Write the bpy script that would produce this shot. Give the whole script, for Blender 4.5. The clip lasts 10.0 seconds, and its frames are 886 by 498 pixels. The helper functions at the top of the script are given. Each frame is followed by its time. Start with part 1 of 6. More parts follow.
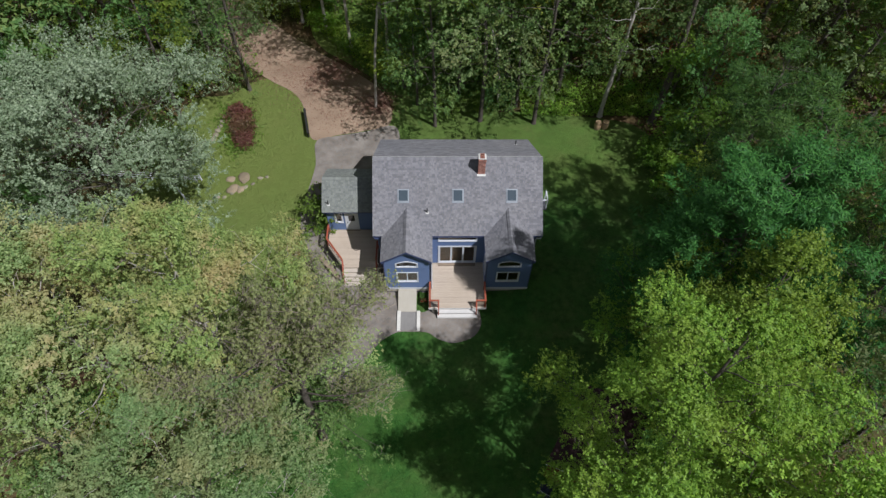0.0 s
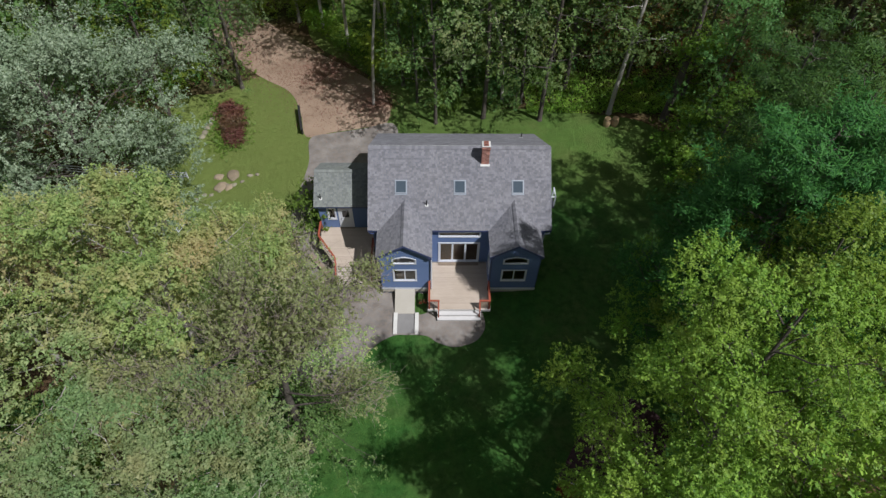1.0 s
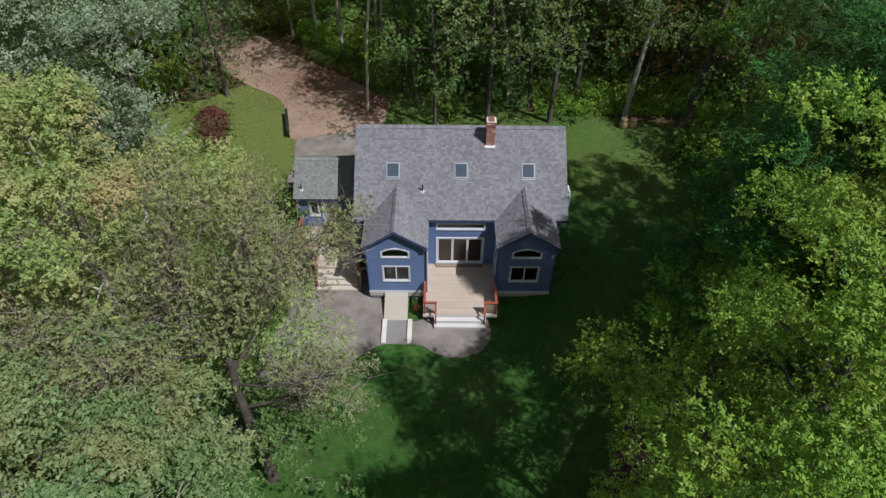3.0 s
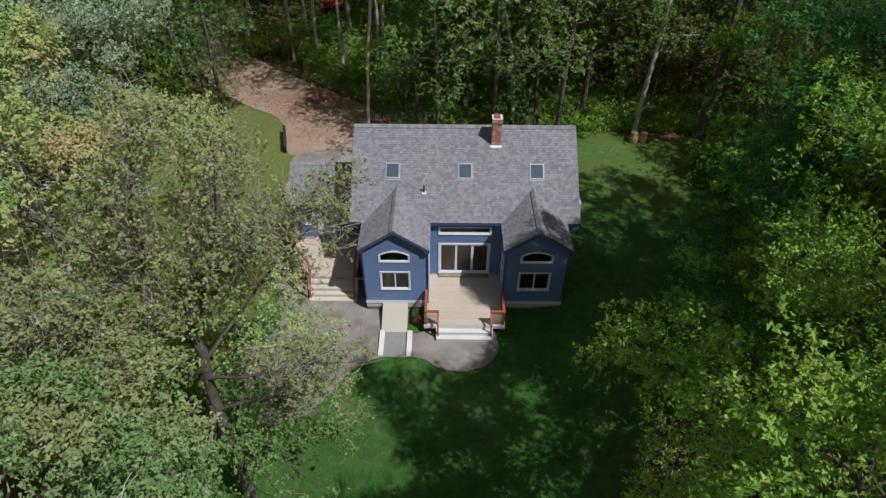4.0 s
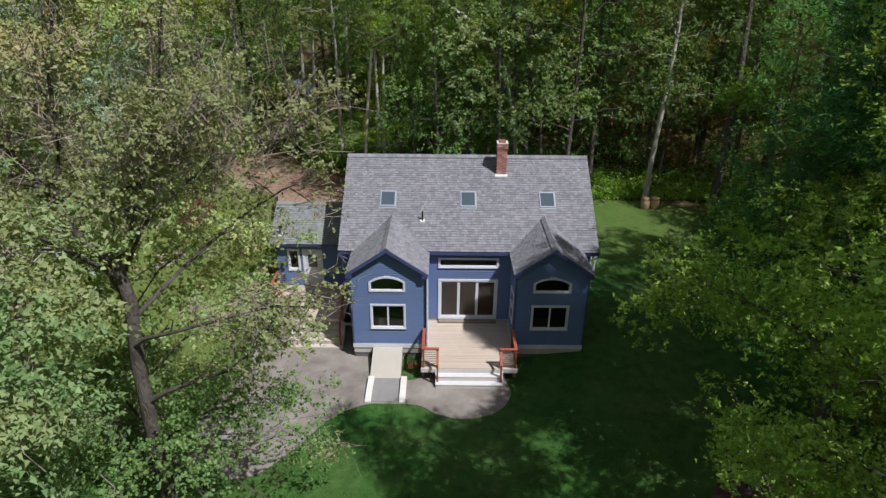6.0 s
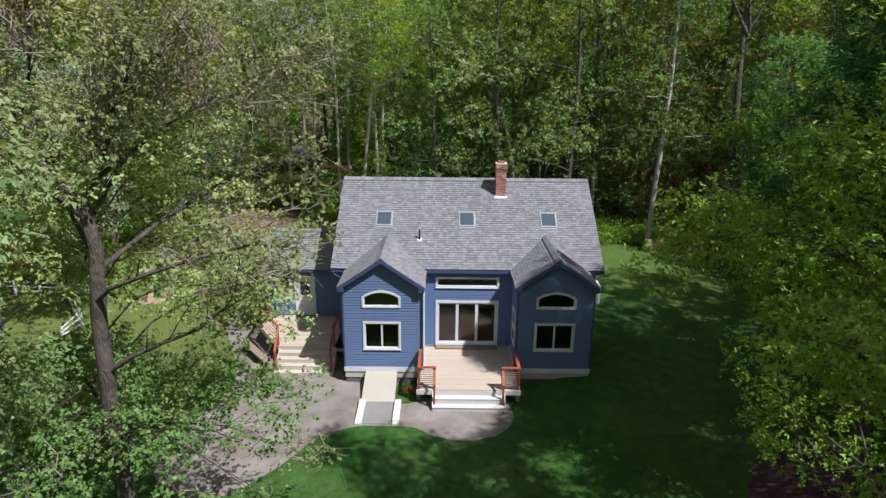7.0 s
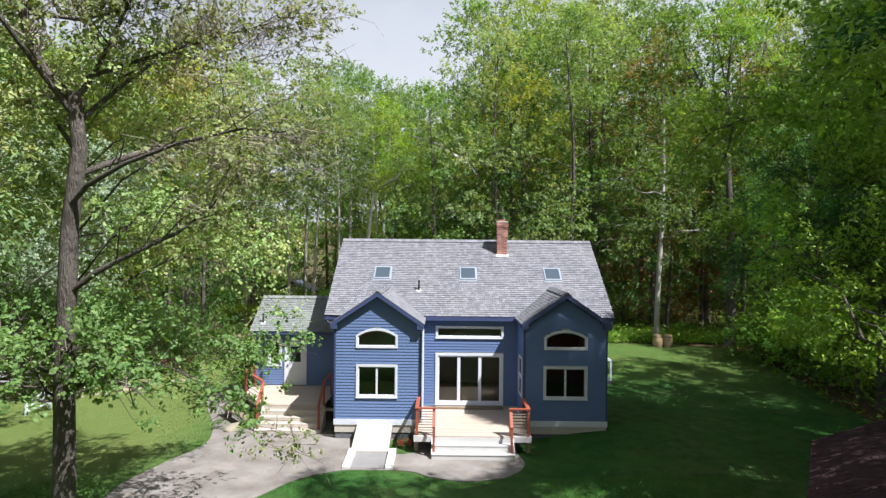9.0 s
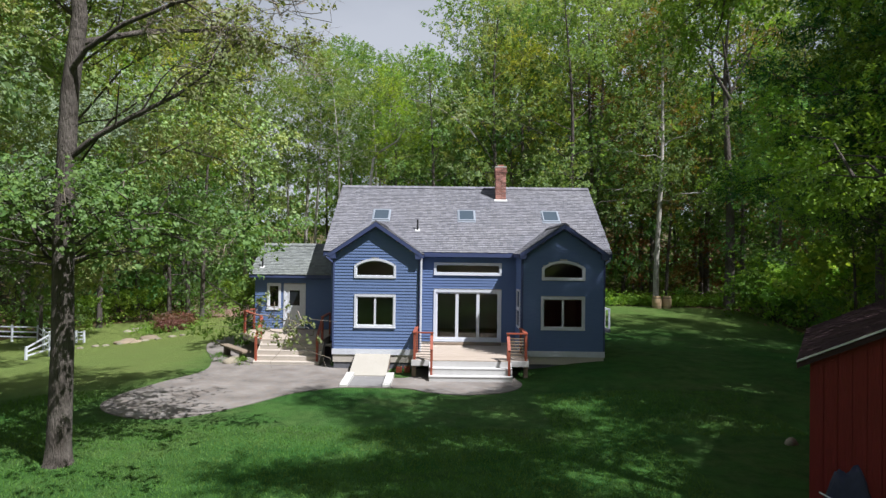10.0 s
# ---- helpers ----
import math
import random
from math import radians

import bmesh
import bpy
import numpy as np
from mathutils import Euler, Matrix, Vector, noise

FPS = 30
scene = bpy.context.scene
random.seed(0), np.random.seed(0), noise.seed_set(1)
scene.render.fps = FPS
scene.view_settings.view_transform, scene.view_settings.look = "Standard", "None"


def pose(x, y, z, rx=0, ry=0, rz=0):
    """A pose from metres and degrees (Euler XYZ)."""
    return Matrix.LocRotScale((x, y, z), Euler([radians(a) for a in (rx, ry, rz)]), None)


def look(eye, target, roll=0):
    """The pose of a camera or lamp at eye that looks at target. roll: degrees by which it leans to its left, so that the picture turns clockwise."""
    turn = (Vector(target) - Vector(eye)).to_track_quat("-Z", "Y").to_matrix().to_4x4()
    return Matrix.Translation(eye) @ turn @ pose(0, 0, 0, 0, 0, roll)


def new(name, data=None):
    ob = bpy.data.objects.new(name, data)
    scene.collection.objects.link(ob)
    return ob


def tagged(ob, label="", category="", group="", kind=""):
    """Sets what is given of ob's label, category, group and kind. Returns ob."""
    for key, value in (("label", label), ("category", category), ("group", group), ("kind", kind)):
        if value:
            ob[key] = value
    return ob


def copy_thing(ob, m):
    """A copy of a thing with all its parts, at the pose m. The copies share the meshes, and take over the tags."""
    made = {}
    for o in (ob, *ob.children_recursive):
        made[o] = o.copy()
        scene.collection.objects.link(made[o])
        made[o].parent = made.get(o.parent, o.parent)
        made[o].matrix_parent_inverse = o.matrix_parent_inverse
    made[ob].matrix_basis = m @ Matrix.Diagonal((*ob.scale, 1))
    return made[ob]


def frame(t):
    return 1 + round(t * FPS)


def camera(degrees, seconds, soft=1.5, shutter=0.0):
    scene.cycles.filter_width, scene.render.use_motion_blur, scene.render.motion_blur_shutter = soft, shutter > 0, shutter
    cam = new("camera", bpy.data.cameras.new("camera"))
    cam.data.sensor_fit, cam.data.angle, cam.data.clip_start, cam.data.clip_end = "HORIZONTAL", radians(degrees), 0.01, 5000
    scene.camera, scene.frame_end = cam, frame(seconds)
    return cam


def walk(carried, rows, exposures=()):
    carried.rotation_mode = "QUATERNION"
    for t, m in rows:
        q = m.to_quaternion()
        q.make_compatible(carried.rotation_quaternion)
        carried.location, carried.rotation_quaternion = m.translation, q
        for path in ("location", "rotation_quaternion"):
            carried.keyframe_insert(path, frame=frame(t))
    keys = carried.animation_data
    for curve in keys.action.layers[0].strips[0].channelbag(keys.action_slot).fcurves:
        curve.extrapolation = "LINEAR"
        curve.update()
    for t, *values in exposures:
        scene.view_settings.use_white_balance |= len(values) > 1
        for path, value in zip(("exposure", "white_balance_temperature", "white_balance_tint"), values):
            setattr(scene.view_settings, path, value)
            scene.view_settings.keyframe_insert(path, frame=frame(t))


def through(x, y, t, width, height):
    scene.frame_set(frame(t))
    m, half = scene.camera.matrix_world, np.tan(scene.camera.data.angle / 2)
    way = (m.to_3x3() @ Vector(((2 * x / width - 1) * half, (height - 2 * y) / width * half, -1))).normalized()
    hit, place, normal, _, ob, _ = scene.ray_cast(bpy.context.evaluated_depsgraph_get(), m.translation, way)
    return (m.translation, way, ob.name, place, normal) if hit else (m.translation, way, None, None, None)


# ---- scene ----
cam = camera(72.1, 10.0, soft=1.4)
PATH = [
    (0, (-0.735, 1.36, 38.688), (-0.705, 2.491, 37.038), 1.1),
    (0.5, (-0.671, 1.385, 36.628), (-0.643, 2.556, 35.007), 1.05),
    (1, (-0.687, 1.369, 34.722), (-0.659, 2.581, 33.131), 1.1),
    (1.5, (-0.686, 1.332, 32.877), (-0.657, 2.588, 31.322), 1.2),
    (2, (-0.572, 1.333, 30.938), (-0.545, 2.636, 29.422), 1.1),
    (2.5, (-0.378, 1.462, 29.042), (-0.355, 2.809, 27.564), 1.0),
    (4, (-0.283, 1.41, 23.555), (-0.277, 2.933, 22.259), 0.6),
    (4.5, (-0.374, 1.354, 21.753), (-0.365, 2.945, 20.541), 0.7),
    (5, (-0.257, 1.385, 20.003), (-0.257, 3.048, 18.892), 0.5),
    (5.5, (-0.315, 1.338, 18.219), (-0.311, 3.075, 17.228), 0.6),
    (7, (-0.138, 1.131, 12.974), (-0.138, 3.043, 12.388), 0.6),
    (7.5, (-0.132, 1.15, 11.432), (-0.134, 3.105, 11.011), 0.6),
    (8, (-0.244, 1.152, 10.041), (-0.245, 3.137, 9.799), 0.6),
    (8.5, (-0.202, 1.138, 8.701), (-0.204, 3.136, 8.612), 0.6),
    (9, (-0.128, 1.194, 7.171), (-0.132, 3.194, 7.173), 0.6),
    (9.5, (-0.022, 1.132, 5.745), (-0.029, 3.132, 5.769), 0.7),
    (10, (0.017, 1.102, 4.356), (0.009, 3.102, 4.376), 0.7),
]
EXPOSURES = [(0, -0.02, 6250, 11), (2.5, -0.05, 6260, 12), (5, 0.12, 6280, 13), (7, 0.53, 6300, 12), (8, 0.95, 6300, 11), (8.5, 1.14, 6280, 11), (9, 1.08, 6250, 11), (9.5, 0.89, 6220, 12), (10, 0.7, 6180, 12)]
walk(cam, [(t, look(eye, target, roll)) for t, eye, target, roll in PATH], EXPOSURES)

# ---- world and sun ----
SUN_WAY = Vector((-0.54, 0.4, -1.0)).normalized()  # the way the light travels
world = bpy.data.worlds.new("sky")
scene.world = world
world.use_nodes = True
wn, wl = world.node_tree.nodes, world.node_tree.links
sky = wn.new("ShaderNodeTexSky")
sky.sky_type, sky.sun_disc = "NISHITA", False
sky.sun_elevation = math.asin(-SUN_WAY.z)
sky.sun_rotation = math.atan2(-SUN_WAY.x, -SUN_WAY.y)
sky.air_density, sky.dust_density = 1.0, 2.0
# thin white cloud over most of the sky
cloud = wn.new("ShaderNodeTexNoise")
cloud.inputs["Scale"].default_value, cloud.inputs["Detail"].default_value = 2.2, 6.0
cloud_at = wn.new("ShaderNodeMapping")
cloud_at.inputs["Scale"].default_value = (1, 1, 2.5)
wl.new(wn.new("ShaderNodeTexCoord").outputs["Generated"], cloud_at.inputs["Vector"])
wl.new(cloud_at.outputs["Vector"], cloud.inputs["Vector"])
cover = wn.new("ShaderNodeMapRange")
cover.inputs["From Min"].default_value, cover.inputs["From Max"].default_value = 0.3, 0.55
cover.inputs["To Min"].default_value, cover.inputs["To Max"].default_value = 0.7, 1.0
wl.new(cloud.outputs["Fac"], cover.inputs["Value"])
# haze makes the sky whiter towards the horizon all round, bluer overhead
rise = wn.new("ShaderNodeSeparateXYZ")
wl.new(wn["Texture Coordinate"].outputs["Generated"], rise.inputs[0])
haze = wn.new("ShaderNodeMapRange")
haze.inputs["From Min"].default_value, haze.inputs["From Max"].default_value = 0.15, 0.75
haze.inputs["To Min"].default_value, haze.inputs["To Max"].default_value = 1.0, 0.4
wl.new(rise.outputs["Z"], haze.inputs["Value"])
thick = wn.new("ShaderNodeMath")
thick.operation = "MULTIPLY"
wl.new(cover.outputs["Result"], thick.inputs[0])
wl.new(haze.outputs["Result"], thick.inputs[1])
veil = wn.new("ShaderNodeMix")
veil.data_type = "RGBA"
# the cloud is greyer low down than overhead
grey = wn.new("ShaderNodeMix")
grey.data_type = "RGBA"
grey.inputs[6].default_value, grey.inputs[7].default_value = (12.0, 12.4, 13.4, 1), (11.4, 11.8, 12.5, 1)
low = wn.new("ShaderNodeMapRange")
low.inputs["From Min"].default_value, low.inputs["From Max"].default_value = 0.2, 0.75
low.inputs["To Min"].default_value, low.inputs["To Max"].default_value = 1.0, 0.0
wl.new(rise.outputs["Z"], low.inputs["Value"])
wl.new(low.outputs["Result"], grey.inputs[0])
wl.new(grey.outputs[2], veil.inputs[7])
wl.new(thick.outputs[0], veil.inputs[0])
wl.new(sky.outputs["Color"], veil.inputs[6])
wn["Background"].inputs["Strength"].default_value = 0.036
wl.new(veil.outputs[2], wn["Background"].inputs["Color"])
sun = new("sun", bpy.data.lights.new("sun", "SUN"))
sun.data.energy, sun.data.angle, sun.data.color = 5.0, radians(0.55), (1.0, 0.985, 0.975)
sun.matrix_world = look(Vector((20, -15, 60)), Vector((20, -15, 60)) + SUN_WAY)

# ---- materials ----
def material(name):
    m = bpy.data.materials.new(name)
    m.use_nodes = True
    m.node_tree.nodes.clear()
    return m, m.node_tree.nodes, m.node_tree.links


def mix_colour(nodes, links, fac, a, b, blend="MIX"):
    mx = nodes.new("ShaderNodeMix")
    mx.data_type, mx.blend_type = "RGBA", blend
    for i, v in ((0, fac), (6, a), (7, b)):
        if hasattr(v, "links"):
            links.new(v, mx.inputs[i])
        else:
            mx.inputs[i].default_value = v if i == 0 else (*v, 1)
    return mx.outputs[2]


def noise_fac(nodes, links, scale, detail=4.0, lo=0.35, hi=0.65, stretch=None, rough=0.55):
    co = nodes.new("ShaderNodeNewGeometry").outputs["Position"]
    if stretch:
        mp = nodes.new("ShaderNodeMapping")
        mp.inputs["Scale"].default_value = stretch
        links.new(co, mp.inputs["Vector"])
        co = mp.outputs["Vector"]
    n = nodes.new("ShaderNodeTexNoise")
    n.inputs["Scale"].default_value, n.inputs["Detail"].default_value = scale, detail
    n.inputs["Roughness"].default_value = rough
    links.new(co, n.inputs["Vector"])
    r = nodes.new("ShaderNodeMapRange")
    r.inputs["From Min"].default_value, r.inputs["From Max"].default_value = lo, hi
    links.new(n.outputs["Fac"], r.inputs["Value"])
    return r.outputs["Result"]


def surface(name, base, second, stain, rough=0.7, big=0.6, fine=14.0, bump=0.15, metal=0.0, stretch=None, island=0.0, piece=0.0, spec=0.4, dist=0.02):
    """A surface with large patches, fine grain, relief and, where asked, a tone of its own for each island or piece."""
    m, nd, ln = material(name)
    out = nd.new("ShaderNodeOutputMaterial")
    p = nd.new("ShaderNodeBsdfPrincipled")
    patches = noise_fac(nd, ln, big, 5)
    grain = noise_fac(nd, ln, fine, 6, 0.3, 0.7, stretch)
    c = mix_colour(nd, ln, patches, base, second)
    gm = nd.new("ShaderNodeMath")
    gm.operation = "MULTIPLY"
    gm.inputs[1].default_value = 0.55
    ln.new(grain, gm.inputs[0])
    c = mix_colour(nd, ln, gm.outputs[0], c, stain)
    if island or piece:
        rnd = nd.new("ShaderNodeNewGeometry").outputs["Random Per Island"] if island else nd.new("ShaderNodeObjectInfo").outputs["Random"]
        amount = island or piece
        r = nd.new("ShaderNodeMapRange")
        r.inputs["To Min"].default_value, r.inputs["To Max"].default_value = 1 - amount, 1 + amount
        ln.new(rnd, r.inputs["Value"])
        hs = nd.new("ShaderNodeHueSaturation")
        ln.new(r.outputs["Result"], hs.inputs["Value"])
        ln.new(c, hs.inputs["Color"])
        c = hs.outputs["Color"]
    ln.new(c, p.inputs["Base Color"])
    p.inputs["Roughness"].default_value, p.inputs["Metallic"].default_value = rough, metal
    p.inputs["Specular IOR Level"].default_value = spec
    if bump:
        b = nd.new("ShaderNodeBump")
        b.inputs["Strength"].default_value, b.inputs["Distance"].default_value = bump, dist
        ln.new(grain, b.inputs["Height"])
        ln.new(b.outputs["Normal"], p.inputs["Normal"])
    ln.new(p.outputs["BSDF"], out.inputs["Surface"])
    return m


def leaf_material(name, dark, light, odd, odd_share=0.12, through=0.36, gloss=0.35):
    """Leaves: each its own tone, patches over the crown, each tree a little different, and light that shines through."""
    m, nd, ln = material(name)
    out = nd.new("ShaderNodeOutputMaterial")
    p = nd.new("ShaderNodeBsdfPrincipled")
    tr = nd.new("ShaderNodeBsdfTranslucent")
    mx = nd.new("ShaderNodeMixShader")
    rnd = nd.new("ShaderNodeNewGeometry").outputs["Random Per Island"]
    c = mix_colour(nd, ln, rnd, dark, light)
    patches = noise_fac(nd, ln, 0.45, 3, 0.45, 0.7)
    ob = nd.new("ShaderNodeObjectInfo").outputs["Random"]
    om = nd.new("ShaderNodeMath")
    om.operation = "MULTIPLY_ADD"
    om.inputs[1].default_value, om.inputs[2].default_value = odd_share * 2, odd_share
    ln.new(ob, om.inputs[0])
    pm = nd.new("ShaderNodeMath")
    pm.operation = "MULTIPLY"
    ln.new(patches, pm.inputs[0])
    ln.new(om.outputs[0], pm.inputs[1])
    c = mix_colour(nd, ln, pm.outputs[0], c, odd)
    hs = nd.new("ShaderNodeHueSaturation")
    vr = nd.new("ShaderNodeMapRange")
    vr.inputs["To Min"].default_value, vr.inputs["To Max"].default_value = 0.7, 1.28
    ln.new(ob, vr.inputs["Value"])
    # each tree leans a little to yellow or to blue-green, apart from how light it is
    lean = nd.new("ShaderNodeMath")
    lean.operation = "FRACT"
    wide = nd.new("ShaderNodeMath")
    wide.operation = "MULTIPLY"
    wide.inputs[1].default_value = 17.0
    ln.new(ob, wide.inputs[0])
    ln.new(wide.outputs[0], lean.inputs[0])
    hr = nd.new("ShaderNodeMapRange")
    hr.inputs["To Min"].default_value, hr.inputs["To Max"].default_value = 0.478, 0.522
    ln.new(lean.outputs[0], hr.inputs["Value"])
    ln.new(hr.outputs["Result"], hs.inputs["Hue"])
    ln.new(vr.outputs["Result"], hs.inputs["Value"])
    ln.new(c, hs.inputs["Color"])
    ln.new(hs.outputs["Color"], p.inputs["Base Color"])
    p.inputs["Roughness"].default_value = 0.5
    p.inputs["Specular IOR Level"].default_value = gloss
    tint = mix_colour(nd, ln, 1.0, hs.outputs["Color"], (1.5, 1.45, 0.6), "MULTIPLY")
    ln.new(tint, tr.inputs["Color"])
    mx.inputs["Fac"].default_value = through
    ln.new(p.outputs["BSDF"], mx.inputs[1])
    ln.new(tr.outputs["BSDF"], mx.inputs[2])
    ln.new(mx.outputs["Shader"], out.inputs["Surface"])
    return m


def glass_material(name, tint, rough=0.03):
    m, nd, ln = material(name)
    out = nd.new("ShaderNodeOutputMaterial")
    p = nd.new("ShaderNodeBsdfPrincipled")
    p.inputs["Base Color"].default_value = (*tint, 1)
    p.inputs["Roughness"].default_value = rough
    p.inputs["Transmission Weight"].default_value = 1.0
    p.inputs["IOR"].default_value = 1.45
    p.inputs["Specular IOR Level"].default_value = 0.4
    ln.new(p.outputs["BSDF"], out.inputs["Surface"])
    return m


M_SIDING = surface("blue_siding", (0.12, 0.174, 0.314), (0.135, 0.193, 0.336), (0.1, 0.151, 0.292), 0.6, 0.4, 9, 0.08, stretch=(0.4, 0.4, 4), spec=0.18)
M_SIDING_TRIM = surface("blue_trim_paint", (0.05, 0.068, 0.155), (0.06, 0.078, 0.17), (0.042, 0.057, 0.135), 0.5, 0.7, 12, 0.05)
M_WHITE = surface("white_paint", (0.66, 0.68, 0.73), (0.6, 0.62, 0.67), (0.53, 0.54, 0.57), 0.45, 0.8, 10, 0.05)
M_SHINGLE = surface("grey_shingle", (0.182, 0.182, 0.2), (0.215, 0.212, 0.224), (0.135, 0.135, 0.152), 0.9, 0.5, 30, 0.4, island=0.21, spec=0.2)
M_MUDROOF = surface("mossy_shingle", (0.18, 0.192, 0.185), (0.205, 0.22, 0.2), (0.135, 0.145, 0.135), 0.9, 0.6, 30, 0.4, island=0.18, spec=0.2)
M_DECK = surface("bleached_decking", (0.47, 0.395, 0.325), (0.42, 0.35, 0.28), (0.35, 0.285, 0.225), 0.7, 0.7, 8, 0.2, stretch=(0.5, 6, 6), piece=0.05)
M_STEP = surface("pale_step_paint", (0.57, 0.56, 0.55), (0.5, 0.49, 0.48), (0.4, 0.385, 0.37), 0.6, 1.0, 10, 0.12, stretch=(0.6, 6, 6))
M_LSTEP = surface("weathered_step_boards", (0.5, 0.45, 0.39), (0.44, 0.39, 0.335), (0.35, 0.3, 0.25), 0.7, 1.0, 10, 0.15, stretch=(0.6, 6, 6))
M_RAIL = surface("red_cedar", (0.33, 0.085, 0.045), (0.27, 0.065, 0.035), (0.2, 0.05, 0.03), 0.6, 1.5, 14, 0.2)
M_BRICK = surface("chimney_brick", (0.34, 0.13, 0.095), (0.26, 0.1, 0.08), (0.5, 0.32, 0.27), 0.85, 3.5, 30, 0.4, piece=0.42)
M_MORTAR = surface("mortar", (0.55, 0.5, 0.46), (0.48, 0.44, 0.4), (0.4, 0.36, 0.33), 0.95, 2, 40, 0.3)
M_FLASH = surface("pale_flashing", (0.62, 0.62, 0.6), (0.54, 0.54, 0.52), (0.42, 0.42, 0.4), 0.5, 2, 20, 0.1)
M_CONCRETE = surface("concrete", (0.14, 0.142, 0.16), (0.11, 0.112, 0.13), (0.085, 0.085, 0.095), 0.9, 0.5, 18, 0.25)
M_PATIO = surface("grey_stone_dust", (0.235, 0.22, 0.205), (0.12, 0.112, 0.105), (0.2, 0.155, 0.12), 0.95, 0.9, 5, 0.5)
M_DIRT = surface("brownish_dirt", (0.3, 0.225, 0.165), (0.2, 0.145, 0.105), (0.3, 0.2, 0.13), 0.95, 0.35, 9, 0.4)
M_LITTER = surface("leaf_litter", (0.12, 0.075, 0.04), (0.05, 0.07, 0.02), (0.06, 0.04, 0.025), 0.95, 0.3, 6, 0.8, spec=0.1, dist=0.06)
M_RAMP = surface("beige_boards", (0.4, 0.375, 0.325), (0.36, 0.335, 0.285), (0.33, 0.3, 0.25), 0.75, 0.9, 9, 0.15, stretch=(6, 0.6, 6))
M_BARREL = surface("weathered_barrel", (0.46, 0.31, 0.18), (0.38, 0.25, 0.14), (0.54, 0.39, 0.25), 0.8, 2, 12, 0.25, stretch=(4, 4, 0.5))
M_RED = surface("red_machine_paint", (0.6, 0.03, 0.02), (0.5, 0.025, 0.02), (0.35, 0.02, 0.02), 0.4, 2, 10, 0.05)
M_TARP = surface("blue_grey_tarp", (0.1, 0.115, 0.16), (0.08, 0.09, 0.125), (0.14, 0.155, 0.2), 0.6, 1.2, 6, 0.3)
M_NAVY = surface("navy_tarp", (0.012, 0.016, 0.045), (0.018, 0.022, 0.055), (0.008, 0.01, 0.03), 0.6, 1.5, 8, 0.3)
M_RUBBER = surface("black_rubber", (0.02, 0.02, 0.02), (0.03, 0.03, 0.03), (0.015, 0.015, 0.015), 0.8, 2, 20, 0.1)
M_TIMBER = surface("grey_timber", (0.22, 0.17, 0.12), (0.17, 0.13, 0.1), (0.28, 0.22, 0.16), 0.85, 1.5, 12, 0.3, stretch=(0.5, 5, 5))
M_BARK = surface("grey_bark", (0.11, 0.09, 0.075), (0.16, 0.14, 0.12), (0.05, 0.04, 0.033), 0.95, 1.2, 12, 0.9, stretch=(3, 3, 0.6), dist=0.05)
M_BIRCH = surface("pale_bark", (0.5, 0.47, 0.42), (0.38, 0.35, 0.31), (0.14, 0.12, 0.1), 0.85, 1.0, 8, 0.4, stretch=(1, 1, 4))
M_ROOM = surface("dim_plaster", (0.5, 0.46, 0.4), (0.46, 0.42, 0.36), (0.42, 0.38, 0.33), 0.9, 1, 8, 0.05)
M_FLOOR = surface("wood_floor", (0.3, 0.17, 0.08), (0.25, 0.14, 0.07), (0.2, 0.11, 0.05), 0.4, 1, 8, 0.05)
M_GLASS = glass_material("window_glass", (0.9, 0.93, 0.92))
M_SKYGLASS = surface("skylight_glass", (0.05, 0.07, 0.088), (0.058, 0.078, 0.096), (0.042, 0.062, 0.08), 0.06, 1, 4, 0.0, spec=1.0)
M_DARKGLASS = surface("dim_glass", (0.02, 0.024, 0.028), (0.025, 0.03, 0.034), (0.018, 0.022, 0.025), 0.06, 1, 4, 0.0, spec=0.5)
M_BLACK = surface("black_metal", (0.02, 0.02, 0.022), (0.03, 0.03, 0.03), (0.015, 0.015, 0.015), 0.5, 2, 20, 0.05)
M_STONE = surface("field_stone", (0.23, 0.2, 0.15), (0.15, 0.16, 0.1), (0.28, 0.23, 0.17), 0.9, 1.5, 14, 0.6, piece=0.2)
M_SHED = surface("barn_red_board", (0.2, 0.018, 0.014), (0.16, 0.014, 0.012), (0.11, 0.012, 0.01), 0.75, 0.8, 10, 0.2, stretch=(5, 5, 0.5))
M_SHED_ROOF = surface("brown_shingle", (0.052, 0.03, 0.033), (0.066, 0.038, 0.04), (0.035, 0.022, 0.024), 0.95, 0.8, 26, 0.4, island=0.2, spec=0.1)
M_OAKBARK = surface("grey_oak_bark", (0.09, 0.073, 0.06), (0.18, 0.155, 0.133), (0.04, 0.032, 0.026), 0.95, 2.6, 12, 0.9, stretch=(3, 3, 0.6), dist=0.05)
M_TWIG = surface("bare_twig", (0.3, 0.25, 0.2), (0.22, 0.18, 0.14), (0.36, 0.31, 0.25), 0.9, 1.5, 10, 0.2)
M_PALEBARK = surface("pale_grey_bark", (0.38, 0.35, 0.31), (0.28, 0.26, 0.225), (0.48, 0.45, 0.41), 0.9, 1.5, 10, 0.4, stretch=(2, 2, 0.6))


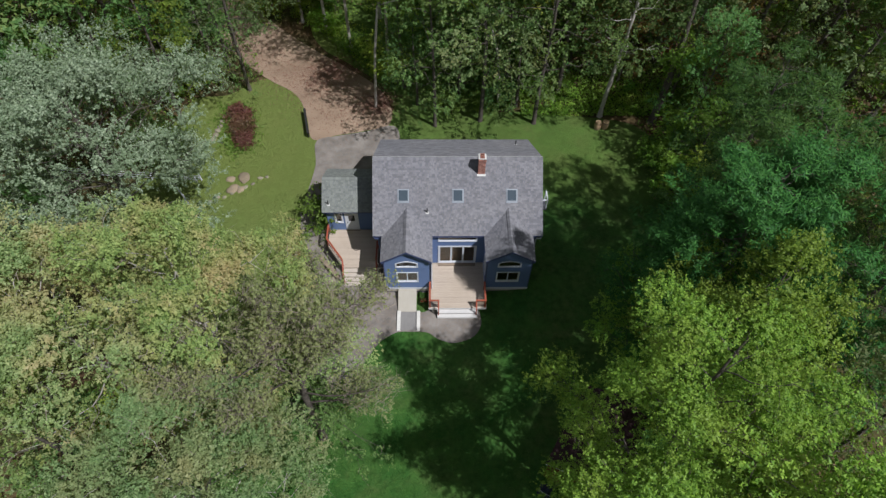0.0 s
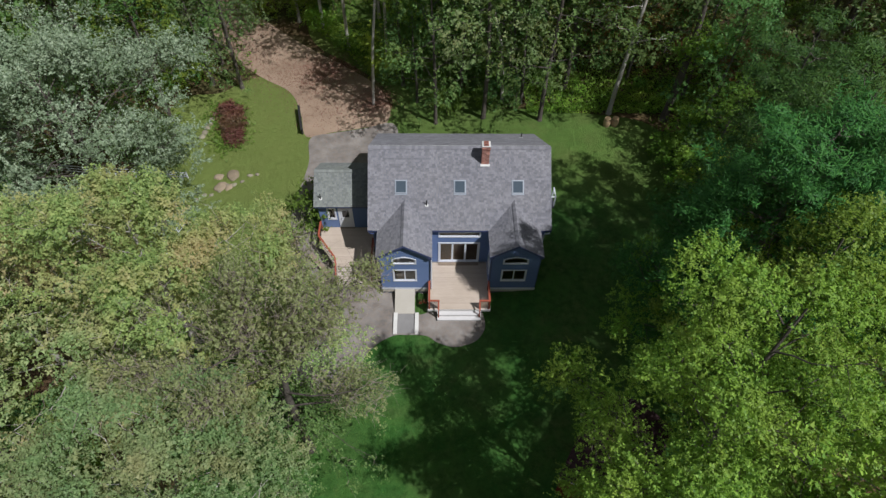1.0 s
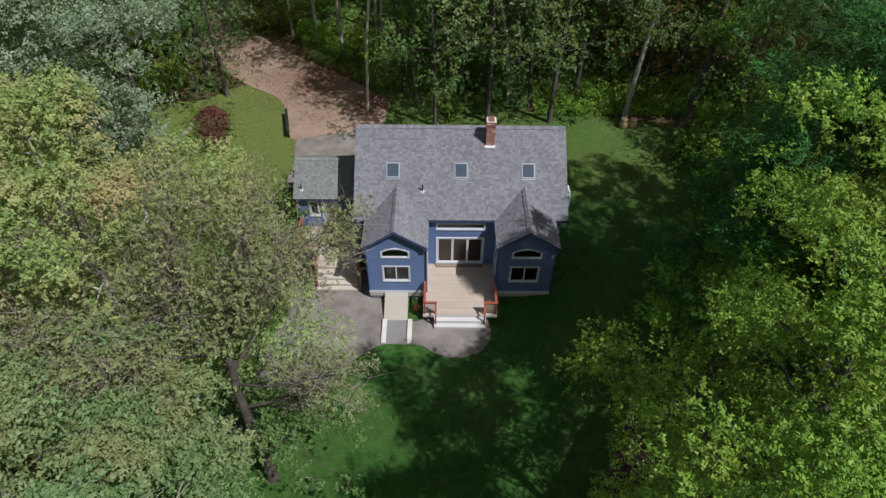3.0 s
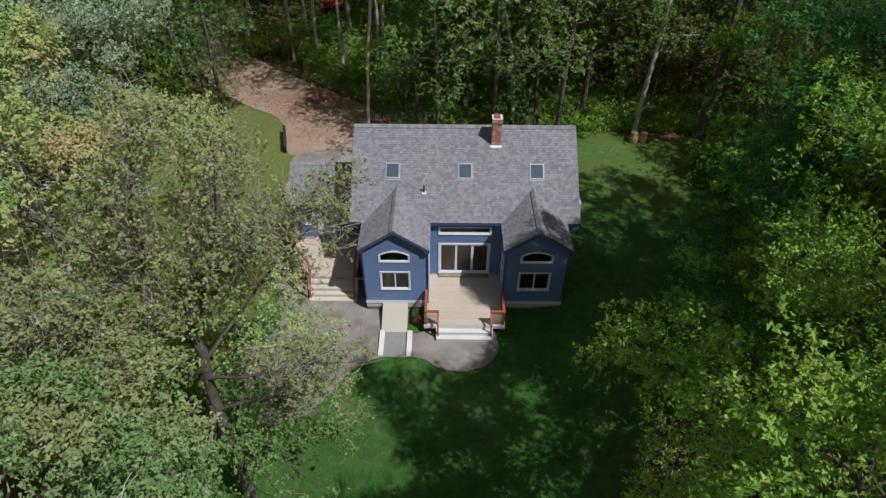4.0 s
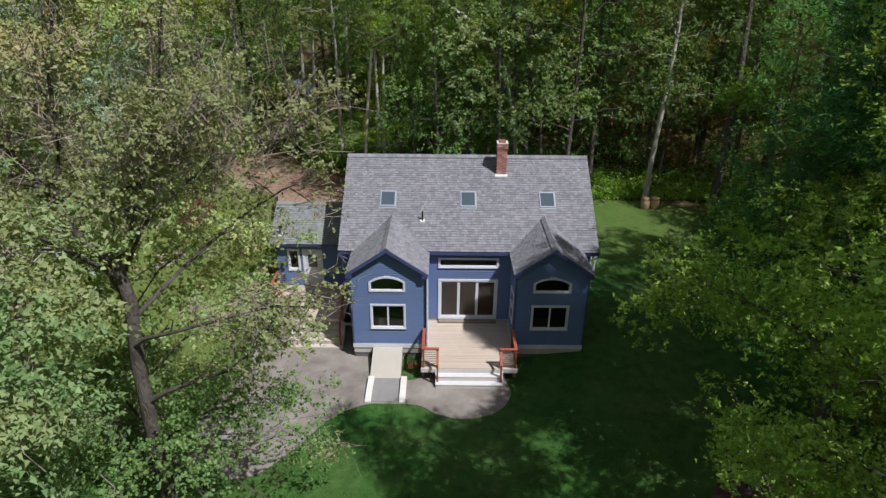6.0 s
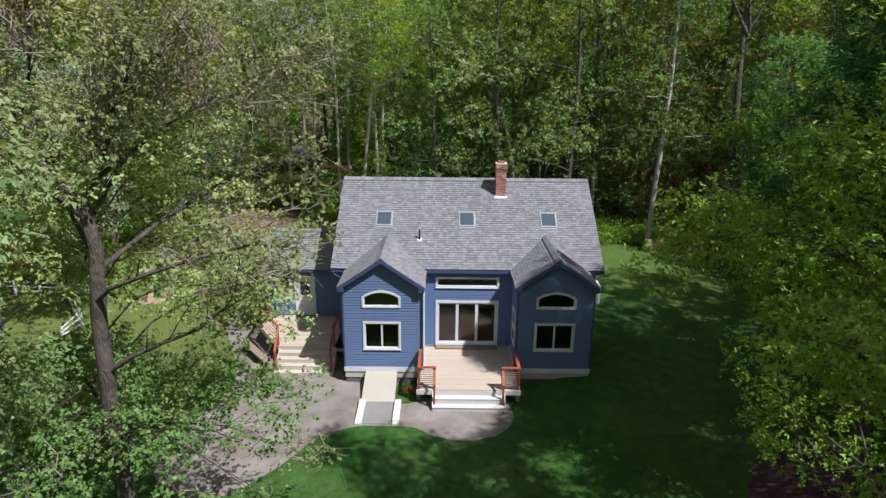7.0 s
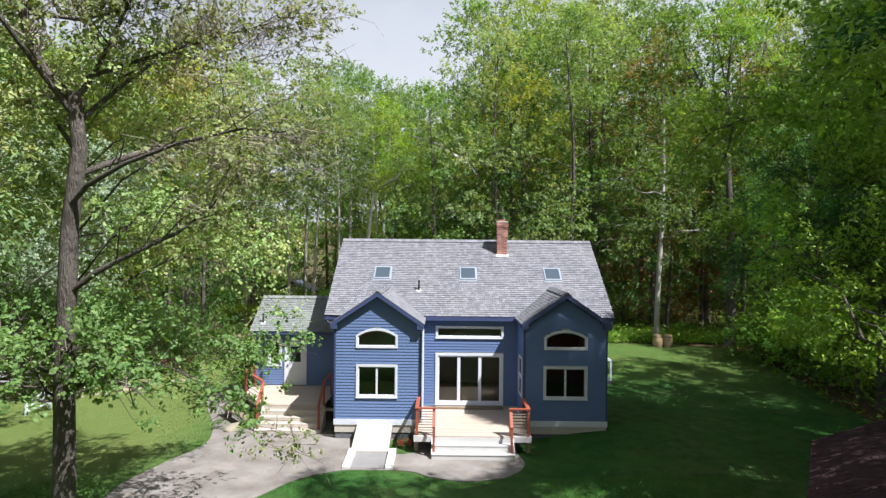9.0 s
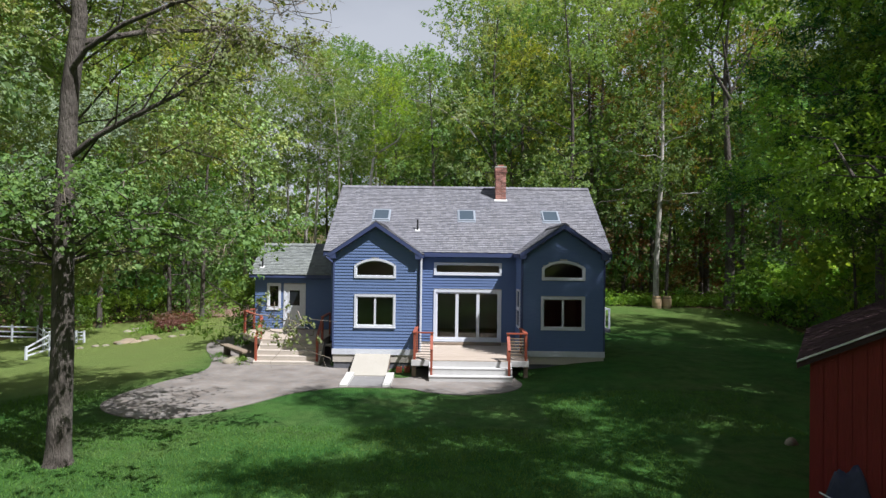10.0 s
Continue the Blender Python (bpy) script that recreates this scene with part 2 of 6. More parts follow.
def lawn_material():
    """Mown grass: dry and lush patches, mowing tone, tufts and blades."""
    m, nd, ln = material("lawn")
    out = nd.new("ShaderNodeOutputMaterial")
    p = nd.new("ShaderNodeBsdfPrincipled")
    def share(fac, k):
        h = nd.new("ShaderNodeMath")
        h.operation = "MULTIPLY"
        h.inputs[1].default_value = k
        ln.new(fac, h.inputs[0])
        return h.outputs[0]
    c = mix_colour(nd, ln, noise_fac(nd, ln, 0.16, 4, 0.42, 0.6), (0.044, 0.155, 0.03), (0.12, 0.2, 0.055))
    c = mix_colour(nd, ln, share(noise_fac(nd, ln, 0.36, 6, 0.5, 0.68, rough=0.65), 0.5), c, (0.18, 0.175, 0.075))
    tuft = noise_fac(nd, ln, 1.9, 8, 0.4, 0.62, rough=0.75)
    c = mix_colour(nd, ln, share(tuft, 0.75), c, (0.026, 0.078, 0.014))
    c = mix_colour(nd, ln, share(noise_fac(nd, ln, 0.75, 8, 0.48, 0.62, rough=0.72), 0.65), c, (0.085, 0.215, 0.042))
    blade = noise_fac(nd, ln, 38, 3, 0.3, 0.7)
    c = mix_colour(nd, ln, share(blade, 0.45), c, (0.07, 0.18, 0.037))
    # the open ground west of the house dries out to a straw green
    place = nd.new("ShaderNodeSeparateXYZ")
    ln.new(nd.new("ShaderNodeNewGeometry").outputs["Position"], place.inputs[0])
    dry = nd.new("ShaderNodeMapRange")
    dry.interpolation_type = "SMOOTHSTEP"
    dry.inputs["From Min"].default_value, dry.inputs["From Max"].default_value = -7.5, -11.5
    ln.new(place.outputs["X"], dry.inputs["Value"])
    far = nd.new("ShaderNodeMapRange")
    far.interpolation_type = "SMOOTHSTEP"
    far.inputs["From Min"].default_value, far.inputs["From Max"].default_value = 18, 23
    ln.new(place.outputs["Y"], far.inputs["Value"])
    both = nd.new("ShaderNodeMath")
    both.operation = "MULTIPLY"
    ln.new(dry.outputs["Result"], both.inputs[0])
    ln.new(far.outputs["Result"], both.inputs[1])
    c = mix_colour(nd, ln, share(both.outputs[0], 0.6), c, (0.25, 0.29, 0.085))
    # and so does the strip along the wood behind it
    back = nd.new("ShaderNodeMapRange")
    back.interpolation_type = "SMOOTHSTEP"
    back.inputs["From Min"].default_value, back.inputs["From Max"].default_value = 29, 35
    ln.new(place.outputs["Y"], back.inputs["Value"])
    c = mix_colour(nd, ln, share(back.outputs["Result"], 0.35), c, (0.2, 0.24, 0.06))
    ln.new(c, p.inputs["Base Color"])
    p.inputs["Roughness"].default_value, p.inputs["Specular IOR Level"].default_value = 0.9, 0.12
    add = nd.new("ShaderNodeMath")
    ln.new(tuft, add.inputs[0])
    ln.new(blade, add.inputs[1])
    b = nd.new("ShaderNodeBump")
    b.inputs["Strength"].default_value, b.inputs["Distance"].default_value = 0.8, 0.09
    ln.new(add.outputs[0], b.inputs["Height"])
    ln.new(b.outputs["Normal"], p.inputs["Normal"])
    ln.new(p.outputs["BSDF"], out.inputs["Surface"])
    return m


M_LAWN = lawn_material()
L_GREEN = leaf_material("green_leaf", (0.082, 0.171, 0.031), (0.141, 0.257, 0.048), (0.18, 0.23, 0.04), 0.12, 0.42, 0.2)
L_WOOD = leaf_material("woodland_leaf", (0.115, 0.195, 0.066), (0.195, 0.295, 0.105), (0.25, 0.27, 0.09), 0.25, 0.48, 0.12)
L_MOSS = leaf_material("dull_green_leaf", (0.12, 0.225, 0.07), (0.28, 0.4, 0.13), (0.4, 0.37, 0.17), 0.55, 0.32, 0.2)
L_OLIVE = leaf_material("olive_leaf", (0.22, 0.27, 0.12), (0.39, 0.46, 0.2), (0.46, 0.4, 0.22), 0.35, 0.38, 0.2)
L_SAGE = leaf_material("sage_leaf", (0.125, 0.215, 0.08), (0.295, 0.4, 0.17), (0.42, 0.37, 0.19), 0.45, 0.36, 0.2)
L_LIME = leaf_material("lime_leaf", (0.16, 0.235, 0.075), (0.29, 0.37, 0.14), (0.38, 0.37, 0.17), 0.3, 0.36, 0.2)
L_FRESH = leaf_material("fresh_leaf", (0.095, 0.195, 0.06), (0.23, 0.37, 0.115), (0.34, 0.36, 0.14), 0.2, 0.38, 0.2)
L_DULL = leaf_material("dull_olive_leaf", (0.135, 0.19, 0.085), (0.235, 0.3, 0.135), (0.28, 0.26, 0.12), 0.3, 0.46, 0.12)
L_BRIGHT = leaf_material("bright_leaf", (0.12, 0.22, 0.035), (0.24, 0.37, 0.06), (0.33, 0.37, 0.07), 0.2, 0.45, 0.15)
L_ASH = leaf_material("ash_leaf", (0.095, 0.2, 0.03), (0.265, 0.42, 0.06), (0.32, 0.38, 0.07), 0.25, 0.32, 0.2)
# pale tones put the sky's sheen on green leaves into the colour
L_SHEEN = leaf_material("sheen_leaf", (0.11, 0.165, 0.095), (0.31, 0.375, 0.255), (0.165, 0.24, 0.13), 0.3, 0.25)
L_PINE = leaf_material("pine_needle", (0.022, 0.065, 0.018), (0.068, 0.155, 0.03), (0.05, 0.12, 0.026), 0.12, 0.15, 0.12)
L_DARK = leaf_material("shade_leaf", (0.08, 0.165, 0.055), (0.145, 0.255, 0.085), (0.17, 0.24, 0.07), 0.12, 0.44, 0.12)
L_AMBER = leaf_material("amber_leaf", (0.13, 0.13, 0.035), (0.3, 0.22, 0.06), (0.36, 0.17, 0.05), 0.35)
L_RED = leaf_material("rust_leaf", (0.11, 0.05, 0.035), (0.2, 0.095, 0.065), (0.08, 0.075, 0.03), 0.3)
L_ORANGE = leaf_material("orange_leaf", (0.15, 0.075, 0.032), (0.26, 0.135, 0.055), (0.22, 0.15, 0.05), 0.3, 0.3, 0.12)
L_GOLD = leaf_material("yellowing_leaf", (0.19, 0.25, 0.05), (0.36, 0.4, 0.08), (0.42, 0.38, 0.1), 0.3, 0.45, 0.12)
L_GRASS = leaf_material("grass_blade", (0.04, 0.14, 0.027), (0.1, 0.24, 0.05), (0.15, 0.2, 0.07), 0.2, 0.4, 0.15)
L_FALLEN = leaf_material("fallen_leaf", (0.14, 0.075, 0.045), (0.27, 0.16, 0.1), (0.17, 0.065, 0.04), 0.3, 0.1)

# ---- building tools ----
ORIGIN = {}


def thing(name, at, label, category, group="", turn=0.0):
    ob = new(name)
    ob.empty_display_size = 0.2
    ob.location = at
    ob.rotation_euler = (0, 0, radians(turn))
    ORIGIN[ob.name] = Vector(at)
    return tagged(ob, label, category, group)


def mesh_of(name, verts, faces, mat, smooth=False):
    me = bpy.data.meshes.new(name)
    me.from_pydata([tuple(v) for v in verts], [], faces)
    me.materials.append(mat)
    if smooth:
        me.polygons.foreach_set("use_smooth", [True] * len(me.polygons))
    me.update()
    return me


def part(name, bm, mat, parent=None, label="", smooth=False, kind=""):
    """One mesh object out of bm, which is laid out in the world, or in the thing's own space if the thing is turned."""
    bmesh.ops.recalc_face_normals(bm, faces=bm.faces)
    me = bpy.data.meshes.new(name)
    if parent is not None:
        bmesh.ops.translate(bm, verts=bm.verts, vec=-ORIGIN[parent.name])
    bm.to_mesh(me)
    bm.free()
    me.materials.append(mat)
    if smooth:
        me.polygons.foreach_set("use_smooth", [True] * len(me.polygons))
    ob = new(name, me)
    if parent is not None:
        ob.parent = parent
        ORIGIN[ob.name] = ORIGIN[parent.name]
    else:
        ORIGIN[ob.name] = Vector((0, 0, 0))
    return tagged(ob, label, kind=kind)


def box(bm, x0, x1, y0, y1, z0, z1):
    vs = [bm.verts.new((x, y, z)) for z in (z0, z1) for x, y in ((x0, y0), (x1, y0), (x1, y1), (x0, y1))]
    for f in ((3, 2, 1, 0), (4, 5, 6, 7), (0, 1, 5, 4), (1, 2, 6, 5), (2, 3, 7, 6), (3, 0, 4, 7)):
        bm.faces.new([vs[i] for i in f])
    return vs


def boxes(*spans, bevel=0.0):
    bm = bmesh.new()
    for s in spans:
        box(bm, *s)
    if bevel:
        bmesh.ops.bevel(bm, geom=bm.edges[:], offset=bevel, segments=1, affect="EDGES")
    return bm


def prism(outline, axis, a, b):
    """A solid with the outline, a list of pairs, drawn out along an axis from a to b."""
    bm = bmesh.new()
    def at(u, v, w):
        return {"x": (w, u, v), "y": (u, w, v), "z": (u, v, w)}[axis]
    lo = [bm.verts.new(at(u, v, a)) for u, v in outline]
    hi = [bm.verts.new(at(u, v, b)) for u, v in outline]
    bm.faces.new(lo)
    bm.faces.new(hi[::-1])
    n = len(outline)
    for i in range(n):
        bm.faces.new((lo[i], hi[i], hi[(i + 1) % n], lo[(i + 1) % n]))
    return bm


def slab(corners, thick):
    """A sloping board: four top corners and a thickness straight down."""
    bm = bmesh.new()
    top = [bm.verts.new(c) for c in corners]
    low = [bm.verts.new((c[0], c[1], c[2] - thick)) for c in corners]
    bm.faces.new(top)
    bm.faces.new(low[::-1])
    for i in range(4):
        j = (i + 1) % 4
        bm.faces.new((top[i], low[i], low[j], top[j]))
    return bm


def tube(points, radii, sides=6):
    """Vertices and faces of a tapered tube along points."""
    verts, faces = [], []
    pts = [Vector(p) for p in points]
    for i, (p, r) in enumerate(zip(pts, radii)):
        d = (pts[min(i + 1, len(pts) - 1)] - pts[max(i - 1, 0)]).normalized()
        u = d.orthogonal().normalized() if abs(d.z) < 0.95 else Vector((1, 0, 0)).cross(d).normalized()
        w = d.cross(u)
        for k in range(sides):
            a = 2 * math.pi * k / sides
            verts.append(p + (u * math.cos(a) + w * math.sin(a)) * r)
    for i in range(len(pts) - 1):
        for k in range(sides):
            k2 = (k + 1) % sides
            faces.append((i * sides + k, i * sides + k2, (i + 1) * sides + k2, (i + 1) * sides + k))
    return verts, faces


def smooth01(a, b, v):
    t = min(1, max(0, (v - a) / (b - a)))
    return t * t * (3 - 2 * t)


def ground_z(x, y):
    """The lie of the land: level by the house, rising behind and to the right, falling to the left."""
    z = 0.42 * smooth01(2.4, 6, x) * smooth01(16, 24, y)
    z += 0.7 * smooth01(27, 40, y) * smooth01(-12, 9, x)
    z -= 0.9 * smooth01(-9, -21, x)
    z += 0.055 * max(0, y - 46) * smooth01(46, 70, y)
    z += 0.03 * max(0, -4 - y)
    return z


def sheet(outline, lift, name, mat, label, step=1.0, skirt=0.12, kind="structure"):
    """A surface with a smooth outline laid on the land."""
    n = len(outline)
    pts = []
    for i in range(n):
        p0, p1, p2, p3 = (Vector(outline[(i + k) % n]) for k in (-1, 0, 1, 2))
        for k in range(5):
            t = k / 5
            pts.append(0.5 * ((2 * p1) + (p2 - p0) * t + (2 * p0 - 5 * p1 + 4 * p2 - p3) * t * t + (3 * p1 - p0 - 3 * p2 + p3) * t ** 3))
    bm = bmesh.new()
    vs = [bm.verts.new((p[0], p[1], 0)) for p in pts]
    bm.faces.new(vs)
    xs, ys = [p[0] for p in pts], [p[1] for p in pts]
    for axis, lo, hi in ((0, min(xs), max(xs)), (1, min(ys), max(ys))):
        v = lo + step
        while v < hi:
            co, no = [0, 0, 0], [0, 0, 0]
            co[axis], no[axis] = v, 1
            bmesh.ops.bisect_plane(bm, geom=bm.verts[:] + bm.edges[:] + bm.faces[:], plane_co=co, plane_no=no)
            v += step
    for v in bm.verts:
        v.co.z = ground_z(v.co.x, v.co.y) + lift
    edge = [e for e in bm.edges if e.is_boundary]
    r = bmesh.ops.extrude_edge_only(bm, edges=edge)
    for g in r["geom"]:
        if isinstance(g, bmesh.types.BMVert):
            g.co.z -= skirt
    ob = part(name, bm, mat)
    return tagged(ob, label, kind=kind)


# ---- land ----
def build_ground():
    def spread(lo, hi, near_lo, near_hi, fine, coarse):
        out, v = [], lo
        while v < hi:
            out.append(v)
            gap = max(near_lo - v, v - near_hi, 0)
            v += fine + min(coarse, gap * 0.25)
        return out + [hi]
    xs = spread(-900, 900, -26, 26, 1.0, 120)
    ys = spread(-900, 900, 4, 62, 1.0, 120)
    verts = [(x, y, ground_z(x, y) + 0.03 * noise.noise(Vector((x * 0.3, y * 0.3, 0))) * (1 if abs(x - 1) > 11 or y > 44 else 0)) for y in ys for x in xs]
    w = len(xs)
    faces = [(j * w + i, j * w + i + 1, (j + 1) * w + i + 1, (j + 1) * w + i) for j in range(len(ys) - 1) for i in range(w - 1)]
    return verts, faces


gv, gf = build_ground()
tagged(new("ground", mesh_of("ground", gv, gf, M_LITTER, True)), "woodland floor of brown leaf litter and moss", kind="structure")

LAWN = [(-26, 32), (-22, 24), (-17, 17), (-14, 9), (-13, -3), (-6, -9), (4, -9.5), (11, -5), (14, 4), (15.5, 12), (16.5, 22), (18, 32), (17.5, 39.5), (11, 41.4), (7, 41.8), (3, 42), (-2, 42.2), (-4, 42.6), (-9, 44.5), (-13, 47.5), (-16.5, 48.3), (-18.4, 47.6), (-20.2, 46.2), (-23.2, 45.6), (-24.6, 42), (-25, 38)]
sheet(LAWN, 0.035, "lawn", M_LAWN, "mown green lawn, dappled with shade", 1.0)
PATIO = [(2.5, 22.6), (2.62, 21.4), (2.1, 20.45), (1.2, 20.02), (0.4, 19.93), (-0.5, 20.25), (-1.2, 20.72), (-2.4, 20.8), (-3.4, 20.72), (-4.6, 19.9), (-5.6, 18.3), (-6.8, 16.95), (-8.2, 16.9), (-9.4, 17.8), (-9.75, 19.2), (-9.3, 21.2), (-8.7, 23.2), (-9.3, 25.5), (-10.6, 28.3), (-11.4, 30.8), (-11.15, 33.2), (-10.75, 36.5), (-11.0, 39.3), (-9.2, 39.9), (-6.6, 40.4), (-4.4, 41.0), (-3.7, 39.6), (-3.9, 36.6), (-4.5, 33.2), (-4.5, 29.0), (-4.3, 24.4), (-2, 24.2), (2.4, 24.0)]
sheet(PATIO, 0.06, "pavement", M_PATIO, "worn grey stone dust patio and path curving round the house", 1.0)
DRIVE = [(-11.35, 39.6), (-12.2, 42.5), (-13.6, 45.6), (-16.8, 48.3), (-20.5, 52), (-25, 58), (-30, 66), (-25, 68), (-20.2, 60), (-16.2, 55.5), (-12.4, 51.8), (-9.0, 49.0), (-6.0, 46.2), (-4.6, 43.4), (-4.75, 41.0), (-6.6, 40.5), (-9.2, 40.0)]
sheet(DRIVE, 0.055, "driveway", M_DIRT, "dirt driveway strewn with fallen brown leaves", 1.0)

BACK_GRASS = [(-4.4, 41.3), (-4.3, 43.6), (-5.6, 46.4), (-8.6, 49.4), (-11.8, 52.2), (-13.4, 56), (-13.6, 62), (-10, 67), (-3, 67), (4, 61), (9.5, 53), (9.0, 46), (3, 41)]
sheet(BACK_GRASS, 0.03, "back_grass", M_LAWN, "rough shaded grass behind the house", 1.5)

# ---- the house ----
house = thing("house", (1.0, 30.0, 0.0), "blue clapboard house with grey shingle roof and twin front gables", "house")
MS = 0.714          # main slope
WS = 0.68           # wing slope
EAVE_Y, EAVE_Z, RIDGE_Y, RIDGE_Z, REAR_Y = 25.92, 4.486, 30.3, 7.612, 36.1
X0, X1, Y0, Y1 = -4.65, 6.5, 26.14, 35.85
WINGS = ((-4.17, -0.96, -2.595), (2.93, 6.0, 4.46))


def siding(name, side, plane, u0, u1, z0, z1, inside, holes, parent, step=0.115):
    """Lapped boards on a wall. side: 'y-' faces the front, 'y+' the rear, 'x-' and 'x+' the ends.
    inside(z): the span of the wall at a height. holes: functions that give the span to leave open at a height."""
    bm = bmesh.new()
    axis, sign = side[0], (-1 if side[1] == "-" else 1)
    single = side == "y-" and plane < 27      # the boards of the front can be told apart
    z = z0
    while z < z1 - 0.02:
        top = min(z + step, z1)
        zm = (z + top) / 2
        spans = [inside(zm)] if inside else [(u0, u1)]
        for h in holes:
            gap = h(zm)
            if gap:
                nxt = []
                for a, b in spans:
                    if gap[0] > a: nxt.append((a, min(b, gap[0])))
                    if gap[1] < b: nxt.append((max(a, gap[1]), b))
                spans = [s for s in nxt if s[1] - s[0] > 0.01]
        for a, b in spans:
            prof = ((0, z), (0.026, z), (0.006, top), (0, top))
            vs = []
            for u in (a, b):
                for d, zz in prof:
                    w = plane + sign * d
                    vs.append(bm.verts.new((u, w, zz) if axis == "y" else (w, u, zz)))
            for i in range(4):
                j = (i + 1) % 4
                bm.faces.new((vs[i], vs[j], vs[4 + j], vs[4 + i]))
            bm.faces.new(vs[0:4]); bm.faces.new(vs[7:3:-1])
            if single:
                part("clapboard", bm, M_SIDING, parent)
                bm = bmesh.new()
        z = top
    if not single: part("siding", bm, M_SIDING, parent, kind="stuff")


def rect(u0, u1, z0, z1):
    return lambda z: (u0, u1) if z0 < z < z1 else None


def wall_with_holes(name, plane, thick, u0, u1, z0, z1, holes, parent, along="x", mat=None):
    """The solid wall behind the boards, with the openings right through it."""
    us = sorted({u0, u1, *[h[0] for h in holes], *[h[1] for h in holes]})
    zs = sorted({z0, z1, *[h[2] for h in holes], *[h[3] for h in holes]})
    bm = bmesh.new()
    for a, b in zip(us, us[1:]):
        run = None
        for c, d in zip(zs, zs[1:]):
            um, zm = (a + b) / 2, (c + d) / 2
            if any(h[0] < um < h[1] and h[2] < zm < h[3] for h in holes):
                continue
            if along == "x": box(bm, a, b, plane, plane + thick, c, d)
            else: box(bm, plane, plane + thick, a, b, c, d)
    bmesh.ops.remove_doubles(bm, verts=bm.verts, dist=0.0005)
    return part("wall", bm, mat or M_ROOM, parent)


def shingles(name, at, u, v, wide, high, parent, mat, tab=0.17, show=0.13, seed=1):
    """Courses of shingle tabs on a slope: at is the eave's corner, u runs along the eave, v up the slope."""
    rng = random.Random(seed)
    at, u, v = Vector(at), Vector(u).normalized(), Vector(v).normalized()
    n = u.cross(v).normalized()
    if n.z < 0: n = -n
    verts, faces = [], []
    rows = int(high / show) + 1
    for r in range(rows):
        s0, s1 = r * show, min((r + 1) * show + 0.03, high)
        a = -rng.uniform(0, tab)
        while a < wide:
            b = a + tab * rng.uniform(0.6, 1.35)
            p, q = max(a, 0), min(b, wide)
            if q - p > 0.02:
                lift = 0.02 + rng.choice((0, 0.0, 0.006)) + rng.uniform(0, 0.003)
                drop = rng.uniform(-0.008, 0.008)
                base = len(verts)
                c = [at + u * (p + 0.004) + v * (s0 + drop), at + u * (q - 0.004) + v * (s0 + drop), at + u * (q - 0.004) + v * s1, at + u * (p + 0.004) + v * s1]
                verts += [c[0], c[1], c[0] + n * lift, c[1] + n * lift, c[2] + n * 0.004, c[3] + n * 0.004]
                faces += [(base, base + 1, base + 3, base + 2), (base + 2, base + 3, base + 4, base + 5), (base, base + 2, base + 5), (base + 1, base + 4, base + 3)]
            a = b
    org = ORIGIN[parent.name]
    ob = new(name, mesh_of(name, [w - org for w in verts], faces, mat))
    ob.parent = parent
    ORIGIN[ob.name] = org
    return tagged(ob, kind="stuff")


def ridge_caps(a, b, slope, parent, across, mat, seed=3, size=0.2):
    """Bent cap shingles along a ridge."""
    rng = random.Random(seed)
    a, b, across = Vector(a), Vector(b), Vector(across)
    d = (b - a).normalized()
    verts, faces = [], []
    s, end = 0.0, (b - a).length
    while s < end:
        e = min(s + size + 0.02, end + 0.01)
        lift = 0.055 + rng.uniform(0, 0.008)
        w = 0.17
        k = len(verts)
        for t, z in ((s, lift + 0.012), (e, lift)):
            p = a + d * t
            verts += [p - across * w + Vector((0, 0, z - w * slope)), p + Vector((0, 0, z)), p + across * w + Vector((0, 0, z - w * slope))]
        p = a + d * s
        verts += [p - across * w + Vector((0, 0, lift - 0.035 - w * slope)), p + Vector((0, 0, lift - 0.02)), p + across * w + Vector((0, 0, lift - 0.035 - w * slope))]
        faces += [(k, k + 1, k + 4, k + 3), (k + 1, k + 2, k + 5, k + 4), (k + 6, k + 7, k + 1, k), (k + 7, k + 8, k + 2, k + 1)]
        s += size
    org = ORIGIN[parent.name]
    ob = new("ridge_cap", mesh_of("ridge_cap", [v - org for v in verts], faces, mat))
    ob.parent = parent
    ORIGIN[ob.name] = org
    return tagged(ob, kind="stuff")


# roofs
def main_z(y):
    return EAVE_Z + MS * (y - EAVE_Y) if y < RIDGE_Y else RIDGE_Z - MS * (y - RIDGE_Y)


RX0, RX1 = -4.95, 6.81
roof = part("roof", prism([(EAVE_Y, EAVE_Z - 0.015), (RIDGE_Y, RIDGE_Z - 0.015), (REAR_Y, main_z(REAR_Y) - 0.015), (REAR_Y, main_z(REAR_Y) - 0.2), (RIDGE_Y, RIDGE_Z - 0.24), (EAVE_Y, EAVE_Z - 0.2)], "x", RX0, RX1), M_SIDING_TRIM, house)
RUN = math.hypot(RIDGE_Y - EAVE_Y, RIDGE_Z - EAVE_Z)
shingles("shingles", (RX0 - 0.02, EAVE_Y - 0.02, EAVE_Z - 0.025), (1, 0, 0), (0, RIDGE_Y - EAVE_Y, RIDGE_Z - EAVE_Z), RX1 - RX0 + 0.04, RUN + 0.02, roof, M_SHINGLE, seed=5)
REAR_Z = main_z(REAR_Y)
shingles("shingles", (RX0 - 0.02, REAR_Y + 0.02, REAR_Z - 0.025), (1, 0, 0), (0, RIDGE_Y - REAR_Y, RIDGE_Z - REAR_Z), RX1 - RX0 + 0.04, math.hypot(REAR_Y - RIDGE_Y, RIDGE_Z - REAR_Z) + 0.02, roof, M_SHINGLE, tab=0.34, show=0.17, seed=6)
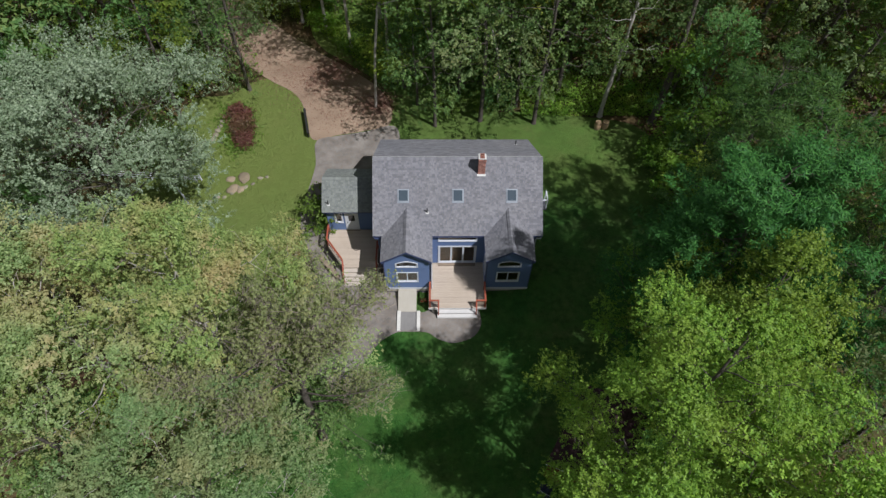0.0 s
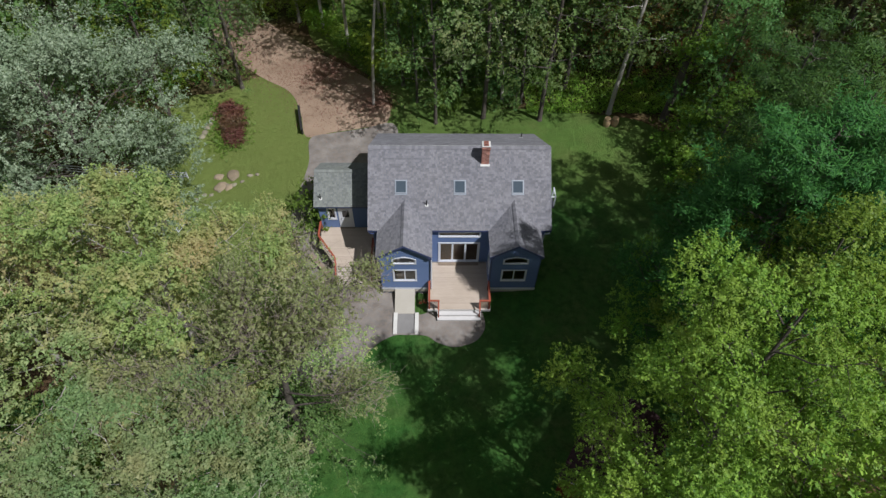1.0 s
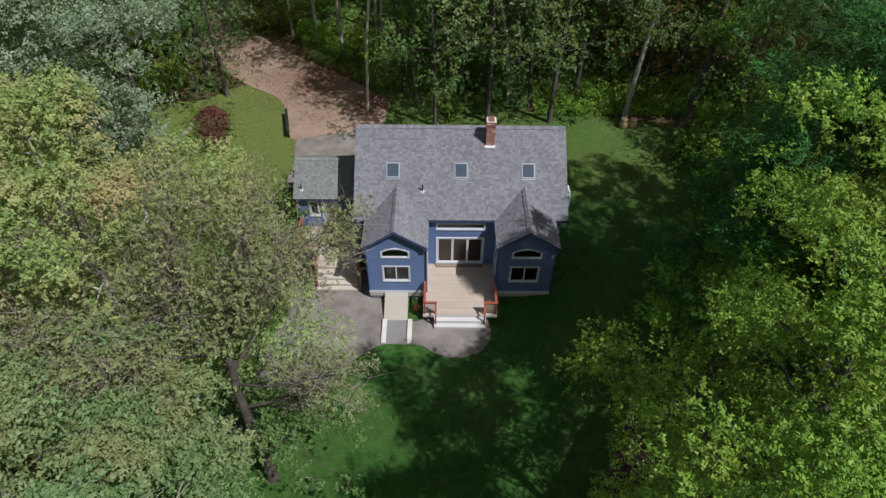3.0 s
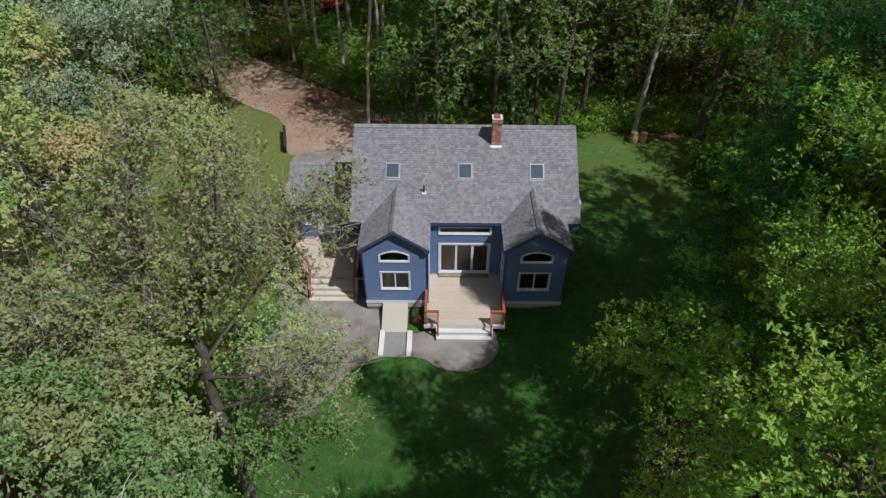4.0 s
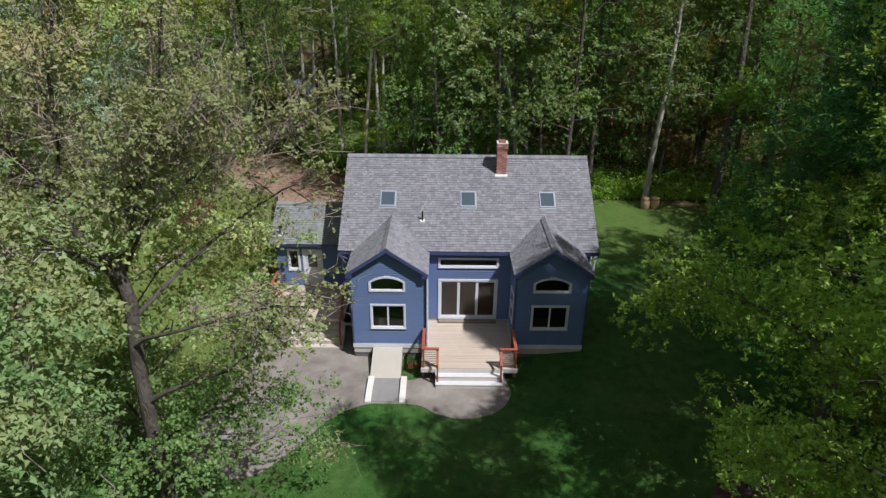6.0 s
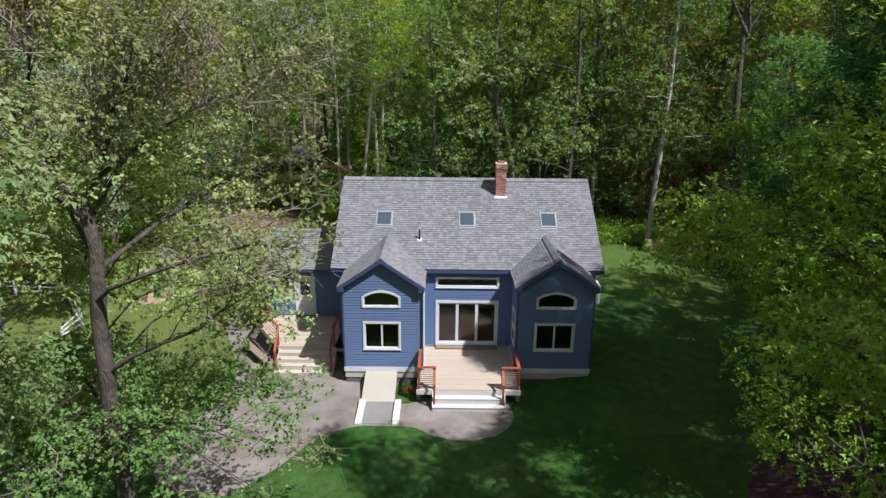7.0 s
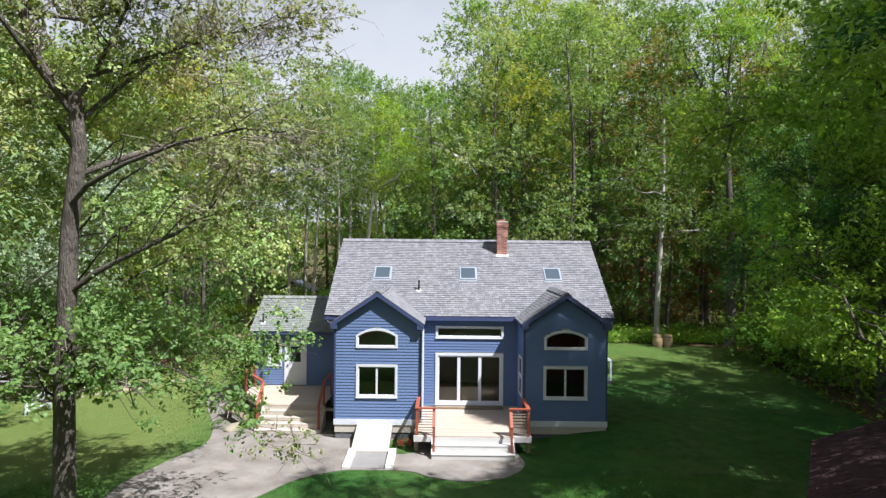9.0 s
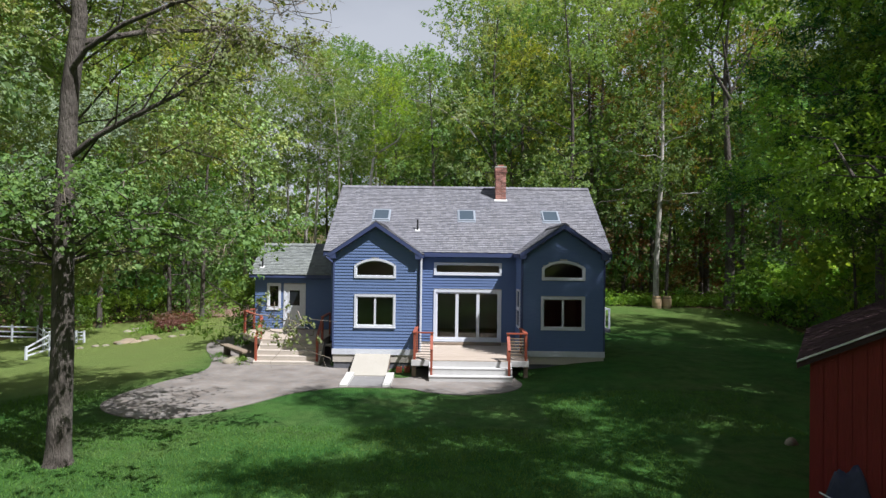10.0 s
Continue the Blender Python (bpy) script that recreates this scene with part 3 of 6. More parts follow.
ridge_caps((RX0, RIDGE_Y, RIDGE_Z - 0.02), (RX1, RIDGE_Y, RIDGE_Z - 0.02), MS, roof, (0, 1, 0), M_SHINGLE)

WING_TOP, WING_Y = 5.586, 23.8
for (wa, wb, wc) in WINGS:
    half = (wb - wa) / 2 + 0.13
    low = WING_TOP - WS * half
    back = EAVE_Y + (WING_TOP - EAVE_Z) / MS
    wr = part("roof", prism([(wc - half, low - 0.015), (wc, WING_TOP - 0.015), (wc + half, low - 0.015), (wc + half, low - 0.16), (wc, WING_TOP - 0.2), (wc - half, low - 0.16)], "y", WING_Y, back + 0.05), M_SIDING_TRIM, house)
    for s in (-1, 1):
        span = math.hypot(half, WING_TOP - low)
        shingles("shingles", (wc + s * (half + 0.02), WING_Y - 0.02, low - 0.028), (0, 1, 0), (-s * half, 0, WING_TOP - low), back - WING_Y + 0.02, span + 0.02, wr, M_SHINGLE, seed=int(wc * 7 + 20 + s))
    ridge_caps((wc, WING_Y - 0.02, WING_TOP - 0.02), (wc, back, WING_TOP - 0.02), WS, wr, (1, 0, 0), M_SHINGLE)

MUD = dict(x0=-8.72, y0=29.15, y1=32.8, ez=3.4, ey=28.85, ry=30.95, rz=4.8)
mud_s = (MUD["rz"] - MUD["ez"]) / (MUD["ry"] - MUD["ey"])
mr = part("roof", prism([(28.85, 3.385), (30.95, 4.785), (33.05, 3.385), (33.05, 3.24), (30.95, 4.6), (28.85, 3.24)], "x", -8.92, X0), M_SIDING_TRIM, house)
for s in (-1, 1):
    shingles("shingles", (-8.94, 30.95 + s * 2.12, 3.372), (1, 0, 0), (0, -s * 2.1, 1.4), 4.3, math.hypot(2.1, 1.4) + 0.02, mr, M_MUDROOF, seed=30 + s)
ridge_caps((-8.92, 30.95, 4.78), (X0, 30.95, 4.78), mud_s, mr, (0, 1, 0), M_MUDROOF)

# openings: left, right, bottom, top
SLIDER, TRANSOM = (-0.44, 2.34, 0.83, 2.94), (-0.44, 2.335, 3.545, 4.05)
LOWER = ((-3.38, -1.83, 1.6, 2.845), (3.63, 5.28, 1.6, 2.845))
ARCHES = ((-3.4, -1.83, 3.46, 4.2), (3.65, 5.28, 3.46, 4.2))
SPRING = 3.93


def arch_span(o, grow=0.0):
    a, b, z0, z1 = o
    c, h = (a + b) / 2, (b - a) / 2
    rise = z1 - SPRING
    rad = (h * h + rise * rise) / (2 * rise)
    def span(z):
        if not z0 < z < z1: return None
        if z <= SPRING: return (a, b)
        w = math.sqrt(max(0, rad * rad - (z - (z1 - rad)) ** 2))
        return (c - w, c + w)
    return span


BASE = 0.8
# centre
siding("wall", "y-", Y0, WINGS[0][1], WINGS[1][0], BASE, 4.34, None, [rect(*SLIDER), rect(*TRANSOM)], house)
wall_with_holes("inner_wall", Y0, 0.16, WINGS[0][1], WINGS[1][0], 0.3, 4.34, [SLIDER, TRANSOM], house)
# wings
for (wa, wb, wc), low_w, arch in zip(WINGS, LOWER, ARCHES):
    half = (wb - wa) / 2
    def gable(z, wc=wc, half=half):
        w = min(half, (WING_TOP - 0.19 - z) / WS)
        return (wc - w, wc + w)
    siding("wall", "y-", 24.0, wa, wb, BASE, WING_TOP - 0.25, gable, [rect(*low_w), arch_span(arch)], house)
    wall_with_holes("inner_wall", 24.0, 0.16, wa, wb, 0.3, 4.25, [low_w, arch], house)
    part("wall", prism([(wa, 4.25), (wb, 4.25), (wb, 4.3), (wc, WING_TOP - 0.22), (wa, 4.3)], "y", 24.0, 24.16), M_ROOM, house)
    for plane, side in ((wa, "x-"), (wb, "x+")):
        siding("wall", side, plane, 24.0, Y0, BASE, 4.36, None, [], house)
        part("wall", boxes((plane if side == "x-" else plane - 0.16, plane + 0.16 if side == "x-" else plane, 24.16, Y0, 0.3, 4.36)), M_ROOM, house)
    for u in (wa, wb):
        part("corner_board", boxes((u - 0.03, u + 0.03, 23.968, 24.06, BASE, 4.3)), M_SIDING_TRIM, house)
    # rake boards and eave returns
    h2 = half + 0.13
    for s in (-1, 1):
        lowz = WING_TOP - WS * h2
        part("rake_board", prism([(wc, WING_TOP - 0.03), (wc + s * h2, lowz - 0.03), (wc + s * h2, lowz - 0.17), (wc, WING_TOP - 0.185)], "y", WING_Y - 0.03, WING_Y + 0.02), M_SIDING_TRIM, house)
        part("eave_return", boxes((min(wc + s * (half - 0.12), wc + s * h2), max(wc + s * (half - 0.12), wc + s * h2), WING_Y - 0.02, 24.0, lowz - 0.22, lowz - 0.03)), M_SIDING_TRIM, house)

# main ends and rear
def end_span(z):
    f = max(Y0, EAVE_Y + (z + 0.2 - EAVE_Z) / MS)
    r = min(Y1, RIDGE_Y + (RIDGE_Z - 0.2 - z) / MS)
    return (f, r)


for plane, side in ((X0, "x-"), (X1, "x+")):
    siding("wall", side, plane, Y0, Y1, BASE, RIDGE_Z - 0.3, end_span, [], house)
    part("wall", prism([(Y0, 0.3), (Y1, 0.3), (Y1, 3.4), (RIDGE_Y, RIDGE_Z - 0.25), (Y0, 4.4)], "x", plane if side == "x-" else plane - 0.16, plane + 0.16 if side == "x-" else plane), M_ROOM, house)
    edge = RX0 if side == "x-" else RX1
    for a, b in (((EAVE_Y, EAVE_Z), (RIDGE_Y, RIDGE_Z)), ((RIDGE_Y, RIDGE_Z), (REAR_Y, REAR_Z))):
        part("rake_board", prism([(a[0], a[1] - 0.03), (b[0], b[1] - 0.03), (b[0], b[1] - 0.24), (a[0], a[1] - 0.24)], "x", edge - 0.012, edge + 0.012), M_SIDING_TRIM, house)
part("wall", boxes((X0, X1, Y1 - 0.16, Y1 + 0.02, BASE, 3.6)), M_SIDING, house)
for a, b in ((X0, WINGS[0][0]), (WINGS[1][1], X1)):
    siding("wall", "y-", Y0, a, b, BASE, 4.3, None, [], house)
    part("wall", boxes((a, b, Y0, Y0 + 0.16, 0.3, 4.3)), M_ROOM, house)
# mudroom walls
MDOOR, MWIN = (-7.4, -6.39, 0.9, 2.93), (-8.17, -7.53, 1.76, 2.97)
siding("wall", "y-", 29.15, MUD["x0"], X0, BASE, 3.3, None, [rect(*MDOOR), rect(*MWIN)], house)
wall_with_holes("inner_wall", 29.15, 0.16, MUD["x0"], X0, 0.2, 3.3, [MDOOR, MWIN], house)
def mud_span(z):
    return (max(29.15, 28.85 + (z + 0.2 - 3.4) / mud_s), min(32.8, 30.95 + (4.6 - z) / mud_s))
siding("wall", "x-", MUD["x0"], 29.15, 32.8, BASE, 4.5, mud_span, [], house)
part("wall", prism([(29.31, 0.2), (32.8, 0.2), (32.8, 3.3), (30.95, 4.6), (29.31, 3.4)], "x", MUD["x0"], MUD["x0"] + 0.16), M_ROOM, house)
part("wall", boxes((MUD["x0"], X0, 32.64, 32.82, 0.2, 3.4)), M_SIDING, house)

# foundation, skirt board, floors
for a, b, c, d in ((X0 + 0.02, X1 - 0.02, Y0 + 0.02, Y1 - 0.02), (WINGS[0][0] + 0.03, WINGS[0][1] - 0.03, 24.03, Y0), (WINGS[1][0] + 0.03, WINGS[1][1] - 0.03, 24.03, Y0), (MUD["x0"] + 0.02, X0, 29.18, 32.78)):
    part("foundation", boxes((a, b, c, d, -0.5, 0.62)), M_CONCRETE, house)
for wa, wb, wc in WINGS:
    part("skirt_board", boxes((wa - 0.035, wb + 0.035, 23.965, 24.0, 0.585, BASE)), M_WHITE, house)
    part("skirt_board", boxes((wa - 0.035, wa, 24.0, Y0, 0.585, BASE)), M_WHITE, house)
    part("skirt_board", boxes((wb, wb + 0.035, 24.0, Y0, 0.585, BASE)), M_WHITE, house)
part("floor_slab", boxes((X0 + 0.16, X1 - 0.16, Y0 + 0.16, Y1 - 0.16, 0.62, 0.83), (WINGS[0][0] + 0.16, WINGS[0][1] - 0.16, 24.16, Y0, 0.62, 0.83), (WINGS[1][0] + 0.16, WINGS[1][1] - 0.16, 24.16, Y0, 0.62, 0.83)), M_FLOOR, house)
part("partition", boxes((X0 + 0.16, X1 - 0.16, 30.4, 30.5, 0.83, 4.4), (-1.1, -1.0, 26.4, 30.4, 0.83, 4.3), (2.95, 3.05, 26.4, 30.4, 0.83, 4.3)), M_ROOM, house)


def ring(a, b, z0, z1, w, y0, y1):
    """A rectangular frame of width w."""
    bm = bmesh.new()
    loops = [[bm.verts.new((u, y, z)) for u, z in ((a + g, z0 + g), (b - g, z0 + g), (b - g, z1 - g), (a + g, z1 - g))] for g in (0, w) for y in (y0, y1)]
    for i in range(4):
        j = (i + 1) % 4
        bm.faces.new((loops[0][i], loops[0][j], loops[2][j], loops[2][i]))
        bm.faces.new((loops[1][i], loops[3][i], loops[3][j], loops[1][j]))
        bm.faces.new((loops[0][i], loops[1][i], loops[1][j], loops[0][j]))
        bm.faces.new((loops[2][i], loops[2][j], loops[3][j], loops[3][i]))
    return bm


def window(o, plane, panes, parent, trim=0.08, frame=0.036):
    """A framed window that faces the front: casing, sash frame, mullions and panes."""
    a, b, z0, z1 = o
    w = new("window")
    w.parent = parent
    ORIGIN[w.name] = ORIGIN[parent.name]
    part("casing", ring(a, b, z0, z1, trim, plane - 0.05, plane + 0.02), M_WHITE, w)
    part("sill", boxes((a - 0.01, b + 0.01, plane - 0.065, plane - 0.02, z0 - 0.014, z0 + 0.018)), M_WHITE, w)
    ia, ib, iz0, iz1 = a + trim, b - trim, z0 + trim, z1 - trim
    step = (ib - ia) / panes
    for i in range(panes):
        p0, p1 = ia + i * step, ia + (i + 1) * step
        f = frame
        part("sash", ring(p0, p1, iz0, iz1, f, plane - 0.015, plane + 0.035), M_WHITE, w)
        part("pane", boxes((p0 + f, p1 - f, plane + 0.008, plane + 0.014, iz0 + f, iz1 - f)), M_GLASS, w)
    return w


def arch_window(o, plane, parent, trim=0.08):
    a, b, z0, z1 = o
    w = new("arch_window")
    w.parent = parent
    ORIGIN[w.name] = ORIGIN[parent.name]
    c, h, rise = (a + b) / 2, (b - a) / 2, z1 - SPRING
    def arc(g, n=14):
        hh, zt = h - g, z1 - g
        r = zt - SPRING + g * 0.4
        rad = (hh * hh + r * r) / (2 * r)
        a0 = math.asin(hh / rad)
        return [(c + rad * math.sin(-a0 + 2 * a0 * i / n), zt - rad + rad * math.cos(-a0 + 2 * a0 * i / n)) for i in range(n + 1)]
    def ring(g0, g1, y0, y1, mat, name):
        outer = [(a + g0, z0 + g0)] + arc(g0) + [(b - g0, z0 + g0)]
        inner = [(a + g1, z0 + g1)] + arc(g1) + [(b - g1, z0 + g1)]
        bm = bmesh.new()
        loops = [[bm.verts.new((u, y, z)) for u, z in pts] for pts in (outer, inner) for y in (y0, y1)]
        n = len(outer)
        for i in range(n):
            j = (i + 1) % n
            bm.faces.new((loops[0][i], loops[0][j], loops[2][j], loops[2][i]))
            bm.faces.new((loops[1][i], loops[3][i], loops[3][j], loops[1][j]))
            bm.faces.new((loops[0][i], loops[1][i], loops[1][j], loops[0][j]))
            bm.faces.new((loops[2][i], loops[2][j], loops[3][j], loops[3][i]))
        part(name, bm, mat, w)
    ring(0, trim, plane - 0.05, plane + 0.02, M_WHITE, "casing")
    ring(trim, trim + 0.03, plane - 0.015, plane + 0.03, M_WHITE, "sash")
    g = trim + 0.03
    part("pane", prism([(a + g, z0 + g)] + arc(g) + [(b - g, z0 + g)], "y", plane + 0.006, plane + 0.012), M_GLASS, w)


for o in LOWER: window(o, 24.0, 2, house)
for o in ARCHES: arch_window(o, 24.0, house)
window(TRANSOM, Y0, 1, house, 0.08, 0.03)
window(SLIDER, Y0, 3, house, 0.1, 0.062)
window(MWIN, 29.15, 1, house, 0.1, 0.03)

M_SKYFRAME = surface("grey_frame", (0.24, 0.27, 0.31), (0.28, 0.31, 0.35), (0.18, 0.2, 0.23), 0.45, 2, 12, 0.05)
# ---- roof details ----
def on_roof(y, lift=0.0):
    return EAVE_Z + MS * (y - EAVE_Y) + lift


def skylight(x0, x1, y0, y1):
    w = new("skylight")
    w.parent = house
    ORIGIN[w.name] = ORIGIN[house.name]
    def frame_bm(g, lo, hi):
        bm = bmesh.new()
        rings = []
        for grow_, lift in ((g, lo), (g, hi), (g + 0.05, hi), (g + 0.05, lo)):
            rings.append([bm.verts.new((x, y, on_roof(y, lift))) for x, y in ((x0 + grow_, y0 + grow_), (x1 - grow_, y0 + grow_), (x1 - grow_, y1 - grow_), (x0 + grow_, y1 - grow_))])
        for k in range(4):
            a, b = rings[k], rings[(k + 1) % 4]
            for i in range(4):
                bm.faces.new((a[i], a[(i + 1) % 4], b[(i + 1) % 4], b[i]))
        return bm
    part("curb", frame_bm(-0.01, -0.02, 0.03), M_SKYFRAME, w)
    part("sash", frame_bm(0.03, 0.0, 0.085), M_SKYFRAME, w)
    bm = bmesh.new()
    bm.faces.new([bm.verts.new((x, y, on_roof(y, 0.07))) for x, y in ((x0 + 0.08, y0 + 0.08), (x1 - 0.08, y0 + 0.08), (x1 - 0.08, y1 - 0.08), (x0 + 0.08, y1 - 0.08))])
    r = bmesh.ops.extrude_face_region(bm, geom=bm.faces[:])
    for v in r["geom"]:
        if isinstance(v, bmesh.types.BMVert): v.co.z -= 0.02
    part("pane", bm, M_SKYGLASS, w)


for sx in (-3.23, 0.545, 4.27):
    skylight(sx, sx + 0.78, 27.76, 28.52)


def pipe(x, y, z, high, r, name, mat, parent):
    v, f = tube([(x, y, z), (x, y, z + high)], [r, r], 12)
    bm = bmesh.new()
    vs = [bm.verts.new(p) for p in v]
    for q in f: bm.faces.new([vs[i] for i in q])
    bm.faces.new(vs[12:])
    return part(name, bm, mat, parent, smooth=False)


for vx, vy in ((-1.19, 27.22), (5.55, 34.3), (-8.45, 29.3)):
    vz = on_roof(vy) if vy < RIDGE_Y and vx > -5 else (main_z(vy) if vx > -5 else 3.4 + mud_s * (vy - 28.85))
    sl = MS if vy < RIDGE_Y else -MS
    vent = pipe(vx, vy, vz - 0.05, 0.5, 0.04, "vent_pipe", M_BLACK, house)
    part("flashing", slab([(vx - 0.1, vy - 0.08, vz - 0.08 * sl + 0.03), (vx + 0.1, vy - 0.08, vz - 0.08 * sl + 0.03), (vx + 0.1, vy + 0.05, vz + 0.05 * sl + 0.03), (vx - 0.1, vy + 0.05, vz + 0.05 * sl + 0.03)], 0.03), M_FLASH, vent)

# chimney
CX0, CX1, CY0, CY1, CTOP = 2.31, 2.80, 29.35, 29.82, 8.42
chimney = part("chimney", boxes((CX0 + 0.012, CX1 - 0.012, CY0 + 0.012, CY1 - 0.012, 6.6, CTOP)), M_MORTAR, house, "red brick chimney with pale mortar and a stepped top")
BRICKS = {}
def brick_mesh(wx, wy, h):
    key = (round(wx, 3), round(wy, 3), round(h, 3))
    if key not in BRICKS:
        bm = boxes((-wx / 2, wx / 2, -wy / 2, wy / 2, 0, h), bevel=0.006)
        me = bpy.data.meshes.new("brick")
        bm.to_mesh(me)
        bm.free()
        me.materials.append(M_BRICK)
        BRICKS[key] = me
    return BRICKS[key]


def lay(x, y, z, wx, wy, h=0.064):
    b = new("brick", brick_mesh(wx, wy, h))
    b.parent = chimney
    b.location = Vector((x, y, z)) - ORIGIN[house.name]


rngb = random.Random(9)
zc, course = 6.72, 0
while zc < CTOP - 0.01:
    out = 0.03 if zc > CTOP - 0.24 and zc < CTOP - 0.08 else (0.015 if zc > CTOP - 0.3 else 0.0)
    x0, x1, y0, y1 = CX0 - out, CX1 + out, CY0 - out, CY1 + out
    n = 2 if course % 2 else 3
    wx = (x1 - x0) / n
    for i in range(n):
        for y in (y0 + 0.05, y1 - 0.05):
            lay(x0 + wx * (i + 0.5), y, zc, wx - 0.012, 0.1)
    wy = (y1 - y0 - 0.22) / 1
    for x in (x0 + 0.05, x1 - 0.05):
        lay(x, (y0 + y1) / 2, zc, 0.1, wy)
    zc += 0.076
    course += 1
part("crown", prism([(CX0 - 0.02, CY0 - 0.02), (CX1 + 0.02, CY0 - 0.02), (CX1 + 0.02, CY1 + 0.02), (CX0 - 0.02, CY1 + 0.02)], "z", zc, zc + 0.04), M_FLASH, chimney)
M_FLUE = surface("clay_flue", (0.4, 0.17, 0.12), (0.34, 0.14, 0.1), (0.22, 0.1, 0.08), 0.85, 3, 20, 0.2)
for fy in (CY0 + 0.13, CY1 - 0.13):
    bm = bmesh.new()
    loops = [[bm.verts.new((x, y, z)) for x, y in ((CX0 + 0.1 + g, fy - 0.09 + g), (CX1 - 0.1 - g, fy - 0.09 + g), (CX1 - 0.1 - g, fy + 0.09 - g), (CX0 + 0.1 + g, fy + 0.09 - g))] for g, z in ((0, zc + 0.03), (0, zc + 0.12), (0.03, zc + 0.12), (0.03, zc + 0.045))]
    for a, b in zip(loops, loops[1:]):
        for i in range(4): bm.faces.new((a[i], a[(i + 1) % 4], b[(i + 1) % 4], b[i]))
    part("flue", bm, M_FLUE, chimney, "clay flue with a black mouth")
    # black plug fills the flue's opening
    part("flue_mouth", boxes((CX0 + 0.13, CX1 - 0.13, fy - 0.06, fy + 0.06, zc + 0.03, zc + 0.05)), M_BLACK, chimney)
part("flashing", slab([(CX0 - 0.05, CY0 - 0.1, on_roof(CY0 - 0.1, 0.035)), (CX1 + 0.05, CY0 - 0.1, on_roof(CY0 - 0.1, 0.035)), (CX1 + 0.05, CY0 + 0.02, on_roof(CY0 + 0.02, 0.035)), (CX0 - 0.05, CY0 + 0.02, on_roof(CY0 + 0.02, 0.035))], 0.04), M_FLASH, chimney)

# eave boards, gutters and downspouts
part("fascia", boxes((WINGS[0][1] + 0.13, WINGS[1][0] - 0.13, EAVE_Y - 0.02, EAVE_Y + 0.02, EAVE_Z - 0.2, EAVE_Z - 0.03)), M_SIDING_TRIM, house)
part("soffit", boxes((WINGS[0][1], WINGS[1][0], EAVE_Y + 0.02, Y0, EAVE_Z - 0.2, EAVE_Z - 0.17)), M_SIDING_TRIM, house)
part("drip_edge", boxes((RX0 - 0.02, RX1 + 0.02, RIDGE_Y + 0.17, RIDGE_Y + 0.21, RIDGE_Z - 0.12, RIDGE_Z - 0.1)), M_FLASH, house)
for dx, dy, z1_ in ((-0.915, 23.94, 4.22), (2.87, 24.06, 4.22)):
    part("downspout", boxes((dx, dx + 0.07, dy - 0.07, dy, 0.75, z1_), bevel=0.012), M_WHITE if dx < 0 else M_SIDING_TRIM, house)
for sx in (RX0 + 0.12, RX1 - 0.1):
    v, f = tube([(sx, 25.85, 4.32), (sx, 25.86, 4.22), (sx + (0.25 if sx < 0 else -0.25), 26.02, 4.0), (sx + (0.28 if sx < 0 else -0.28), 26.06, 3.8), (sx + (0.28 if sx < 0 else -0.28), 26.06, 0.5)], [0.04] * 5, 6)
    bm = bmesh.new()
    vs = [bm.verts.new(p) for p in v]
    for q in f: bm.faces.new([vs[i] for i in q])
    part("downspout", bm, M_SIDING_TRIM if sx < 0 else M_WHITE, house)
# narrow side window in the inner face of the right wing
sidew = new("window")
sidew.parent = house
ORIGIN[sidew.name] = ORIGIN[house.name]
for z0_, z1_ in ((1.55, 2.3), (2.3, 3.05)):
    bm = bmesh.new()
    loops = [[bm.verts.new((x, y, z)) for y, z in ((24.5 + g, z0_ + g), (25.4 - g, z0_ + g), (25.4 - g, z1_ - g), (24.5 + g, z1_ - g))] for g, x in ((0, 2.93), (0, 2.87), (0.07, 2.87), (0.07, 2.91))]
    for a, b in zip(loops, loops[1:]):
        for i in range(4): bm.faces.new((a[i], a[(i + 1) % 4], b[(i + 1) % 4], b[i]))
    part("sash", bm, M_WHITE, sidew)
    part("pane", boxes((2.895, 2.905, 24.57, 25.33, z0_ + 0.07, z1_ - 0.07)), M_DARKGLASS, sidew)
part("vent_grille", boxes(*[(4.2, 4.75, 24.005, 24.03, 0.42 + i * 0.03, 0.44 + i * 0.03) for i in range(4)]), M_BLACK, house, "black foundation vent grille")

# white entry door of the mudroom
mdoor = part("door", ring(-7.4, -6.39, 0.9, 2.93, 0.1, 29.1, 29.2), M_WHITE, house, "white door casing")
part("door_leaf", boxes((-7.3, -6.49, 29.13, 29.17, 0.92, 2.83)), M_WHITE, mdoor)
part("glazing_bead", ring(-7.18, -6.61, 1.9, 2.7, 0.05, 29.115, 29.15), M_WHITE, mdoor)
part("door_glass", boxes((-7.13, -6.66, 29.12, 29.128, 1.95, 2.65)), M_DARKGLASS, mdoor)
part("lower_panel", ring(-7.2, -6.59, 1.05, 1.7, 0.06, 29.118, 29.14), M_WHITE, mdoor)
part("handle", boxes((-7.27, -7.21, 29.06, 29.13, 1.78, 1.84), bevel=0.01), M_BLACK, mdoor)
part("threshold", boxes((-7.42, -6.37, 29.0, 29.15, 0.875, 0.91)), M_TIMBER, mdoor)

# ---- front deck ----
DECK_Z = 0.7
deck = thing("deck", (0.92, 24.0, 0.0), "bleached wooden deck with wide front steps and red cedar railings", "deck")
board_y = 22.34
while board_y < 26.1:
    y1_ = min(board_y + 0.14, 26.1)
    a, b = (-1.12, 2.97) if board_y < 23.93 else (-0.92, 2.89)
    part("deck_board", boxes((a, b, board_y, y1_ - 0.006, DECK_Z - 0.035, DECK_Z + rngb.uniform(-0.002, 0.002))), M_DECK, deck)
    board_y += 0.14
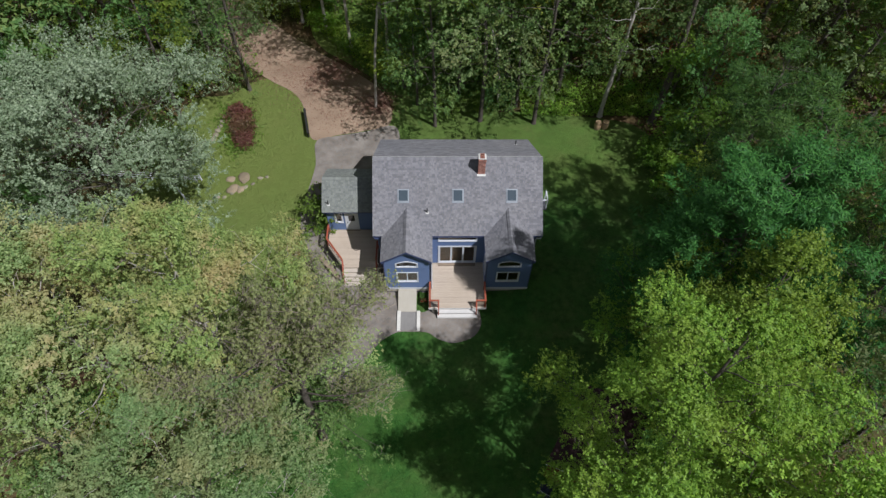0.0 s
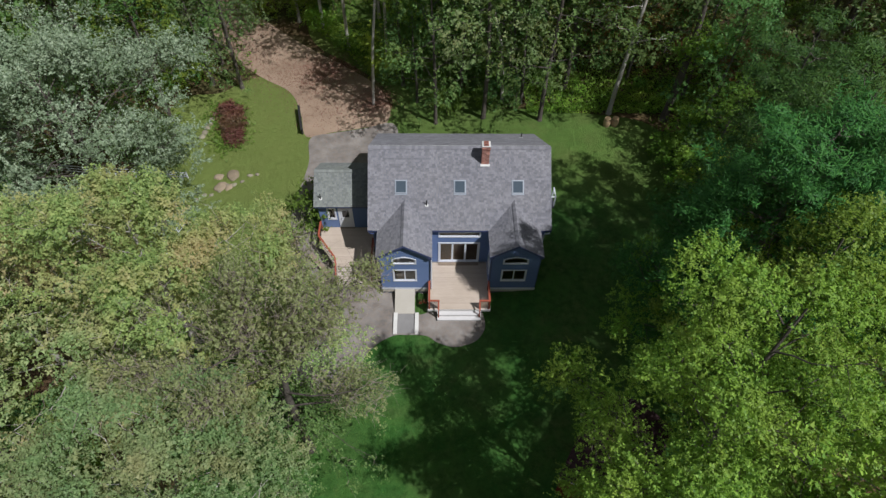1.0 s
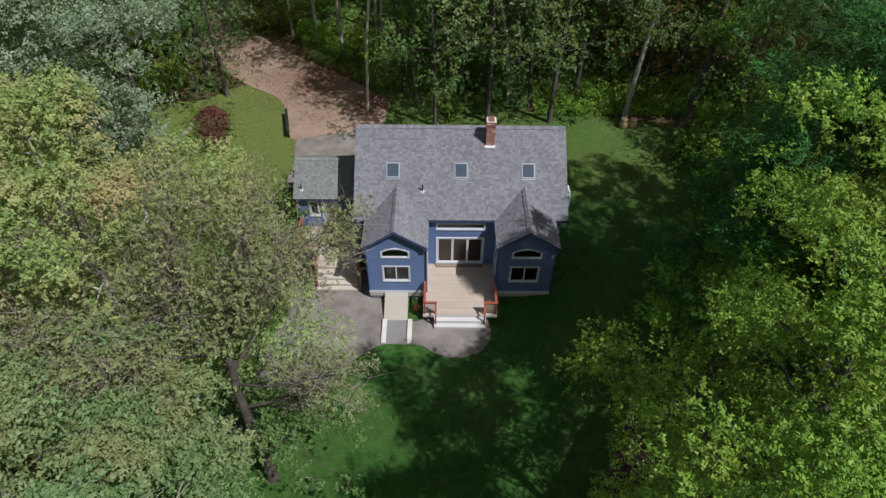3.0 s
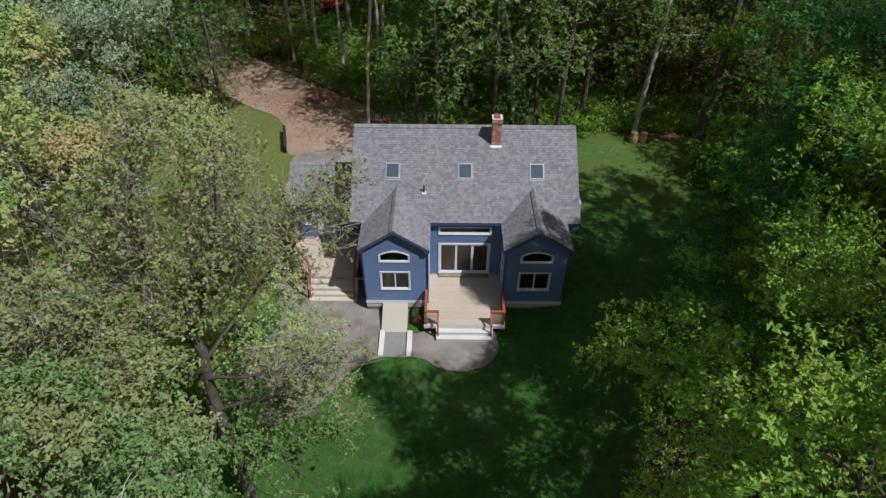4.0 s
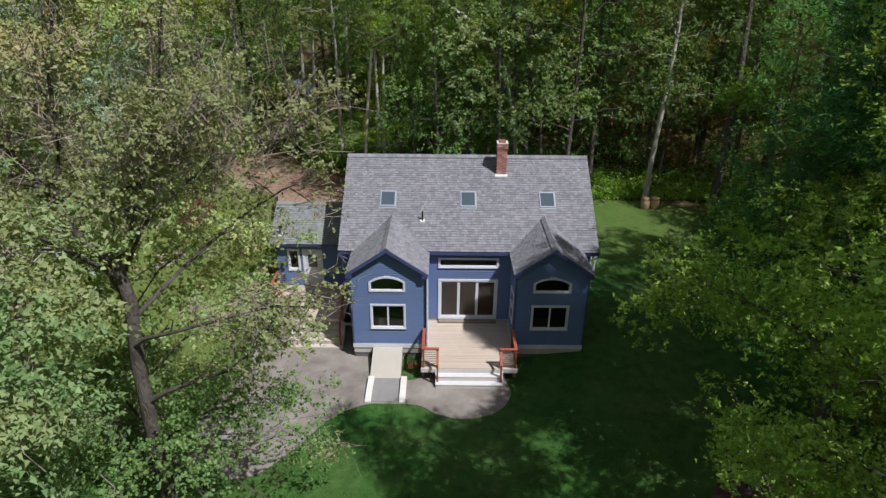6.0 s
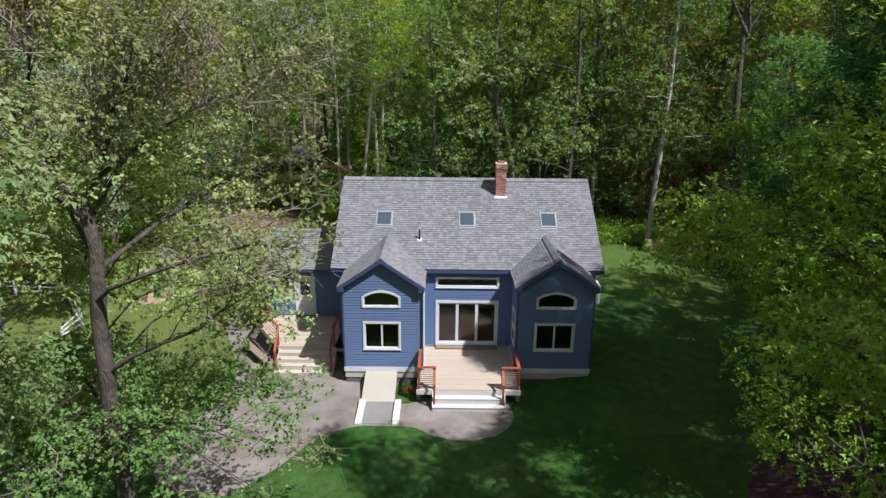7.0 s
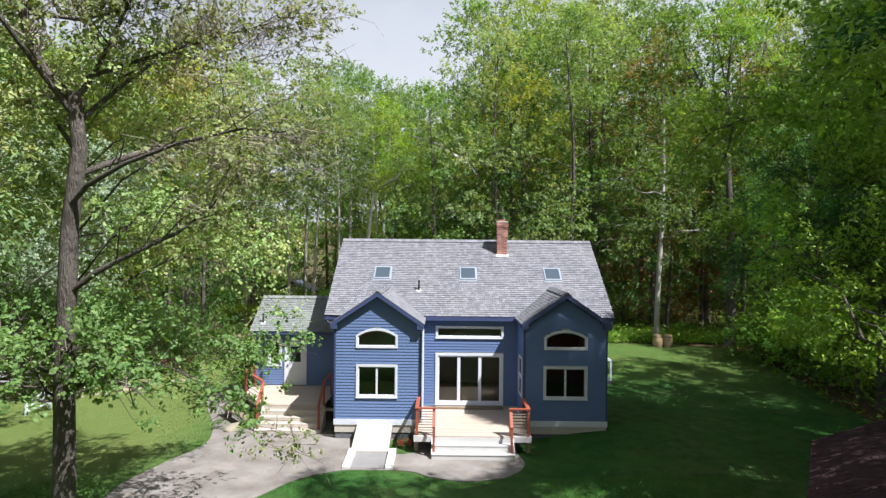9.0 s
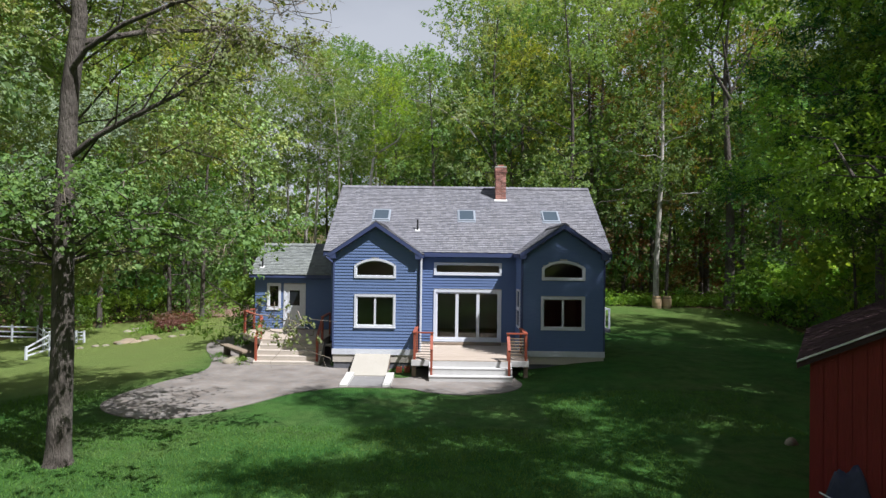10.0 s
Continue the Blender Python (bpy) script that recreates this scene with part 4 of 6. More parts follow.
for a, b in ((-1.12, -0.5), (2.35, 2.97)):
    part("fascia", boxes((a, b, 22.3, 22.338, 0.5, DECK_Z - 0.003)), M_STEP, deck)
for x in (-1.12, 2.94):
    part("fascia", boxes((x - 0.005, x + 0.03, 22.34, 24.0, 0.5, DECK_Z - 0.036)), M_STEP, deck)
for i, zt in enumerate((0.47, 0.24)):
    yf = 22.07 - 0.25 * i
    part("step_tread", boxes((-0.5, 2.35, yf - 0.02, yf + 0.27, zt - 0.04, zt), bevel=0.006), M_STEP, deck)
    part("step_riser", boxes((-0.48, 2.33, yf + 0.245, yf + 0.27, zt, zt + 0.23 - 0.04)), M_STEP, deck)
part("step_riser", boxes((-0.48, 2.33, 21.82, 21.85, 0.05, 0.2)), M_STEP, deck)
for x in (-0.5, 2.32):
    part("stringer", prism([(21.84, 0.03), (22.34, 0.03), (22.34, 0.66), (22.1, 0.43), (21.84, 0.2)], "x", x, x + 0.035), M_STEP, deck)
# added brown board stands in for a band of shadow dapples and wet leaves
part("door_sill_step", boxes((-0.42, 2.32, 25.86, 26.1, DECK_Z + 0.004, DECK_Z + 0.09), bevel=0.008), M_TIMBER, deck)
for x in (-1.05, 0.92, 2.9):
    for y in (22.6, 24.4):
        part("pier", boxes((x - 0.07, x + 0.07, y, y + 0.14, -0.1, 0.66)), M_TIMBER, deck)
RAIL_TOP = 1.62
def post(x, y, z0, z1, parent, s=0.045):
    return part("post", boxes((x - s, x + s, y - s, y + s, z0, z1), bevel=0.006), M_RAIL, parent)
def beam(a, b, w, h, parent, name="top_rail", mat=None):
    """A straight rail from a to b, w wide and h deep."""
    a, b = Vector(a), Vector(b)
    d = (b - a).normalized()
    s = d.cross(Vector((0, 0, 1))).normalized() * (w / 2)
    u = s.cross(d).normalized() * (h / 2)
    bm = bmesh.new()
    vs = [bm.verts.new(p + i * s + j * u) for p in (a, b) for i, j in ((-1, -1), (1, -1), (1, 1), (-1, 1))]
    bm.faces.new(vs[:4]); bm.faces.new(vs[7:3:-1])
    for i in range(4):
        j = (i + 1) % 4
        bm.faces.new((vs[i], vs[4 + i], vs[4 + j], vs[j]))
    return part(name, bm, mat or M_RAIL, parent)
def cable(a, b, parent):
    return beam(a, b, 0.018, 0.018, parent, "cable", M_BLACK)
for xs, xo in ((-0.42, -1.02), (2.25, 2.87)):
    post(xo, 22.4, DECK_Z, RAIL_TOP, deck); post(xo, 23.85, DECK_Z, RAIL_TOP + 0.05, deck)
    post(xs, 22.4, DECK_Z, RAIL_TOP, deck)
    post(xs, 22.03, 0.02, 1.1, deck, 0.04)
    beam((min(xo, xs) - 0.06, 22.4, RAIL_TOP + 0.02), (max(xo, xs) + 0.06, 22.4, RAIL_TOP + 0.02), 0.13, 0.04, deck)
    beam((xo, 22.35, RAIL_TOP + 0.024), (xo, 23.93, RAIL_TOP + 0.024), 0.13, 0.04, deck)
    beam((xs, 22.4, RAIL_TOP - 0.06), (xs, 21.98, 1.1), 0.1, 0.04, deck)
    for i in range(9):
        z = DECK_Z + 0.09 + i * 0.092
        if xs < 0: cable((xo, 22.4, z), (xs, 22.4, z), deck)
        cable((xo, 22.4, z), (xo, 23.85, z), deck)

for i in range(7):
    beam((2.3, 22.4, DECK_Z + 0.14 + i * 0.105), (2.82, 22.4, DECK_Z + 0.14 + i * 0.105), 0.02, 0.045, deck, "slat", M_TIMBER)

# ---- side landing and steps ----
LAND_Z = 0.87
landing = thing("side_landing", (-6.2, 27.2, 0.0), "weathered wooden landing with broad steps and red railings", "porch")
board_y = 25.66
while board_y < 29.1:
    y1_ = min(board_y + 0.14, 29.12)
    t = min(1, max(0, (board_y - 25.66) / 1.9))
    part("deck_board", boxes((-7.4 - 1.35 * t, -4.9, board_y, y1_ - 0.006, LAND_Z - 0.035, LAND_Z + rngb.uniform(-0.002, 0.002))), M_DECK, landing)
    board_y += 0.14
beamline = [(-8.72, 29.1), (-8.72, 27.6), (-7.42, 25.7), (-4.92, 25.68)]
for (ax, ay), (bx, by) in zip(beamline, beamline[1:]):
    beam((ax, ay, LAND_Z - 0.13), (bx, by, LAND_Z - 0.13), 0.035, 0.18, landing, "fascia", M_LSTEP)
for i in range(4):
    zt = LAND_Z - 0.175 * (i + 1)
    yf = 25.4 - 0.28 * i
    part("step_tread", boxes((-7.35, -4.82, yf - 0.02, yf + 0.28, zt - 0.04, zt), bevel=0.006), M_LSTEP, landing)
    part("step_riser", boxes((-7.33, -4.84, yf + 0.26, yf + 0.285, zt, zt + 0.134)), M_LSTEP, landing)
part("step_riser", boxes((-7.33, -4.84, 24.54, 24.565, 0.03, 0.13)), M_LSTEP, landing)
for x in (-7.36, -4.84):
    part("stringer", prism([(24.54, 0.03), (25.66, 0.03), (25.66, 0.82), (24.56, 0.14)], "x", x, x + 0.035), M_LSTEP, landing)
for x, y in ((-8.5, 28.6), (-7.6, 26.6), (-5.1, 25.9), (-5.1, 28.6)):
    part("pier", boxes((x - 0.07, x + 0.07, y - 0.07, y + 0.07, -0.15, LAND_Z - 0.04)), M_TIMBER, landing)
LP = [(-8.68, 28.9), (-8.68, 27.62), (-7.42, 25.78)]
for x, y in LP: post(x, y, LAND_Z, 1.78, landing)
for (ax, ay), (bx, by) in zip(LP, LP[1:]):
    beam((ax, ay, 1.8), (bx, by, 1.8), 0.13, 0.04, landing)
    for i in range(4): cable((ax, ay, LAND_Z + 0.15 + i * 0.19), (bx, by, LAND_Z + 0.15 + i * 0.19), landing)
post(-7.3, 24.75, 0.02, 1.05, landing)
beam((-7.38, 25.78, 1.72), (-7.3, 24.7, 1.07), 0.1, 0.04, landing)
post(-4.92, 25.72, LAND_Z, 1.78, landing); post(-4.92, 24.75, 0.02, 1.05, landing); post(-4.92, 27.4, LAND_Z, 1.78, landing)
beam((-4.92, 27.4, 1.8), (-4.92, 25.68, 1.8), 0.13, 0.04, landing)
beam((-4.92, 25.72, 1.74), (-4.92, 24.7, 1.07), 0.1, 0.04, landing)
part("cross_beam", boxes((-4.86, -4.2, 25.7, 25.8, 0.62, 0.72)), M_LSTEP, landing)

# ---- ramp and kerbs ----
ramp = thing("ramp", (-2.65, 23.2, 0.0), "sloping beige boarded ramp leading down from the house wall", "ramp")
for i in range(9):
    x0 = -3.31 + i * 0.146
    part("plank", slab([(x0, 23.96, 0.62), (x0 + 0.1445, 23.96, 0.62), (x0 + 0.1445, 22.36, 0.13), (x0, 22.36, 0.13)], 0.05), M_RAMP, ramp)
for x in (-3.3, -2.04):
    part("joist", prism([(23.95, 0.56), (23.95, 0.3), (22.5, 0.03), (22.38, 0.08)], "x", x, x + 0.04), M_TIMBER, ramp)
kerb = thing("kerb", (-3.235, 21.6, 0.0), "pale concrete kerb beside the stone mosaic slab", "kerb", "kerbs of the ramp")
M_KERB = surface("pale_concrete", (0.6, 0.59, 0.56), (0.52, 0.51, 0.48), (0.42, 0.4, 0.37), 0.85, 1.2, 16, 0.2)
part("kerb_stone", prism([(20.84, -0.05), (22.37, -0.05), (22.37, 0.24), (20.88, 0.15), (20.84, 0.12)], "x", -3.36, -3.11), M_KERB, kerb)
copy_thing(kerb, Matrix.Translation((-3.235 + 1.39, 21.6, 0.0)))
# plain dark slab standing for a stone mosaic
M_MOSAIC = surface("mosaic", (0.2, 0.195, 0.195), (0.15, 0.145, 0.145), (0.25, 0.24, 0.22), 0.9, 1.0, 25, 0.3)
tagged(part("asphalt_slab", slab([(-3.1, 20.9, 0.08), (-1.98, 20.9, 0.08), (-1.98, 22.36, 0.1), (-3.1, 22.36, 0.1)], 0.12), M_MOSAIC), "dark stone mosaic slab between two pale kerbs", kind="structure")

# grass strip with small planters between ramp and deck
sheet([(-1.95, 22.45), (-1.15, 22.5), (-1.12, 23.2), (-1.1, 23.92), (-1.5, 23.95), (-1.95, 23.92)], 0.085, "grass_strip", M_LAWN, "narrow strip of bright grass by the house", 0.5)
planter = thing("planter", (-1.62, 23.25, 0.08), "small rust-brown wooden planter in the grass", "planter", "planters by the ramp")
part("box", boxes((-1.72, -1.52, 23.13, 23.37, 0.08, 0.3), bevel=0.01), M_RAIL, planter)
part("soil", boxes((-1.70, -1.54, 23.15, 23.35, 0.3, 0.305)), M_LITTER, planter)
copy_thing(planter, Matrix.Translation((-1.32, 23.28, 0.08)))

# ---- red shed ----
SHED_TURN = -32.1
shed = thing("shed", (5.7, 10.95, 0.0), "dark red boarded garden shed with a brown shingle roof", "shed", turn=SHED_TURN)
def shed_part(name, bm, mat, parent=None, label=""):
    bmesh.ops.translate(bm, verts=bm.verts, vec=ORIGIN[shed.name])
    return part(name, bm, mat, parent or shed, label)
SL, SW, SE, SS = 5.5, 4.2, 2.72, 0.52    # length back, width, eave height, slope
bx = 0.18
n = int(SW / 0.2)
for i in range(n):
    a, b = bx + (SW - 0.2) * i / n, bx + (SW - 0.2) * (i + 1) / n
    top = SE + SS * min((a + b) / 2, SW - (a + b) / 2) - 0.12
    shed_part("board", boxes((a + 0.004, b - 0.004, 0.15, 0.175, -0.1, top)), M_SHED)
shed_part("wall", prism([(bx, -0.1), (SW - bx, -0.1), (SW - bx, SE), (SW / 2, SE + SS * SW / 2 - 0.15), (bx, SE)], "y", 0.176, 0.25), M_SHED)
shed_part("wall", boxes((bx, bx + 0.08, 0.25, SL, -0.1, SE + 0.0)), M_SHED)
shed_part("wall", boxes((SW - bx - 0.08, SW - bx, 0.25, SL, -0.1, SE)), M_SHED)
shed_part("wall", prism([(bx, -0.1), (SW - bx, -0.1), (SW - bx, SE), (SW / 2, SE + SS * SW / 2 - 0.15), (bx, SE)], "y", SL - 0.08, SL), M_SHED)
sroof = shed_part("roof", prism([(0, SE - 0.02), (SW / 2, SE + SS * SW / 2 - 0.02), (SW, SE - 0.02), (SW, SE - 0.12), (SW / 2, SE + SS * SW / 2 - 0.12), (0, SE - 0.12)], "y", 0, SL + 0.15), M_SHED_ROOF)
for s in (0, 1):
    o = Vector((0 if s == 0 else SW, -0.02, SE - 0.03)) + ORIGIN[shed.name]
    shingles("shingles", o, (0, 1, 0), ((1 if s == 0 else -1) * SW / 2, 0, SS * SW / 2), SL + 0.19, math.hypot(SW / 2, SS * SW / 2), sroof, M_SHED_ROOF, seed=50 + s)
for s in (0, 1):
    a, b = (0, SE) if s == 0 else (SW, SE), (SW / 2, SE + SS * SW / 2)
    shed_part("drip_edge", prism([(a[0], a[1] - 0.015), (b[0], b[1] - 0.015), (b[0], b[1] + 0.015), (a[0], a[1] + 0.015)], "y", -0.045, -0.02), M_FLASH, sroof)
tarp = thing("tarp_heap", (5.9, 9.98, 0.0), "navy tarpaulin over a waist-high heap with a white cord", "tarp", turn=SHED_TURN)
def heap(w, d, h, seed, nx=14, ny=10):
    bm = bmesh.new()
    rows = []
    for j in range(ny + 1):
        row = []
        for i in range(nx + 1):
            u, v = i / nx * 2 - 1, j / ny * 2 - 1
            e = max(0, 1 - max(abs(u) ** 4, abs(v) ** 4)) ** 0.5
            z = h * e * (0.85 + 0.3 * noise.noise(Vector((u * 2 + seed, v * 2, 0))))
            row.append(bm.verts.new((u * w / 2, v * d / 2, z)))
        rows.append(row)
    for j in range(ny):
        for i in range(nx): bm.faces.new((rows[j][i], rows[j][i + 1], rows[j + 1][i + 1], rows[j + 1][i]))
    return bm
bm = heap(0.78, 0.6, 1.36, 3)
bmesh.ops.translate(bm, verts=bm.verts, vec=ORIGIN[tarp.name])
part("cover", bm, M_NAVY, tarp, smooth=True)
v, f = tube([(-0.36, -0.27, 1.0), (-0.15, -0.31, 0.93), (0.1, -0.31, 0.97), (0.36, -0.28, 0.95)], [0.012] * 4, 5)
bm = bmesh.new()
vs = [bm.verts.new(p + ORIGIN[tarp.name]) for p in v]
for q in f: bm.faces.new([vs[i] for i in q])
part("cord", bm, M_WHITE, tarp)

M_SANDSTONE = surface("tan_sandstone", (0.25, 0.19, 0.13), (0.18, 0.15, 0.1), (0.3, 0.24, 0.17), 0.9, 2.0, 14, 0.6, piece=0.15)
# ---- stones, barrels, fences, far things ----
def boulder(name, x, y, sx, sy, sz, seed, label, group="", mat=None):
    bm = bmesh.new()
    bmesh.ops.create_icosphere(bm, subdivisions=3, radius=1.0)
    for v in bm.verts:
        k = 1 + 0.28 * noise.noise(v.co * 1.3 + Vector((seed * 3.1, 0, 0))) + 0.1 * noise.noise(v.co * 3.5 + Vector((seed, 2, 0)))
        v.co = Vector((v.co.x * sx * k, v.co.y * sy * k, max(v.co.z, -0.5) * sz * k))
    ob = part(name, bm, mat or M_STONE, smooth=True)
    ob.location = (x, y, ground_z(x, y) + sz * (0.12 if name == "boulder" else 0.35))
    ob.rotation_euler = (0, 0, seed)
    return tagged(ob, label, "rock", group)


for i, (x, y, s) in enumerate(((-17.5, 34.5, 0.6), (-16.8, 35.7, 0.65), (-17.9, 35.6, 0.45), (-16.8, 34.4, 0.42))):
    boulder("boulder", x, y, s, s * 0.75, s * 0.34, i + 1, "tan sandstone boulder at the lawn's edge", "boulders on the lawn", M_SANDSTONE)
for i in range(7):
    boulder("edging_stone", -20.4 + 0.1 * i, 40.4 + i * 0.55, 0.3, 0.26, 0.14, 20 + i, "pale fieldstone edging the flower bed", "edging stones")
for i in range(9):
    boulder("edging_stone", -19.2 + i * 0.55, 33.2 + 0.3 * i + 0.2 * math.sin(i * 2), 0.2 + 0.06 * math.sin(i * 3), 0.17, 0.1, 40 + i, "fieldstone in a low tumbled wall", "stones of the low wall")
boulder("shed_rock", 8.15, 15.4, 0.17, 0.13, 0.14, 7, "pale rock lying in shade beside the shed")
tagged(sheet([(-19.7, 44.4), (-19.2, 41.8), (-18.5, 39.6), (-17.6, 38.8), (-16.9, 39.5), (-16.8, 41.6), (-17.5, 43.8), (-18.6, 44.8)], 0.06, "flower_bed", M_LITTER, "mulched flower bed with russet plants", 0.8), kind="structure")


def barrel(x, y, label):
    b = thing("barrel", (x, y, ground_z(x, y)), label, "barrel", "barrels at the wood's edge")
    z = ground_z(x, y) - 0.02
    prof = [(0.24, 0), (0.28, 0.2), (0.3, 0.42), (0.28, 0.64), (0.25, 0.82)]
    v, f = tube([(x, y, z + h) for r, h in prof], [r for r, h in prof], 18)
    bm = bmesh.new()
    vs = [bm.verts.new(p) for p in v]
    for q in f: bm.faces.new([vs[i] for i in q])
    bm.faces.new(vs[-18:])
    part("body", bm, M_BARREL, b, smooth=False)
    for h, r in ((0.14, 0.275), (0.68, 0.278)):
        v, f = tube([(x, y, z + h), (x, y, z + h + 0.05)], [r, r], 18)
        bm = bmesh.new()
        vs = [bm.verts.new(p) for p in v]
        for q in f: bm.faces.new([vs[i] for i in q])
        part("hoop", bm, M_TIMBER, b)
    return b


barrel(13.45, 39.75, "pale weathered wooden barrel under a birch")
barrel(14.1, 39.8, "rust-brown weathered wooden barrel under a birch")

fence = thing("fence", (-20.1, 32, -0.9), "white post and rail paddock fence", "fence")
# its near end, the corner, then away along the paddock; post heights
FP = [(-19.7, 29.78, 0.68), (-19.22, 30.76, 1.25), (-21.1, 33.15, 1.1), (-23.04, 35.59, 1.0), (-24.58, 35.68, 1.0), (-26.2, 35.8, 1.0), (-28.0, 35.9, 1.0), (-29.9, 36.1, 1.0), (-32.2, 36.3, 1.0)]
SPUR = [(-23.04, 35.59, 1.0), (-21.8, 35.57, 0.85), (-20.84, 35.56, 0.72), (-20.42, 35.6, 0.72)]
for line in (FP, SPUR):
    for i, (x, y, tall) in enumerate(line):
        z = ground_z(x, y)
        if line is FP or i:
            part("fence_post", boxes((x - 0.05, x + 0.05, y - 0.05, y + 0.05, z - 0.3, z + tall), bevel=0.01), M_WHITE, fence)
        if i:
            x0, y0, tall0 = line[i - 1]
            for h in (0.32, 0.6, 0.88):
                beam((x0, y0, ground_z(x0, y0) + h * tall0), (x, y, z + h * tall), 0.03, 0.07, fence, "fence_rail", M_WHITE)
barrier = thing("timber_barrier", (-12.0, 41.3, 0.0), "low dark timber rail beside the driveway", "barrier")
for t in (0.02, 0.5, 0.98):
    x, y = -12.35 + 0.65 * t, 42.8 - 2.9 * t
    part("post", boxes((x - 0.06, x + 0.06, y - 0.06, y + 0.06, -0.2, 0.55)), M_BLACK, barrier)
beam((-12.37, 42.9, 0.5), (-11.68, 39.8, 0.5), 0.2, 0.12, barrier, "rail", M_BLACK)
beam((-12.37, 42.9, 0.22), (-11.68, 39.8, 0.22), 0.06, 0.12, barrier, "rail", M_BLACK)

# log seat and planks by the side landing
bench = thing("log_bench", (-8.7, 26.0, 0.0), "rough plank bench on log ends beside the landing", "bench")
beam((-9.35, 27.0, 0.44), (-7.75, 25.05, 0.44), 0.34, 0.07, bench, "plank", M_TIMBER)
for t in (0.15, 0.85):
    x, y = -9.35 + 1.6 * t, 27.0 - 1.95 * t
    v, f = tube([(x, y, 0.0), (x, y, 0.4)], [0.15, 0.14], 10)
    bm = bmesh.new()
    vs = [bm.verts.new(p) for p in v]
    for q in f: bm.faces.new([vs[i] for i in q])
    part("log", bm, M_BARK, bench)
boulder("stepping_rock", -8.3, 25.0, 0.45, 0.28, 0.2, 61, "sandy rock beside the landing steps")
# white railing of the far side stoop
stoop = thing("side_stoop", (7.4, 31.7, 0.4), "small side stoop with white railing", "stoop")
part("platform", boxes((6.56, 8.2, 31.2, 32.2, 0.2, 0.8)), M_CONCRETE, stoop)
for x, y in ((8.15, 31.25), (8.15, 32.15), (6.7, 31.25)):
    part("post", boxes((x - 0.04, x + 0.04, y - 0.04, y + 0.04, 0.8, 1.75)), M_WHITE, stoop)
beam((8.15, 31.2, 1.78), (8.15, 32.2, 1.78), 0.08, 0.05, stoop, "top_rail", M_WHITE)
beam((6.65, 31.25, 1.78), (8.2, 31.25, 1.78), 0.08, 0.05, stoop, "top_rail", M_WHITE)

# far clearing: red cart and a tarpaulin shelter
cart = thing("garden_tractor", (-12.0, 66.8, ground_z(-12, 66.8)), "small bright red garden tractor among trees", "tractor")
gz = ground_z(-12, 66.8)
part("bonnet", boxes((-12.9, -11.7, 66.4, 67.2, gz + 0.4, gz + 1.05), bevel=0.08), M_RED, cart)
part("fender", boxes((-11.8, -11.0, 66.25, 67.35, gz + 0.45, gz + 0.85), bevel=0.1), M_RED, cart)
part("seat", boxes((-11.7, -11.25, 66.55, 67.05, gz + 0.85, gz + 1.2), bevel=0.05), M_RUBBER, cart)
for wx, wy, wr in ((-12.6, 66.3, 0.25), (-12.6, 67.3, 0.25), (-11.4, 66.25, 0.4), (-11.4, 67.35, 0.4)):
    v, f = tube([(wx, wy - 0.1, gz + wr), (wx, wy + 0.1, gz + wr)], [wr, wr], 14)
    bm = bmesh.new()
    vs = [bm.verts.new(p) for p in v]
    for q in f: bm.faces.new([vs[i] for i in q])
    bm.faces.new(vs[:14]); bm.faces.new(vs[14:])
    part("wheel", bm, M_RUBBER, cart)
shelter = thing("tarp_shelter", (-17.2, 72.4, ground_z(-17.2, 72.4)), "blue-grey tarpaulin shelter in the far clearing", "shelter")
gz = ground_z(-17.2, 72.4)
part("cover", prism([(-19.4, gz + 1.5), (-17.4, gz + 2.6), (-15.0, gz + 1.5), (-15.0, gz + 1.42), (-17.4, gz + 2.5), (-19.4, gz + 1.42)], "y", 70.4, 74.4), M_TARP, shelter)
for x in (-19.3, -15.1):
    for y in (70.5, 74.3):
        part("pole", boxes((x - 0.05, x + 0.05, y - 0.05, y + 0.05, gz - 0.2, gz + 1.5)), M_TIMBER, shelter)

# ---- trees ----
def quick_mesh(name, verts, quads, mat, smooth=False):
    me = bpy.data.meshes.new(name)
    me.vertices.add(len(verts))
    me.vertices.foreach_set("co", np.asarray(verts, dtype=np.float32).ravel())
    me.loops.add(quads.size)
    me.loops.foreach_set("vertex_index", quads.ravel().astype(np.int32))
    me.polygons.add(len(quads))
    me.polygons.foreach_set("loop_start", np.arange(0, quads.size, quads.shape[1], dtype=np.int32))
    if smooth:
        me.polygons.foreach_set("use_smooth", np.ones(len(quads), dtype=bool))
    me.materials.append(mat)
    me.update(calc_edges=True)
    return me


